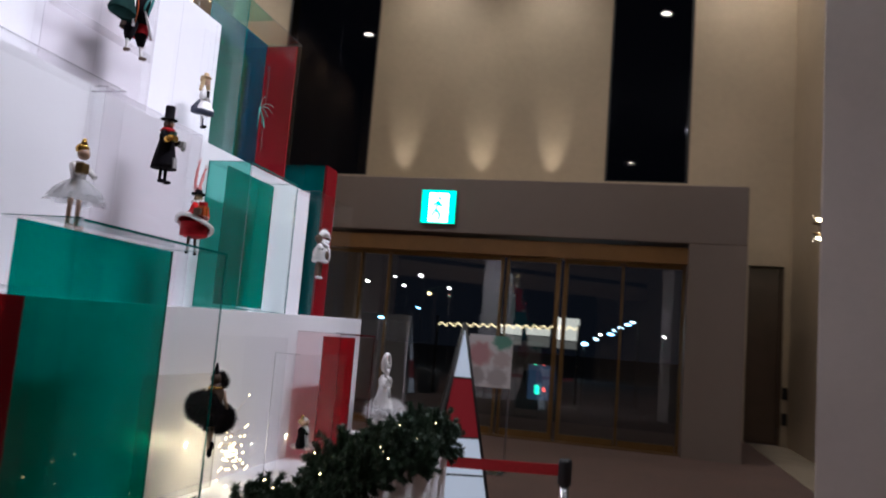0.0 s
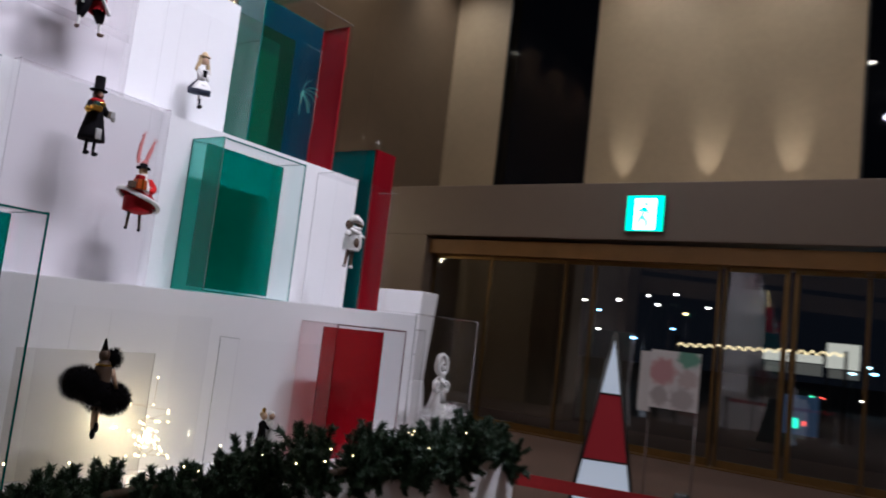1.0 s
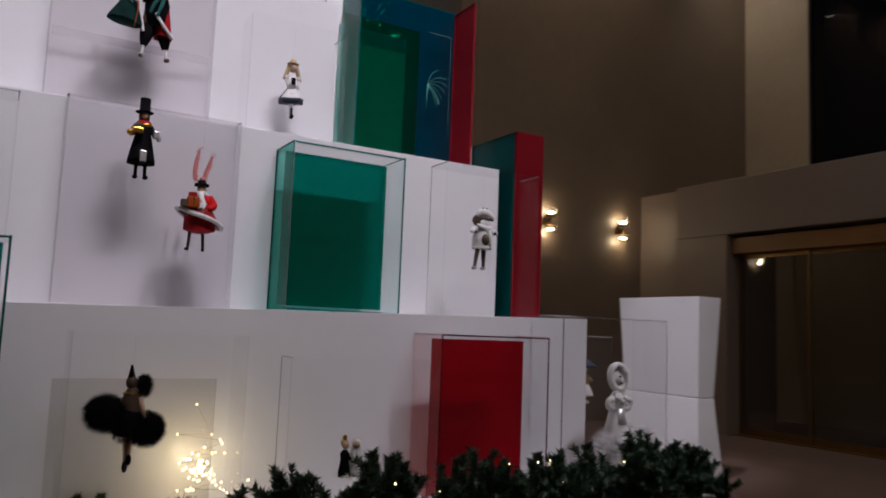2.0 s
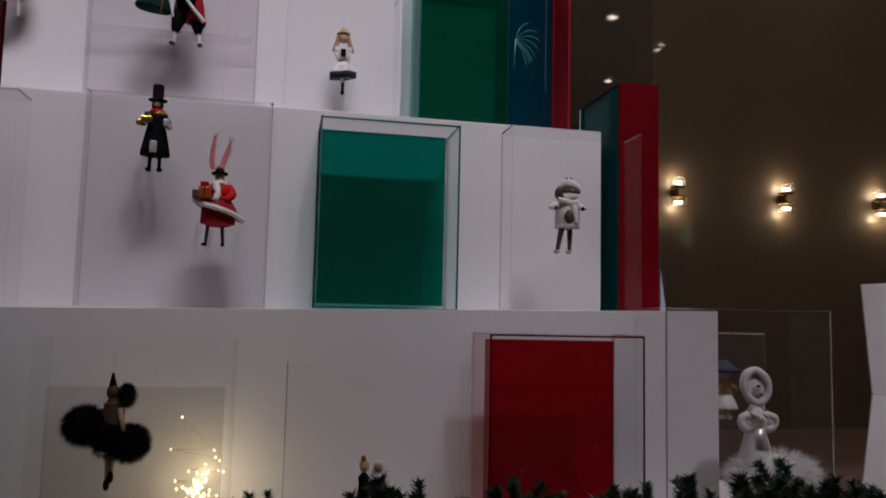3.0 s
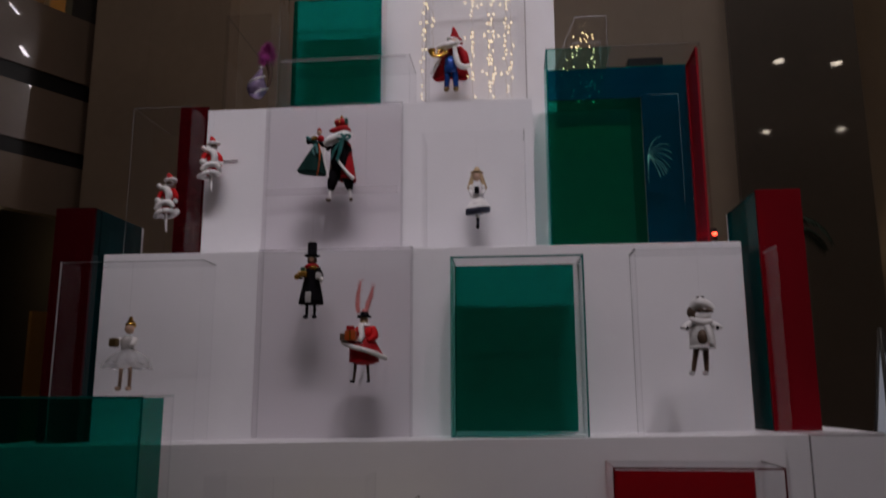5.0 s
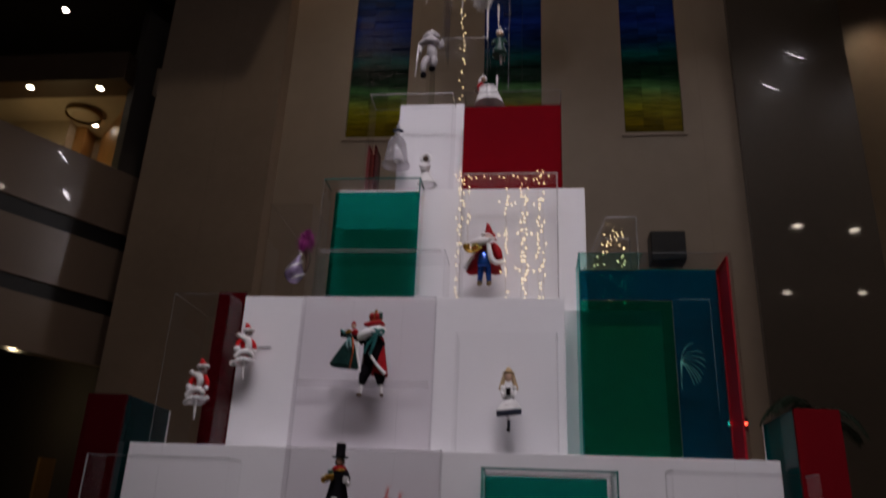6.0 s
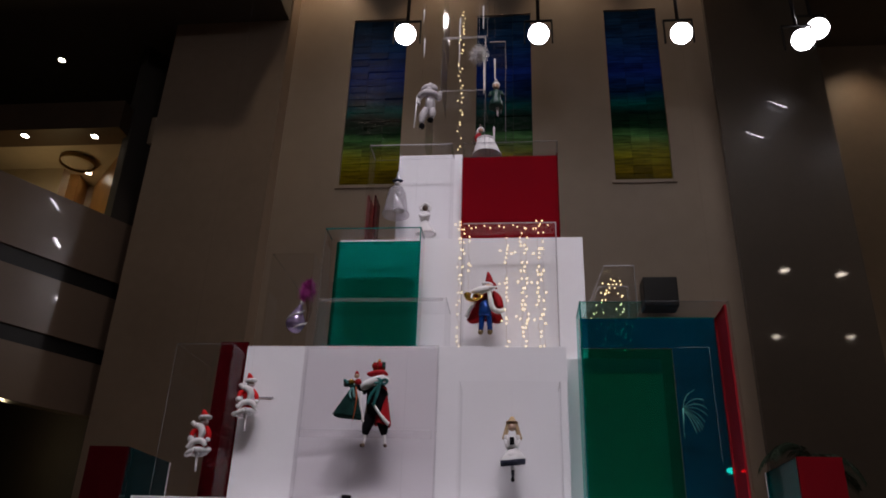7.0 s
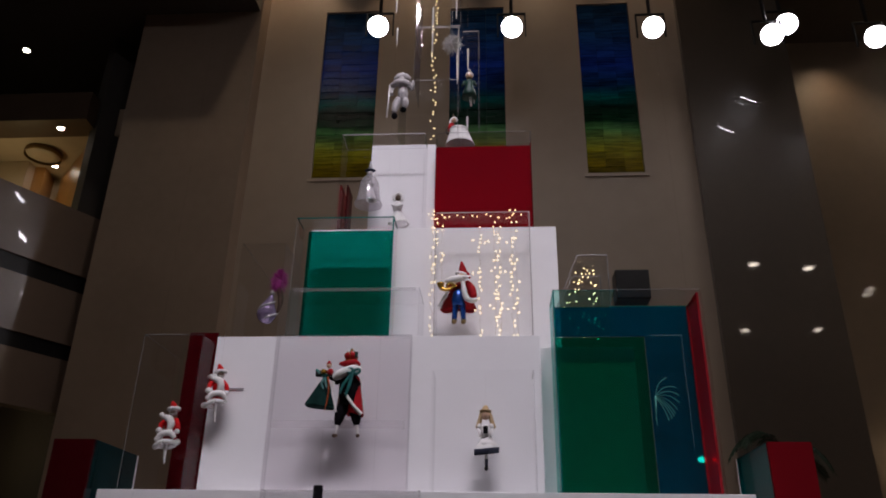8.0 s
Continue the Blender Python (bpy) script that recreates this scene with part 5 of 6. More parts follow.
def couple(bm):
    for s, m_, hm in ((-0.014, BK, BO), (0.014, WH, WH)):
        lathe(bm, (0, s, 0.0), [(0.014, 0), (0.015, 0.01), (0.010, 0.04), (0.012, 0.055), (0.005, 0.064)], m_, 12)
        ball(bm, (0.002, s, 0.075), 0.0095, SK, 9)
        ball(bm, (-0.003, s, 0.08), (0.010, 0.0105, 0.009), hm, 9)
        tube(bm, (0.004, s, 0.055), (0.016, s * 0.3, 0.042), 0.0045, 0.004, 7, m_)
    lathe(bm, (-0.004, 0.016, 0.0), [(0.026, 0), (0.020, 0.03), (0.014, 0.06), (0.012, 0.085)], WH, 12, 0.6)
    plume(bm, (0, 0.014, 0.004), (0.03, 0.034, 0.006), 260, WH, 0.012, (1, 1, 0.3))
    ball(bm, (0, -0.016, 0.092), (0.006, 0.006, 0.008), GO, 7)


def santa(bm):
    for y0, y1 in ((-0.014, -0.018), (0.008, 0.012)):
        limb(bm, [(0, y0, 0.070), (0.003, (y0 + y1) / 2, 0.040), (0.004, y1, 0.014)], [0.011, 0.0095, 0.008], BL, 12)
        limb(bm, [(0, y1, 0.012), (0.006, y1 - 0.001, 0.006), (0.018, y1 - 0.004, 0.005)], [0.0095, 0.0085, 0.004], GB2, 10)
    lathe(bm, (0, -0.006, 0.060), [(0.020, 0), (0.022, 0.018), (0.019, 0.045), (0.010, 0.062)], BL, 16)
    # open cape with wide fur edges
    flare(bm, lambda a: (-0.016 + 0.020 * math.cos(a), -0.006 + 0.060 * math.sin(a), 0.052 + 0.005 * math.cos(4 * a)), lambda a: (0.000 + 0.014 * math.cos(a), 0.0 + 0.018 * math.sin(a), 0.148), RD)
    for pts, rr in (([(0.014, -0.022, 0.130), (0.010, -0.046, 0.096), (0.002, -0.066, 0.060)], [0.004, 0.0055, 0.007]), ([(0.022, 0.010, 0.138), (0.027, 0.014, 0.108), (0.027, 0.022, 0.080), (0.022, 0.040, 0.072), (0.012, 0.054, 0.080)], [0.006, 0.0085, 0.0095, 0.0085, 0.006])):
        limb(bm, pts, rr, WH, 10)
        fuzz(bm, pts, 0.007, WH, 60)
    limb(bm, [(0.004, 0.022, 0.142), (0.012, 0.038, 0.118), (0.014, 0.046, 0.088)], [0.011, 0.013, 0.011], RD, 12)
    limb(bm, [(0.004, -0.020, 0.138), (0.016, -0.034, 0.118), (0.024, -0.028, 0.112)], [0.010, 0.010, 0.007], RD, 12)
    ball(bm, (0.006, 0.004, 0.164), (0.014, 0.0135, 0.014), SK, 12)
    ball(bm, (0.019, 0.003, 0.163), 0.0035, SK, 8)
    beard = [(0.018, 0.016, 0.156), (0.024, 0.0, 0.150), (0.028, -0.018, 0.144), (0.026, -0.036, 0.140), (0.022, -0.050, 0.142)]
    limb(bm, beard, [0.007, 0.011, 0.013, 0.011, 0.003], WH, 12)
    limb(bm, [(0.024, 0.006, 0.154), (0.030, 0.022, 0.152), (0.026, 0.036, 0.158)], [0.006, 0.0055, 0.002], WH, 9)
    fuzz(bm, beard[1:4], 0.011, WH, 100, 0.006)
    brim = [(0.014 * math.cos(a) + 0.002, 0.003 + 0.0155 * math.sin(a), 0.174 - 0.003 * math.sin(a)) for a in (2 * math.pi * k / 12 for k in range(13))]
    limb(bm, brim, [0.0048] * 13, WH, 8, steps=2)
    limb(bm, [(0, 0.005, 0.174), (0, 0.008, 0.190), (0.001, 0.006, 0.206), (0.002, 0.004, 0.220)], [0.0155, 0.013, 0.008, 0.0015], RD, 14)
    limb(bm, [(0, 0.016, 0.184), (0, 0.026, 0.172), (0.004, 0.032, 0.158)], [0.006, 0.007, 0.003], RD, 9)
    # curled gold horn
    limb(bm, [(0.030, -0.062, 0.128), (0.034, -0.058, 0.112), (0.036, -0.042, 0.106), (0.036, -0.024, 0.112), (0.034, -0.010, 0.120)], [0.0135, 0.008, 0.0055, 0.0045, 0.003], GO, 12)
    roll(bm, (0.036, -0.032, 0.118), 0.010, 0.009, 0.0035, GO, 0.4)


def santa_slim(bm):
    limb(bm, [(0.008, -0.002, 0.082), (0.010, 0.0, 0.045), (0.010, 0.003, 0.004)], [0.0048, 0.0046, 0.0022], WH, 10)
    flare(bm, lambda a: (0.024 * math.cos(a), -0.004 + 0.029 * math.sin(a), 0.056 + 0.007 * math.sin(a) + 0.003 * math.cos(3 * a)), lambda a: (0.012 * math.cos(a), 0.012 * math.sin(a), 0.098), RD)
    rim = [(0.024 * math.cos(a), -0.004 + 0.029 * math.sin(a), 0.058 + 0.007 * math.sin(a) + 0.003 * math.cos(3 * a)) for a in (2 * math.pi * k / 14 for k in range(15))]
    limb(bm, rim, [0.0068] * 15, WH, 9, steps=2)
    limb(bm, [(0.020, -0.026, 0.064), (0.022, -0.010, 0.082), (0.022, 0.012, 0.084), (0.020, 0.024, 0.072)], [0.007, 0.0085, 0.0085, 0.006], WH, 10)
    fuzz(bm, rim[::2], 0.006, WH, 40)
    lathe(bm, (0, 0, 0.094), [(0.012, 0), (0.016, 0.012), (0.015, 0.026), (0.006, 0.036)], RB, 16)
    limb(bm, [(0.012, -0.012, 0.128), (0.017, 0.002, 0.122), (0.017, 0.008, 0.108), (0.016, 0.004, 0.094)], [0.008, 0.010, 0.010, 0.007], WH, 12)
    limb(bm, [(0, -0.010, 0.124), (0.006, -0.022, 0.112), (0.012, -0.024, 0.098)], [0.007, 0.0075, 0.006], RB, 10)
    ball(bm, (0.014, -0.024, 0.092), 0.0092, WH, 10)
    limb(bm, [(0.004, -0.012, 0.126), (0.010, -0.022, 0.132), (0.012, -0.028, 0.138)], [0.006, 0.0065, 0.0065], WH, 10)
    limb(bm, [(0, 0.012, 0.124), (0.008, 0.023, 0.110), (0.012, 0.027, 0.096)], [0.007, 0.007, 0.006], RB, 10)
    ball(bm, (0.014, 0.026, 0.090), 0.007, WH, 10)
    ball(bm, (0.004, 0.004, 0.143), (0.0105, 0.0115, 0.0105), SI, 12)
    ball(bm, (0.012, 0.004, 0.144), (0.004, 0.009, 0.0045), BR, 10)
    brim = [(0.002 + 0.011 * math.cos(a), 0.003 + 0.0135 * math.sin(a), 0.153 + 0.001 * math.sin(a)) for a in (2 * math.pi * k / 12 for k in range(13))]
    limb(bm, brim, [0.0055] * 13, WH, 9, steps=2)
    limb(bm, [(0, 0.002, 0.155), (0, -0.002, 0.166), (0, -0.006, 0.176)], [0.011, 0.008, 0.002], RB, 12)


def tutu_dancer(bm):
    legs(bm, 0.06, 0.010, SK, SK, 0.01, 0.0035)
    for k in range(3):
        gauze(bm, (0, 0.002 * k, 0.048 + 0.006 * k), [(0.052 - 0.004 * k, 0), (0.040, 0.010), (0.026, 0.022), (0.012, 0.030)], TU, 48, 7 + 2 * k, 0.14, 0.8, k)
    plume(bm, (0, 0, 0.058), (0.03, 0.036, 0.006), 500, TU, 0.016, (1, 1, 0.35), 0.0006)
    lathe(bm, (0, 0, 0.07), [(0.016, 0), (0.012, 0.02), (0.016, 0.04), (0.006, 0.05)], SI, 12)
    ball(bm, (0.002, 0.004, 0.134), 0.011, SK, 9)
    ball(bm, (-0.002, 0.004, 0.143), (0.012, 0.012, 0.010), GO, 9)
    lathe(bm, (0, 0.004, 0.149), [(0.007, 0), (0.003, 0.012)], GO, 8)
    box(bm, 0.014, 0.030, -0.028, -0.010, 0.094, 0.113, GB2, 0.003)
    for s in (-1, 1):
        tube(bm, (0, s * 0.017, 0.112), (0.018, s * 0.020, 0.095), 0.006, 0.005, 8, WH)


def bell_lady(bm):
    lathe(bm, (0, 0, 0), [(0.046, 0), (0.047, 0.003), (0.040, 0.014), (0.035, 0.05), (0.032, 0.080), (0.020, 0.104), (0.008, 0.114)], GLZ, 28, cap=False)
    flare(bm, lambda a: (0.022 * math.cos(a), 0.010 + 0.018 * math.sin(a), 0.018), lambda a: (0.008 * math.cos(a), 0.008 * math.sin(a), 0.072), WH)
    lathe(bm, (0, 0.004, 0.068), [(0.009, 0), (0.012, 0.014), (0.005, 0.024)], SI, 12)
    ball(bm, (0, 0.004, 0.096), 0.0085, SI, 10)
    ball(bm, (0, 0, 0.120), (0.011, 0.011, 0.009), SI, 10)
    ball(bm, (0, 0, 0.132), (0.012, 0.020, 0.005), NA, 10)
    lathe(bm, (0, 0, 0.136), [(0.009, 0), (0.005, 0.012), (0.0015, 0.032)], SI, 12)


def fur_lady(bm):
    flare(bm, lambda a: (0.030 * math.cos(a), 0.004 + 0.036 * math.sin(a) * (1 + 0.05 * math.sin(5 * a)), 0.002 + 0.003 * math.sin(2 * a)), lambda a: (0.010 * math.cos(a), 0.011 * math.sin(a), 0.052), WH)
    ball(bm, (0, 0.004, 0.006), (0.026, 0.030, 0.006), WH, 12)
    lathe(bm, (0, -0.002, 0.048), [(0.011, 0), (0.017, 0.016), (0.018, 0.028), (0.008, 0.040)], WH, 16)
    limb(bm, [(0.008, -0.018, 0.074), (0.018, -0.004, 0.062), (0.016, 0.018, 0.070)], [0.006, 0.007, 0.006], WH)
    ball(bm, (0.006, 0.0, 0.100), (0.010, 0.010, 0.011), BR, 10)
    limb(bm, [(0.010, -0.013, 0.090), (0.008, -0.015, 0.104), (0.006, 0.0, 0.117), (0.008, 0.015, 0.104), (0.012, 0.014, 0.086)], [0.004, 0.006, 0.0065, 0.006, 0.004], WH, 10)
    ball(bm, (-0.005, 0, 0.103), (0.012, 0.016, 0.016), WH, 12)


def silver_knight(bm):
    ball(bm, (0.004, -0.022, 0.010), (0.013, 0.012, 0.013), BK, 10)
    ball(bm, (0.008, 0.010, 0.034), (0.012, 0.013, 0.011), BK, 10)
    limb(bm, [(0, -0.008, 0.086), (0.004, -0.020, 0.054), (0.004, -0.024, 0.024)], [0.015, 0.015, 0.008], GY, 14)
    limb(bm, [(0, 0.012, 0.086), (0.006, 0.016, 0.066), (0.006, 0.014, 0.046)], [0.014, 0.014, 0.008], GY, 14)
    limb(bm, [(0, 0.004, 0.080), (0.002, 0.006, 0.106), (0, 0.002, 0.142)], [0.014, 0.020, 0.017], GY, 14)
    limb(bm, [(0.010, -0.040, 0.140), (0.020, -0.012, 0.150), (0.020, 0.020, 0.146), (0.012, 0.036, 0.134)], [0.008, 0.014, 0.013, 0.007], GY, 12)
    limb(bm, [(0, -0.034, 0.146), (0.006, -0.040, 0.122), (0.010, -0.036, 0.104)], [0.011, 0.010, 0.007], GY, 10)
    limb(bm, [(0, 0.028, 0.146), (0.010, 0.040, 0.130), (0.016, 0.044, 0.158)], [0.010, 0.010, 0.006], GY, 10)
    ball(bm, (0.018, 0.045, 0.162), 0.006, BR, 8)
    ball(bm, (0.004, 0, 0.172), (0.016, 0.017, 0.016), GY, 12)
    limb(bm, [(0, -0.030, 0.176), (0.002, -0.010, 0.184), (0.002, 0.014, 0.184), (0, 0.030, 0.178)], [0.006, 0.017, 0.017, 0.006], GY, 12)
    lathe(bm, (0, 0.002, 0.190), [(0.018, 0), (0.010, 0.010), (0.003, 0.022)], GY, 14)
    tube(bm, (0.012, -0.050, 0.0), (0.012, -0.044, 0.145), 0.0032, 0.0032, 8, WH)


def green_lady(bm):
    tube(bm, (0, 0.004, 0.05), (0, 0.006, 0.0), 0.006, 0.003, 8, WH)
    lathe(bm, (0, 0, 0.035), [(0.026, 0), (0.022, 0.02), (0.013, 0.045), (0.016, 0.065), (0.006, 0.075)], GR, 14)
    for s in (-1, 1):
        tube(bm, (0, s * 0.016, 0.10), (0.012, s * 0.024, 0.075), 0.006, 0.005, 8, GR)
    ball(bm, (0.002, 0, 0.122), 0.012, SK, 9)
    ball(bm, (-0.002, 0, 0.130), (0.014, 0.014, 0.012), WH, 9)
    lathe(bm, (0, 0, 0.138), [(0.009, 0), (0.002, 0.02)], SI, 8)


def swan_lady(bm):
    flare(bm, lambda a: (0.054 * math.cos(a), 0.004 + 0.062 * math.sin(a) * (1 + 0.05 * math.cos(3 * a)), 0.002), lambda a: (0.030 * math.cos(a), -0.002 + 0.036 * math.sin(a), 0.078), WH, 44)
    limb(bm, [(0.029 * math.cos(a), -0.002 + 0.034 * math.sin(a), 0.078) for a in (2 * math.pi * k / 14 for k in range(15))], [0.006] * 15, WH, 9, steps=2)
    ball(bm, (0, -0.002, 0.078), (0.030, 0.035, 0.008), WH, 14)
    limb(bm, [(-0.010, -0.028, 0.070), (-0.006, -0.036, 0.092), (-0.004, -0.030, 0.114)], [0.014, 0.016, 0.009], RD, 12)
    limb(bm, [(-0.014, -0.034, 0.060), (-0.010, -0.052, 0.078), (-0.002, -0.046, 0.098)], [0.010, 0.009, 0.005], BR, 10)
    ball(bm, (0.002, -0.024, 0.126), 0.011, SK, 10)
    limb(bm, [(-0.004, -0.036, 0.100), (-0.006, -0.036, 0.124), (-0.004, -0.022, 0.138), (0.0, -0.012, 0.124)], [0.006, 0.009, 0.010, 0.006], WH, 10)
    lathe(bm, (-0.002, -0.026, 0.142), [(0.0045, 0), (0.005, 0.008), (0.001, 0.022)], BR, 8)


def bauble(bm):
    line = [(0.000, -0.002, 0.002), (0, -0.001, 0.010), (0, 0.0, 0.030), (0, 0.002, 0.050), (0, 0.006, 0.072), (0, 0.010, 0.092), (0, 0.013, 0.104)]
    limb(bm, line, [0.006, 0.022, 0.033, 0.031, 0.019, 0.009, 0.006], PU, 24)
    for off in (0.0, math.pi):
        pts = []
        for k in range(13):
            u = k / 12
            a, r = off + 4.6 * u, 0.034 * math.sin(math.pi * (0.22 + 0.62 * u)) + 0.0005
            pts.append((r * math.cos(a), 0.010 * u + r * math.sin(a), 0.012 + 0.068 * u))
        limb(bm, pts, [0.0036] * 13, SI, 7, 0.5, 3)
    ball(bm, (0.002, 0.014, 0.108), (0.008, 0.009, 0.008), SI, 10)
    limb(bm, [(-0.010, 0.034, 0.040), (-0.006, 0.042, 0.080), (-0.002, 0.038, 0.112), (0, 0.030, 0.134)], [0.004, 0.009, 0.011, 0.012], BR, 10)
    ball(bm, (0, 0.028, 0.140), (0.015, 0.018, 0.022), MG, 12)
    plume(bm, (0, 0.030, 0.150), (0.014, 0.017, 0.026), 900, MG, 0.018, (1, 1, 1.2), 0.0007)
    plume(bm, (0, 0.034, 0.172), (0.006, 0.008, 0.014), 260, MG, 0.022, (0.7, 0.8, 1.4), 0.0007)


def hat_lady(bm):
    legs(bm, 0.03, 0.007, SK, WH, 0.007, 0.003)
    lathe(bm, (0, 0, 0.022), [(0.025, 0), (0.026, 0.004), (0.018, 0.022), (0.011, 0.034)], WH, 16)
    lathe(bm, (0, 0, 0.052), [(0.017, 0), (0.013, 0.01), (0.016, 0.02), (0.006, 0.03)], BO, 14)
    for s in (-1, 1):
        tube(bm, (0.002, s * 0.014, 0.072), (0.012, s * 0.020, 0.060), 0.004, 0.0035, 7, BO)
    ball(bm, (0.002, 0, 0.09), 0.010, SK, 9)
    ball(bm, (-0.003, 0, 0.089), (0.011, 0.013, 0.012), BO, 9)
    lathe(bm, (0, 0, 0.096), [(0.026, 0), (0.034, 0.002), (0.035, 0.005), (0.022, 0.011), (0.013, 0.022), (0.003, 0.025)], NA, 18)


def feather_spray(bm):
    for k in range(9):
        a = 0.1 + 0.30 * k
        p, d = Vector((0, 0, 0.08)), Vector((0.3 * math.sin(k), math.sin(a), math.cos(a))).normalized()
        for j in range(10):
            q = p + d * 0.0075
            tube(bm, p, q, 0.0012, 0.0010, 5, TL)
            p, d = q, (d + Vector((0, 0.03, -0.19))).normalized()
    tube(bm, (0, -0.004, 0.02), (0, 0, 0.085), 0.0012, 0.003, 6, TL)
    tube(bm, (0, -0.002, 0.0), (0, -0.004, 0.02), 0.0008, 0.0012, 6, TL)


figure("hanging_figure", (0.037, 2.854, 1.400), 0.198, gentleman, "glass ornament of a gentleman in a black coat and top hat", 5.88)
figure("hanging_figure", (0.052, 2.994, 1.240), 0.261, rabbit, "glass ornament of a rabbit in a red fur-trimmed coat", 5.99)
figure("hanging_figure", (0.07, 3.811, 1.253), 0.187, frog, "silver and white glass ornament of a frog in a coat", 6.05)
figure("hanging_figure", (-0.122, 2.886, 1.744), 0.258, king, "king ornament in a red cape with a green sack", 0.03)
figure("hanging_figure", (-0.142, 3.272, 1.661), 0.180, girl, "glass ornament of a girl in white apron and navy skirt", 0.10)
figure("hanging_figure", (0.255, 2.842, 0.760), 0.217, dancer_black, "glass ornament of a dancer in a black feather skirt", 0.06)
figure("standing_figure", (0.235, 4.200, 0.651), 0.349, frill_lady, "white ornament of a lady with frilled hood and feather skirt")
figure("standing_figure", (0.277, 3.328, 0.711), 0.112, couple, "small ornament of a couple, one dark and one white")
figure("hanging_figure", (-0.312, 3.190, 2.139), 0.220, santa, "bearded ornament in a red cape and blue trousers", 0.17)
figure("hanging_figure", (-0.135, 2.374, 1.672), 0.180, santa_slim, "white and red fur-trimmed glass ornament", 0.19)
figure("hanging_figure", (-0.165, 2.485, 1.795), 0.175, santa_slim, "white and red fur-trimmed glass ornament on one leg", 5.5, 20)
figure("hanging_figure", (-0.35, 2.545, 2.159), 0.210, bauble, "purple striped glass bauble with a magenta feather", 0.05)
figure("hanging_figure", (-0.50, 2.835, 2.675), 0.190, bell_lady, "silver glass bell-shaped figure", 0.09)
figure("hanging_figure", (-0.50, 2.948, 2.590), 0.135, fur_lady, "white fur-clad glass figure", 0.23)
figure("hanging_figure", (-0.58, 2.930, 3.109), 0.235, silver_knight, "silver and white glass figure with a staff", 0.0)
figure("hanging_figure", (-0.58, 3.210, 3.166), 0.188, green_lady, "glass ornament of a lady in green", 0.13)
figure("hanging_figure", (-0.60, 3.169, 2.994), 0.152, swan_lady, "glass ornament of a lady in red with a white skirt", 4.34)
figure("hanging_figure", (0.15, 2.432, 1.222), 0.178, tutu_dancer, "silver glass dancer in a white tulle skirt", 6.1)
figure("hanging_figure", (0.015, 4.262, 0.853), 0.15, hat_lady, "cream glass figure under a wide dark hat", 0.09)
figure("hanging_figure", (-0.215, 3.762, 1.80), 0.14, feather_spray, "pale green feather spray ornament", 0.245)
bm = bmesh.new()
plume(bm, (-0.60, 3.135, 3.50), (0.02, 0.02, 0.02), 500, 0, 0.03)
ball(bm, (-0.60, 3.135, 3.50), 0.022, 0, 10)
tube(bm, (-0.60, 3.135, 3.52), (-0.60, 3.135, 3.796), 0.0004, 0.0004, 4, 0)
thing("pompom", bm, FWHITE, "white fluffy ball in the top case", "ornament", "hanging figures")
# long white slivers on threads in and beside the top cases: light streaks made as shapes
for gy, ga, gb in ((2.887, 3.68, 3.765), (2.896, 3.493, 3.60), (3.050, 3.42, 3.70), (3.152, 3.64, 3.77), (3.158, 3.293, 3.47), (3.203, 3.362, 3.475), (3.229, 3.189, 3.245), (3.201, 3.049, 3.13)):
    bm = bmesh.new()
    limb(bm, [(-0.60, gy, ga), (-0.60, gy + 0.0006, ga + 0.3 * (gb - ga)), (-0.60, gy, gb - 0.012), (-0.60, gy, gb)], [0.0008, 0.0026, 0.0042, 0.001], 0, 8)
    tube(bm, (-0.60, gy, gb), (-0.60, gy, 3.80 if gy > 2.95 else CEIL), 0.0003, 0.0003, 4, 1)
    thing("thread_glint", bm, [FWHITE, THREAD], "slender white sliver standing for light caught on a nylon thread", "ornament", "glass drops")
bm = bmesh.new()
ball(bm, (-0.12, 4.27, 0.70), 0.04, 0, 12)
plume(bm, (-0.12, 4.27, 0.70), (0.038, 0.038, 0.038), 300, 0, 0.02)
thing("pompom", bm, FPINK, "pink fluffy ball on the plinth", "ornament", "hanging figures")


# ---- fairy lights ----
WIRE = material("thin_copper_wire", (0.35, 0.22, 0.10), 0.35, 0.8)
BULB = bmesh.new()
ball(BULB, (0, 0, 0), (0.0019, 0.0019, 0.0023), 0, 8)
BULB_MESH = mesh_of("bulb", BULB, FAIRY)


def string_of_lights(points, label, bulbs):
    s = empty("fairy_lights", points[0][0], label, "fairy lights", "fairy lights")
    bm = bmesh.new()
    for run in points:
        for a, b in zip(run, run[1:]):
            if (Vector(a) - Vector(b)).length > 1e-4:
                tube(bm, a, b, 0.0004, 0.0004, 4, 0)
    part("wire", bm, WIRE, s)
    for p in bulbs:
        b = new("bulb", BULB_MESH)
        b.parent = s
        b.location = Vector(p) - Vector(points[0][0])
    return s


runs, bulbs = [], []
for y, share in ((3.098, 0.42), (3.106, 0.34), (3.130, 0.22), (3.256, 0.30), (3.304, 0.34), (3.320, 0.42), (3.360, 0.36), (3.374, 0.30)):
    run, n = [], 30
    bottom = T3 + (0.012 if share > 0.23 else 0.22)
    for j in range(n + 1):
        p = (-0.297 + 0.004 * math.sin(j), y + random.uniform(-0.004, 0.004), 2.538 + (bottom - 2.538) * j / n)
        run.append(p)
        if random.random() < share * 1.25:
            bulbs.append((p[0] + 0.004, p[1] + random.uniform(-0.005, 0.005), p[2]))
    runs.append(run)
runs.append([(-0.298, 3.09 + 0.32 * j / 20, 2.520 + 0.006 * math.sin(j * 2)) for j in range(21)])
bulbs += [(-0.294, 3.09 + 0.32 * j / 14 + random.uniform(-0.008, 0.008), 2.520 + random.uniform(-0.012, 0.008)) for j in range(14)]
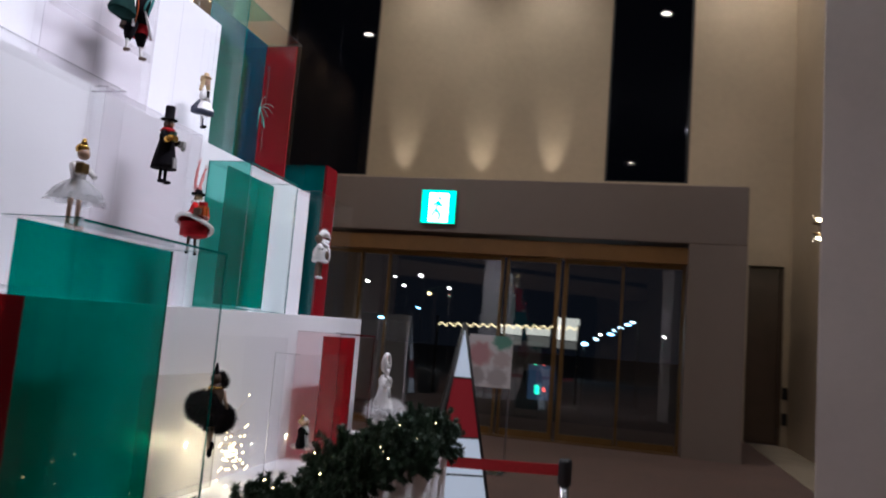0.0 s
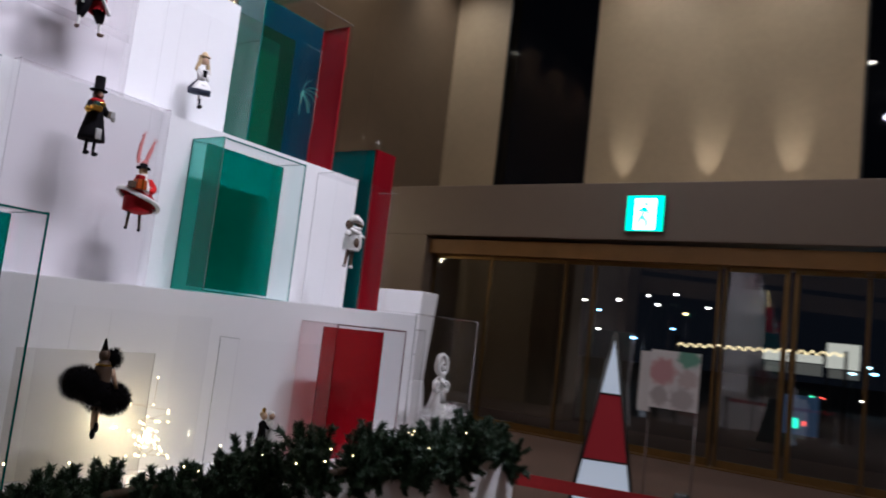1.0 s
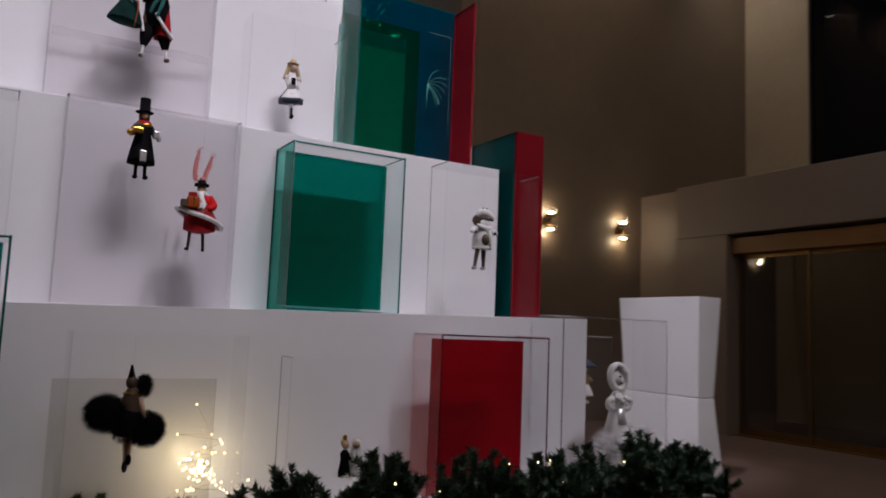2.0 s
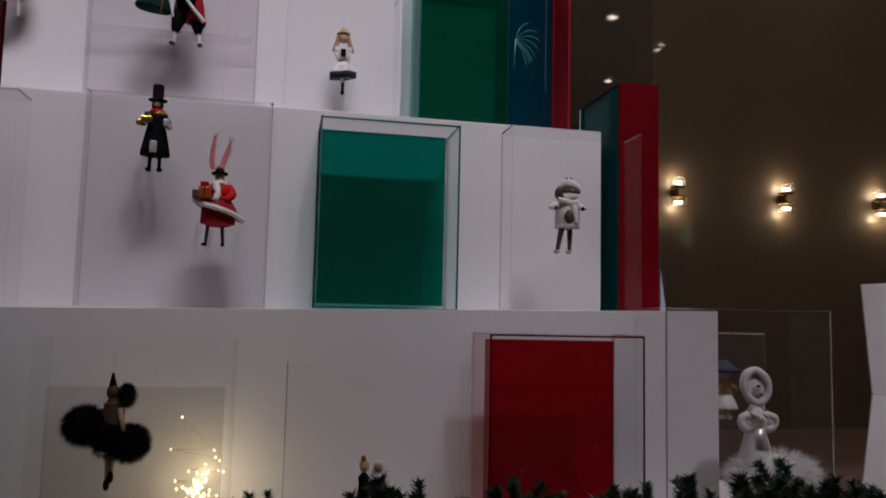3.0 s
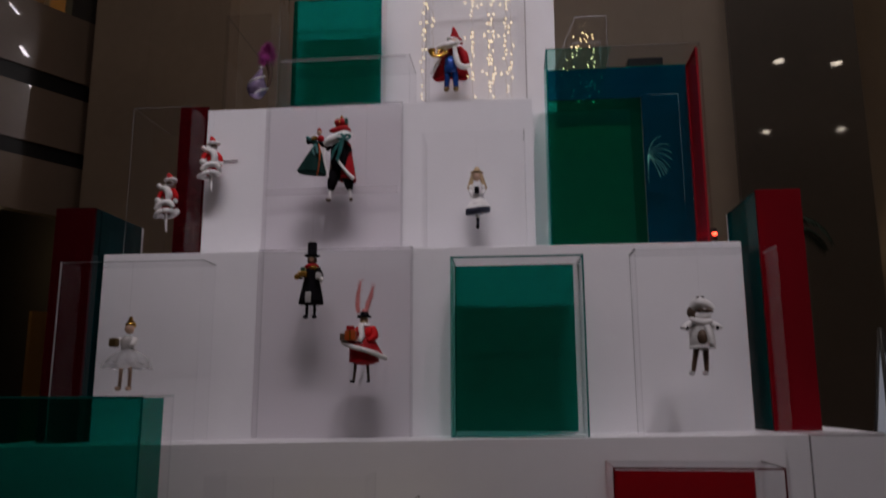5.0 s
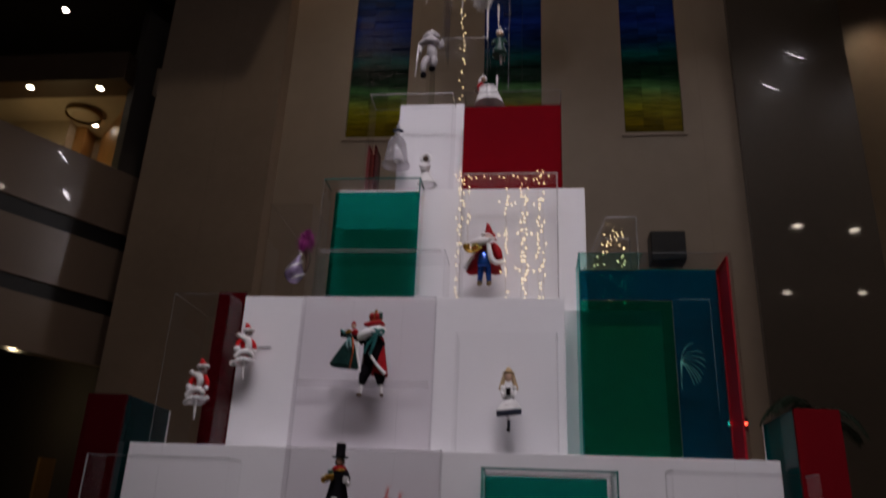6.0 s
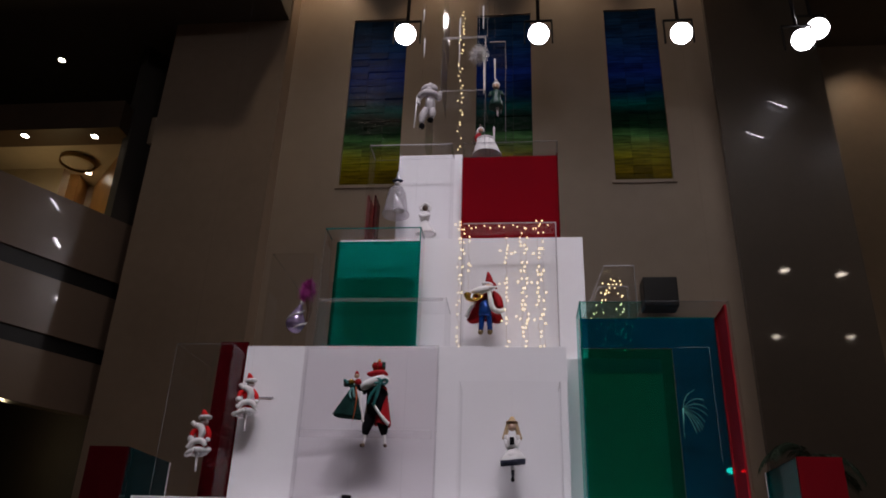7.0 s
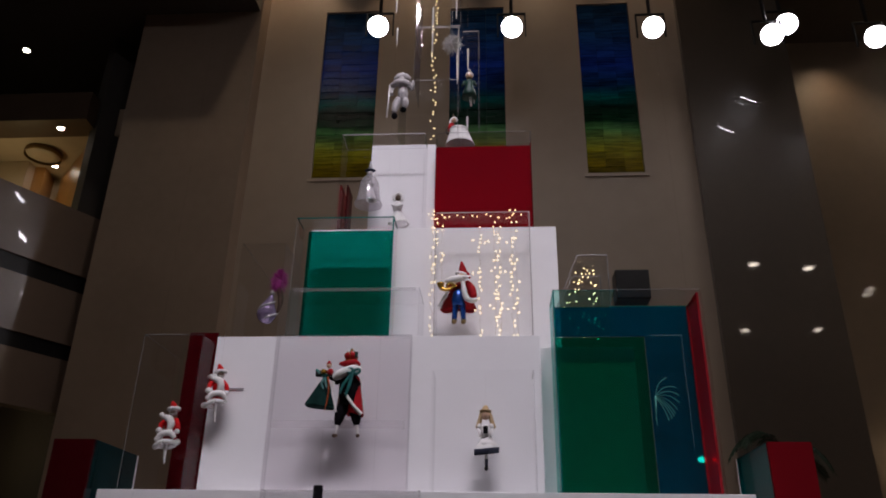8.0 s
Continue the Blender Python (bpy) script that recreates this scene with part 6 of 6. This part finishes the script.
for za, zspread in ((2.425, 0.012), (2.315, 0.010), (2.195, 0.014), (2.085, 0.006)):
    bulbs += [(-0.295, y + random.uniform(-0.01, 0.01), za + random.uniform(-zspread, zspread)) for y in (3.232, 3.262, 3.292, 3.318, 3.345, 3.372)]
string_of_lights(runs, "curtain of tiny gold lights on fine wires over the case", bulbs)

run, bulbs = [], []
for j in range(44):
    u = j / 43
    p = (random.uniform(-0.56, -0.40), 3.592 - 0.070 * u + random.random() * (0.06 + 0.075 * u), 2.403 - 0.185 * u)
    run.append(p)
    bulbs.append(p)
run2 = []
for j in range(13):
    p = (random.uniform(-0.33, -0.30), 3.570 + random.uniform(-0.015, 0.085), 2.175 - 0.007 * j)
    run2.append(p)
    bulbs.append(p)
string_of_lights([run, run2], "tangle of tiny gold lights in a small case", bulbs)

run, bulbs = [], []
for j in range(46):
    p = (-0.545 + random.uniform(-0.008, 0.008), 3.065 + random.uniform(-0.012, 0.012), 3.69 - 0.0155 * j)
    run.append(p)
    if random.random() < 0.75:
        bulbs.append(p)
string_of_lights([run], "vertical string of gold lights through the top cases", bulbs)

run, bulbs = [], []
for j in range(64):
    r = abs(random.gauss(0, 0.036))
    a = random.uniform(0, 2 * math.pi)
    p = (0.23 + 0.5 * r * math.cos(a), 2.998 + r * math.sin(a), max(P0 + 0.006, 0.755 + r * random.uniform(-1.5, 1.5)))
    run.append(p)
    bulbs.append(p)
run.sort(key=lambda p: (round(p[2] / 0.012), p[1] * (1 if round(p[2] / 0.012) % 2 else -1)))
string_of_lights([run], "ball of tiny warm lights beside the dark figure", bulbs)
point_lamp("fairy_ball_light", (0.225, 2.998, 0.755), 0.45, (1.0, 0.84, 0.52), 0.006)


# ---- fir garland along the foot of the display ----
NEEDLE = material("fir_needles", (0.027, 0.0675, 0.033), 0.55, vary=0.55, scale=30)
TWIG = material("twig_bark", (0.07, 0.045, 0.028), 0.85)


def twig_mesh(seed, length):
    rnd = random.Random(seed)
    verts, faces, mats = [], [], []

    def needle(p, d, L, w):
        u = d.cross(Vector((rnd.uniform(-1, 1), rnd.uniform(-1, 1), rnd.uniform(-1, 1)))).normalized() * w
        v = d.cross(u).normalized() * w
        i = len(verts)
        verts.extend([p + u, p - u * 0.5 + v * 0.8, p - u * 0.5 - v * 0.8, p + d * L])
        faces.extend([(i, i + 1, i + 3), (i + 1, i + 2, i + 3), (i + 2, i, i + 3)])
        mats.extend([0, 0, 0])

    def shoot(base, d, L, n):
        i, w = len(verts), 0.0016
        u = d.orthogonal().normalized()
        v = d.cross(u)
        for q, s in ((base, w), (base + d * L, w * 0.5)):
            verts.extend([q + u * s, q + v * s, q - u * s, q - v * s])
        for k in range(4):
            faces.append((i + k, i + (k + 1) % 4, i + 4 + (k + 1) % 4, i + 4 + k))
            mats.append(1)
        for k in range(n):
            t = rnd.uniform(0.03, 1.0)
            a = rnd.uniform(0, 2 * math.pi)
            side = math.cos(a) * u + math.sin(a) * v
            dd = (d * rnd.uniform(0.45, 0.95) + side).normalized()
            needle(base + d * L * t, dd, rnd.uniform(0.017, 0.028), 0.0026)

    up = Vector((0, 0, 1))
    shoot(Vector((0, 0, 0)), up, length, 300)
    for k in range(6):
        a = rnd.uniform(0, 2 * math.pi)
        t = rnd.uniform(0.15, 0.6)
        d = Vector((math.cos(a) * 0.8, math.sin(a) * 0.8, rnd.uniform(0.5, 1.0))).normalized()
        shoot(up * length * t, d, length * rnd.uniform(0.4, 0.65), 190)
    me = bpy.data.meshes.new("fir_branch")
    me.from_pydata([tuple(v) for v in verts], [], faces)
    me.materials.append(NEEDLE)
    me.materials.append(TWIG)
    me.polygons.foreach_set("material_index", mats)
    return me


TWIGS = [twig_mesh(11 + k, 0.13 + 0.02 * k) for k in range(4)]
GX = 0.54
gar = empty("fir_garland", (GX, 3.1, PLINTH_Z), "dark green fir garland with small lights along the plinth", "garland")
bm = bmesh.new()
pts = [(GX - 0.04 - 0.035 * (y - 2.3) + 0.02 * math.sin(3 * y), y, 0.69 + 0.015 * math.sin(5 * y)) for y in np.linspace(2.1, 4.18, 40)]
for a, b in zip(pts, pts[1:]):
    tube(bm, a, b, 0.010, 0.010, 6)
part("stem", bm, TWIG, gar)
rg = random.Random(5)
for k in range(215):
    y = 2.2 + 2.17 * (k + rg.random()) / 215
    if rg.random() < (0.75 if y < 2.32 else 0.55 if y < 2.95 else 0.2 if y < 3.4 else 0.0):
        continue
    b = new("branch", rg.choice(TWIGS))
    b.parent = gar
    tilt, az = rg.choice((rg.uniform(0, 25), rg.uniform(20, 70), rg.uniform(45, 110), rg.uniform(45, 110))), rg.uniform(0, 360)
    big = 0.66 if y < 2.75 else 0.74 if y < 3.3 else 0.80
    b.matrix_basis = pose(rg.uniform(-0.06, 0.08) - 0.04 - 0.035 * (y - 2.3), y - 3.1, 0.005 + rg.uniform(-0.03, 0.025), tilt, 0, az) @ Matrix.Scale(big * rg.uniform(0.65, 1.1), 4)
for k in range(22):
    y = 2.25 + 0.75 * (k + rg.random()) / 22
    b = new("branch", rg.choice(TWIGS))
    b.parent = gar
    b.matrix_basis = pose(rg.uniform(-0.05, 0.05) - 0.04, y - 3.1, 0.01, rg.uniform(0, 35), 0, rg.uniform(0, 360)) @ Matrix.Scale(rg.uniform(0.4, 0.62), 4)
for k in range(38):
    y = 1.85 + 2.25 * rg.random()
    b = new("bulb", BULB_MESH)
    b.parent = gar
    b.location = (rg.uniform(-0.05, 0.1) - 0.04 - 0.035 * (y - 2.3), y - 3.1, 0.04 + rg.uniform(0.0, 0.08))

# ---- things on the lobby floor ----
CONE_W = glowing("lit_white_panel", (0.66, 0.73, 0.86), 0.16)
# unseen back faces, made dark so the doors reflect no lit panels
CONE_B = material("darkened_back_panel", (0.05, 0.05, 0.055), 0.5)
CONE_R = glowing("lit_red_panel", (0.24, 0.010, 0.018), 0.1)


def lit_pyramid(x, y, h, half, bands, turn, label):
    """Slim four-sided pyramid: black edge bars and panels in bands."""
    p = empty("panel_tree", (x, y, 0), label, "light sculpture", "slim panel trees")
    rot = Matrix.Rotation(radians(turn), 4, "Z")

    def at(sx, sy, z):
        r = half * (1 - z / h)
        return Vector((x, y, 0)) + rot @ Vector((sx * r, sy * r, z))
    for z0_, z1_, m in bands:
        for (a, b) in (((-1, -1), (1, -1)), ((1, -1), (1, 1)), ((1, 1), (-1, 1)), ((-1, 1), (-1, -1))):
            bm = bmesh.new()
            q = [at(*a, z0_), at(*b, z0_), at(*b, z1_), at(*a, z1_)]
            n = (q[1] - q[0]).cross(q[3] - q[0]).normalized() * 0.004
            c = sum(q, Vector()) / 4
            vs = [bm.verts.new(c + (v - c) * 0.985) for v in q] + [bm.verts.new(c + (v - c) * 0.985 - n) for v in q]
            for f in ((0, 1, 2, 3), (7, 6, 5, 4), (0, 4, 5, 1), (1, 5, 6, 2), (2, 6, 7, 3), (3, 7, 4, 0)):
                bm.faces.new([vs[i] for i in f])
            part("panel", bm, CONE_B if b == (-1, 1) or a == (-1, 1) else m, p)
    for s in ((-1, -1), (1, -1), (1, 1), (-1, 1)):
        bm = bmesh.new()
        tube(bm, at(*s, 0.0), at(*s, h * 0.985), 0.011, 0.011, 6)
        part("edge_bar", bm, BLACKM, p)
    for z, *_ in bands:
        for (a, b) in (((-1, -1), (1, -1)), ((1, -1), (1, 1)), ((1, 1), (-1, 1)), ((-1, 1), (-1, -1))):
            bm = bmesh.new()
            tube(bm, at(*a, z), at(*b, z), 0.006, 0.006, 6)
            part("cross_bar", bm, BLACKM, p)
    return p


lit_pyramid(0.133, 6.17, 1.205, 0.212, [(0.02, 0.235, CONE_W), (0.235, 0.46, CONE_W), (0.46, 0.83, CONE_R), (0.83, 1.19, CONE_W)], 21, "slim pyramid of lit white and dark red panels with black edges")
lit_pyramid(-2.2, 5.24, 1.56, 0.135, [(0.02, 0.3, CONE_W), (0.3, 0.62, CONE_R), (0.62, 1.54, CONE_W)], 19, "slim pyramid of white panels with black edges behind the display")


def belt_post(x, y, h):
    b = empty("barrier_post", (x, y, 0), "low steel barrier post with a belt head", "barrier post", "barrier posts")
    bm = bmesh.new()
    lathe(bm, (x, y, 0), [(0.14, 0), (0.14, 0.012), (0.03, 0.03)], n=20)
    part("base", bm, CHROME, b)
    bm = bmesh.new()
    tube(bm, (x, y, 0.03), (x, y, h - 0.12), 0.025, 0.025, 12)
    part("pole", bm, CHROME, b)
    bm = bmesh.new()
    lathe(bm, (x, y, h - 0.12), [(0.03, 0), (0.033, 0.005), (0.033, 0.10), (0.028, 0.12)], n=14)
    part("head", bm, BLACKM, b)


BELT = material("red_webbing_belt", (0.55, 0.02, 0.03), 0.6, vary=0.2, scale=60)
belt_post(0.925, 4.96, 0.555)
belt_post(-0.75, 4.72, 0.555)
bm = bmesh.new()
p, q = Vector((-0.75, 4.72, 0)), Vector((0.925, 4.96, 0))
cols = []
for i in range(13):
    a, zc = p.lerp(q, i / 12), 0.50 - 0.012 * math.sin(math.pi * i / 12)
    cols.append([bm.verts.new((a.x, a.y + dy, zc + dz)) for dy, dz in ((0, -0.026), (0, 0.026), (0.002, 0.026), (0.002, -0.026))])
for a, b in zip(cols, cols[1:]):
    for k in range(4):
        bm.faces.new((a[k], b[k], b[(k + 1) % 4], a[(k + 1) % 4]))
thing("barrier_belt", bm, BELT, "red webbing belt between barrier posts", "barrier belt")

# notice stand
POSTER = material("pale_printed_board", (0.80, 0.77, 0.78), 0.25, vary=0.1, scale=4)


def soft_print(name, patches):
    """A pale board printed with soft-edged patches of colour: centre, reach, colour."""
    m = bpy.data.materials.new(name)
    m.use_nodes = True
    nt = m.node_tree
    bsdf, pos, nz = nt.nodes["Principled BSDF"], nt.nodes.new("ShaderNodeNewGeometry"), nt.nodes.new("ShaderNodeTexNoise")
    nz.inputs["Scale"].default_value, nz.inputs["Detail"].default_value = 22, 4
    nt.links.new(pos.outputs["Position"], nz.inputs["Vector"])
    last = None
    for centre, reach, colour in patches:
        far, wob, mr, mix = (nt.nodes.new("ShaderNode" + k) for k in ("VectorMath", "Math", "MapRange", "MixRGB"))
        far.operation, wob.operation = "DISTANCE", "MULTIPLY_ADD"
        far.inputs[1].default_value = centre
        nt.links.new(pos.outputs["Position"], far.inputs[0])
        wob.inputs[1].default_value = 0.09
        nt.links.new(nz.outputs["Fac"], wob.inputs[0])
        nt.links.new(far.outputs["Value"], wob.inputs[2])
        mr.interpolation_type = "SMOOTHSTEP"
        mr.inputs["From Min"].default_value, mr.inputs["From Max"].default_value = reach * 0.55 + 0.045, reach + 0.045
        mr.inputs["To Min"].default_value, mr.inputs["To Max"].default_value = 1.0, 0.0
        nt.links.new(wob.outputs[0], mr.inputs["Value"])
        nt.links.new(mr.outputs[0], mix.inputs[0])
        mix.inputs[1].default_value, mix.inputs[2].default_value = (0.80, 0.77, 0.78, 1), (*colour, 1)
        if last:
            nt.links.new(last, mix.inputs[1])
        last = mix.outputs[0]
    nt.links.new(last, bsdf.inputs["Base Color"])
    bsdf.inputs["Roughness"].default_value = 0.28
    return m


PRINT = soft_print("printed_notice", [((-0.02, 7.59, 0.97), 0.13, (0.62, 0.33, 0.35)), ((0.17, 7.59, 1.09), 0.10, (0.16, 0.40, 0.30)), ((0.17, 7.59, 0.93), 0.09, (0.62, 0.52, 0.52)), ((-0.03, 7.59, 0.79), 0.09, (0.50, 0.45, 0.46)), ((0.14, 7.59, 0.78), 0.11, (0.52, 0.47, 0.48))])
st = empty("notice_stand", (0.06, 7.6, 0), "clear-framed notice stand with a printed board", "notice stand")
part("board", bx(-0.115, 0.255, 7.59, 7.60, 0.70, 1.13), PRINT, st)
part("paper", bx(-0.20, -0.10, 7.602, 7.605, 0.66, 1.11), POSTER, st, "plain white sheet behind the board")
part("frame", bx(-0.12, 0.26, 7.6005, 7.6015, 0.60, 0.70), CLEAR, st)
for x in (-0.105, 0.245):
    part("leg", bx(x - 0.006, x + 0.006, 7.605, 7.617, 0.01, 1.13), CHROME, st)
part("foot", bx(-0.14, 0.25, 7.50, 7.72, 0.0, 0.012, bevel=0.003), CHROME, st)

wc = empty("white_counter", (-2.31, 7.14, 0), "white waisted display block of two flared halves", "display block")
for name, za, zb, ia, ib in (("lower_half", 0, 0.653, -0.02, 0.035), ("upper_half", 0.656, 1.395, 0.035, 0.0)):
    bm = bx(-2.72, -1.90, 7.02, 7.26, za, zb, bevel=0.004)
    for v in bm.verts:
        k = ia + (ib - ia) * (v.co.z - za) / (zb - za)
        v.co.x -= k if v.co.x > -2.31 else -k
        v.co.y += k if v.co.y < 7.14 else -k
    part(name, bm, WHITE, wc)

# made-up thin stand that carries a green and a red point of light
sl = empty("light_point_stand", (-1.61, 4.26, 0), "added thin black stand for a green and a red point of light", "signal lamp")
bm = bmesh.new()
tube(bm, (-1.61, 4.26, 0.02), (-1.61, 4.26, 1.93), 0.006, 0.006, 8)
box(bm, -1.625, -1.615, 4.215, 4.305, 1.90, 1.96)
stand = part("stand", bm, BLACKM, sl)
bm = bmesh.new()
lathe(bm, (-1.61, 4.26, 0), [(0.12, 0), (0.12, 0.01), (0.02, 0.025)], n=18)
part("base", bm, BLACKM, sl)
for y, r, m, lab in ((4.236, 0.018, glowing("green_led", (0.1, 1.0, 0.55), 14), "lit green lamp"), (4.290, 0.010, glowing("red_led", (1.0, 0.06, 0.03), 9), "lit red lamp")):
    bm = bmesh.new()
    ball(bm, (-1.603, y, 1.93), (0.012, r * 1.25, r * 0.8), 0, 10)
    part("lamp", bm, m, stand, lab)

# potted palm behind the display
PALM = material("palm_leaf", (0.016, 0.034, 0.018), 0.75, vary=0.4, scale=20, spec=0.15)
POT = material("dark_planter", (0.03, 0.028, 0.026), 0.5)
pl = empty("potted_palm", (-1.85, 4.67, 0), "dark potted palm behind the display", "potted plant")
bm = bmesh.new()
lathe(bm, (-1.85, 4.67, 0), [(0.16, 0), (0.2, 0.02), (0.24, 0.45), (0.22, 0.46)], n=20)
part("pot", bm, POT, pl)
bm = bmesh.new()
tube(bm, (-1.85, 4.67, 0.44), (-1.85, 4.67, 2.0), 0.028, 0.018, 8)
part("trunk", bm, TWIG, pl)
rp = random.Random(3)
for k in range(7):
    a = 2 * math.pi * k / 7 + rp.uniform(-0.2, 0.2)
    bm = bmesh.new()
    p, d = Vector((-1.85, 4.67, 2.0 + rp.uniform(-0.06, 0.04))), Vector((math.cos(a), math.sin(a), rp.uniform(0.5, 1.8))).normalized()
    for j in range(14):
        q = p + d * 0.022
        tube(bm, p, q, 0.004, 0.003, 5)
        side = d.cross(Vector((0, 0, 1))).normalized()
        for s in (-1, 1):
            for u in (0.3, 0.8):
                L = 0.075 * math.sin(math.pi * (j + u + 1.5) / 17) + 0.02
                root = p.lerp(q, u)
                tip = root + (side * s + d * 0.8 + Vector((0, 0, -0.7 + rp.uniform(-0.2, 0.2)))).normalized() * L
                mid = root.lerp(tip, 0.5) + Vector((0, 0, 0.012))
                w = d * 0.005
                vs = [bm.verts.new(v) for v in (root - w * 0.5, root + w * 0.5, mid + w, tip, mid - w)]
                bm.faces.new(vs)
        p = q
        d = (d + Vector((0, 0, -0.20))).normalized()
    part("frond", bm, PALM, pl)

# ---- lights of the street beyond the doors ----
GLOWS = [glowing("street_white", (1.0, 0.95, 0.85), 14), glowing("street_blue", (0.25, 0.6, 1.0), 10), glowing("street_amber", (1.0, 0.7, 0.3), 8), glowing("street_red", (1.0, 0.08, 0.06), 6), glowing("street_green", (0.1, 1.0, 0.5), 6)]
STREET = [(-7.85, 3.34, 0), (-6.81, 3.44, 0), (-7.47, 3.02, 0), (-5.63, 3.03, 0), (-6.82, 2.17, 1), (-0.30, 1.30, 1), (0.58, 1.70, 1), (1.20, 2.10, 1), (-0.56, 0.40, 0), (-2.08, 0.35, 4), (-1.75, 0.35, 3), (-9.74, 1.91, 0), (-9.77, 2.65, 1), (2.48, 1.74, 0), (-6.41, 2.76, 2), (0.21, 1.67, 0), (-11.0, 2.4, 0), (-12.1, 2.2, 2), (-9.0, 3.1, 0), (-10.4, 3.0, 0), (-8.3, 1.7, 1), (-13.0, 3.3, 0)]
rs = random.Random(21)
for x, z, m in STREET:
    l = empty("street_light", (x, 30, -0.06), "distant street light in the night", "street light", "distant street lights")
    bm = bmesh.new()
    r = rs.uniform(0.034, 0.062)
    ball(bm, (x, 30, z), (r * (1.9 if m == 1 else 1.2), r, r * 0.7), 0, 8)
    part("lamp", bm, GLOWS[m], l)
    bm = bmesh.new()
    tube(bm, (x, 30.5, -0.06), (x, 30.5, z), 0.008, 0.006, 5)
    part("pole", bm, BLACKM, l)
runs = [[(-2.75 + 0.09 * j, 17.0, 1.33 + 0.08 * (j % 2) + 0.0035 * j) for j in range(34)]]
s = empty("festoon", (-2.75, 17, 0), "zigzag festoon of white bulbs outside the doors", "festoon lights")
bm = bmesh.new()
for a, b in zip(runs[0], runs[0][1:]):
    tube(bm, a, b, 0.010, 0.010, 5)
part("rope", bm, glowing("rope_light", (1.0, 0.76, 0.42), 1.6), s, "warm glowing rope light")
for x in (-2.75, 0.22):
    bm = bmesh.new()
    tube(bm, (x, 17, -0.06), (x, 17, 1.55), 0.03, 0.03, 6)
    part("pole", bm, BLACKM, s)
# added glowing blocks, in place of bright patches in the door glass
glow_blocks = empty("glowing_blocks", (-0.6, 24, -0.06), "row of added glowing blocks that stand for bright patches in the door glass", "shelter")
for x0, x1, z0_, z1_ in ((-2.5, -1.9, 1.35, 1.62), (-1.75, -1.05, 1.38, 1.58), (-0.95, -0.2, 1.30, 1.95)):
    part("lit_panel", bx(x0, x1, 24, 24.1, z0_, z1_), glowing("block_glow", (1.0, 0.93, 0.80), 0.40), glow_blocks)
    part("post", bx(x0, x0 + 0.05, 24.1, 24.15, -0.06, z1_), BLACKM, glow_blocks)
    part("lower_glow", bx(x0 + 0.06, x1, 24, 24.05, 1.05, z0_ - 0.03), glowing("block_low_glow", (0.6, 0.56, 0.5), 0.10), glow_blocks)
fs = empty("festoon", (0.0, 17.2, -0.06), "sagging string of pale blue bulbs outside the doors", "festoon lights")
bm = bmesh.new()
for j in range(9):
    a, b = 0.32 + 0.12 * j, 0.32 + 0.12 * (j + 1)
    tube(bm, (a, 17.2, 1.17 + 0.066 * j), (b, 17.2, 1.17 + 0.066 * (j + 1)), 0.006, 0.006, 5)
tube(bm, (0.32, 17.2, -0.06), (0.32, 17.2, 1.17), 0.015, 0.015, 6)
tube(bm, (1.40, 17.2, -0.06), (1.40, 17.2, 1.764), 0.015, 0.015, 6)
part("cable", bm, BLACKM, fs)
for j in (0, 2, 5, 6, 7, 8):
    bm = bmesh.new()
    ball(bm, (0.32 + 0.12 * j, 17.18, 1.17 + 0.066 * j), (0.055 if j % 2 == 0 else 0.03, 0.02, 0.02), 0, 8)
    part("bulb", bm, glowing("pale_blue_bulb", (0.55, 0.85, 1.0), 5), fs)
pk = empty("ticket_machine", (-0.62, 17.6, -0.06), "dim blue pay machine with a green and a red lamp", "pay machine")
part("cabinet", bx(-0.82, -0.28, 17.6, 17.9, -0.06, 0.66), glowing("dim_blue_panel", (0.10, 0.18, 0.34), 0.10), pk)
part("lamp", bx(-0.66, -0.58, 17.58, 17.6, 0.06, 0.24), glowing("machine_green", (0.05, 0.9, 0.5), 1.5), pk, "lit green lamp")
part("lamp", bx(-0.50, -0.45, 17.58, 17.6, 0.12, 0.2), glowing("machine_red", (1.0, 0.1, 0.08), 1.5), pk, "lit red lamp")
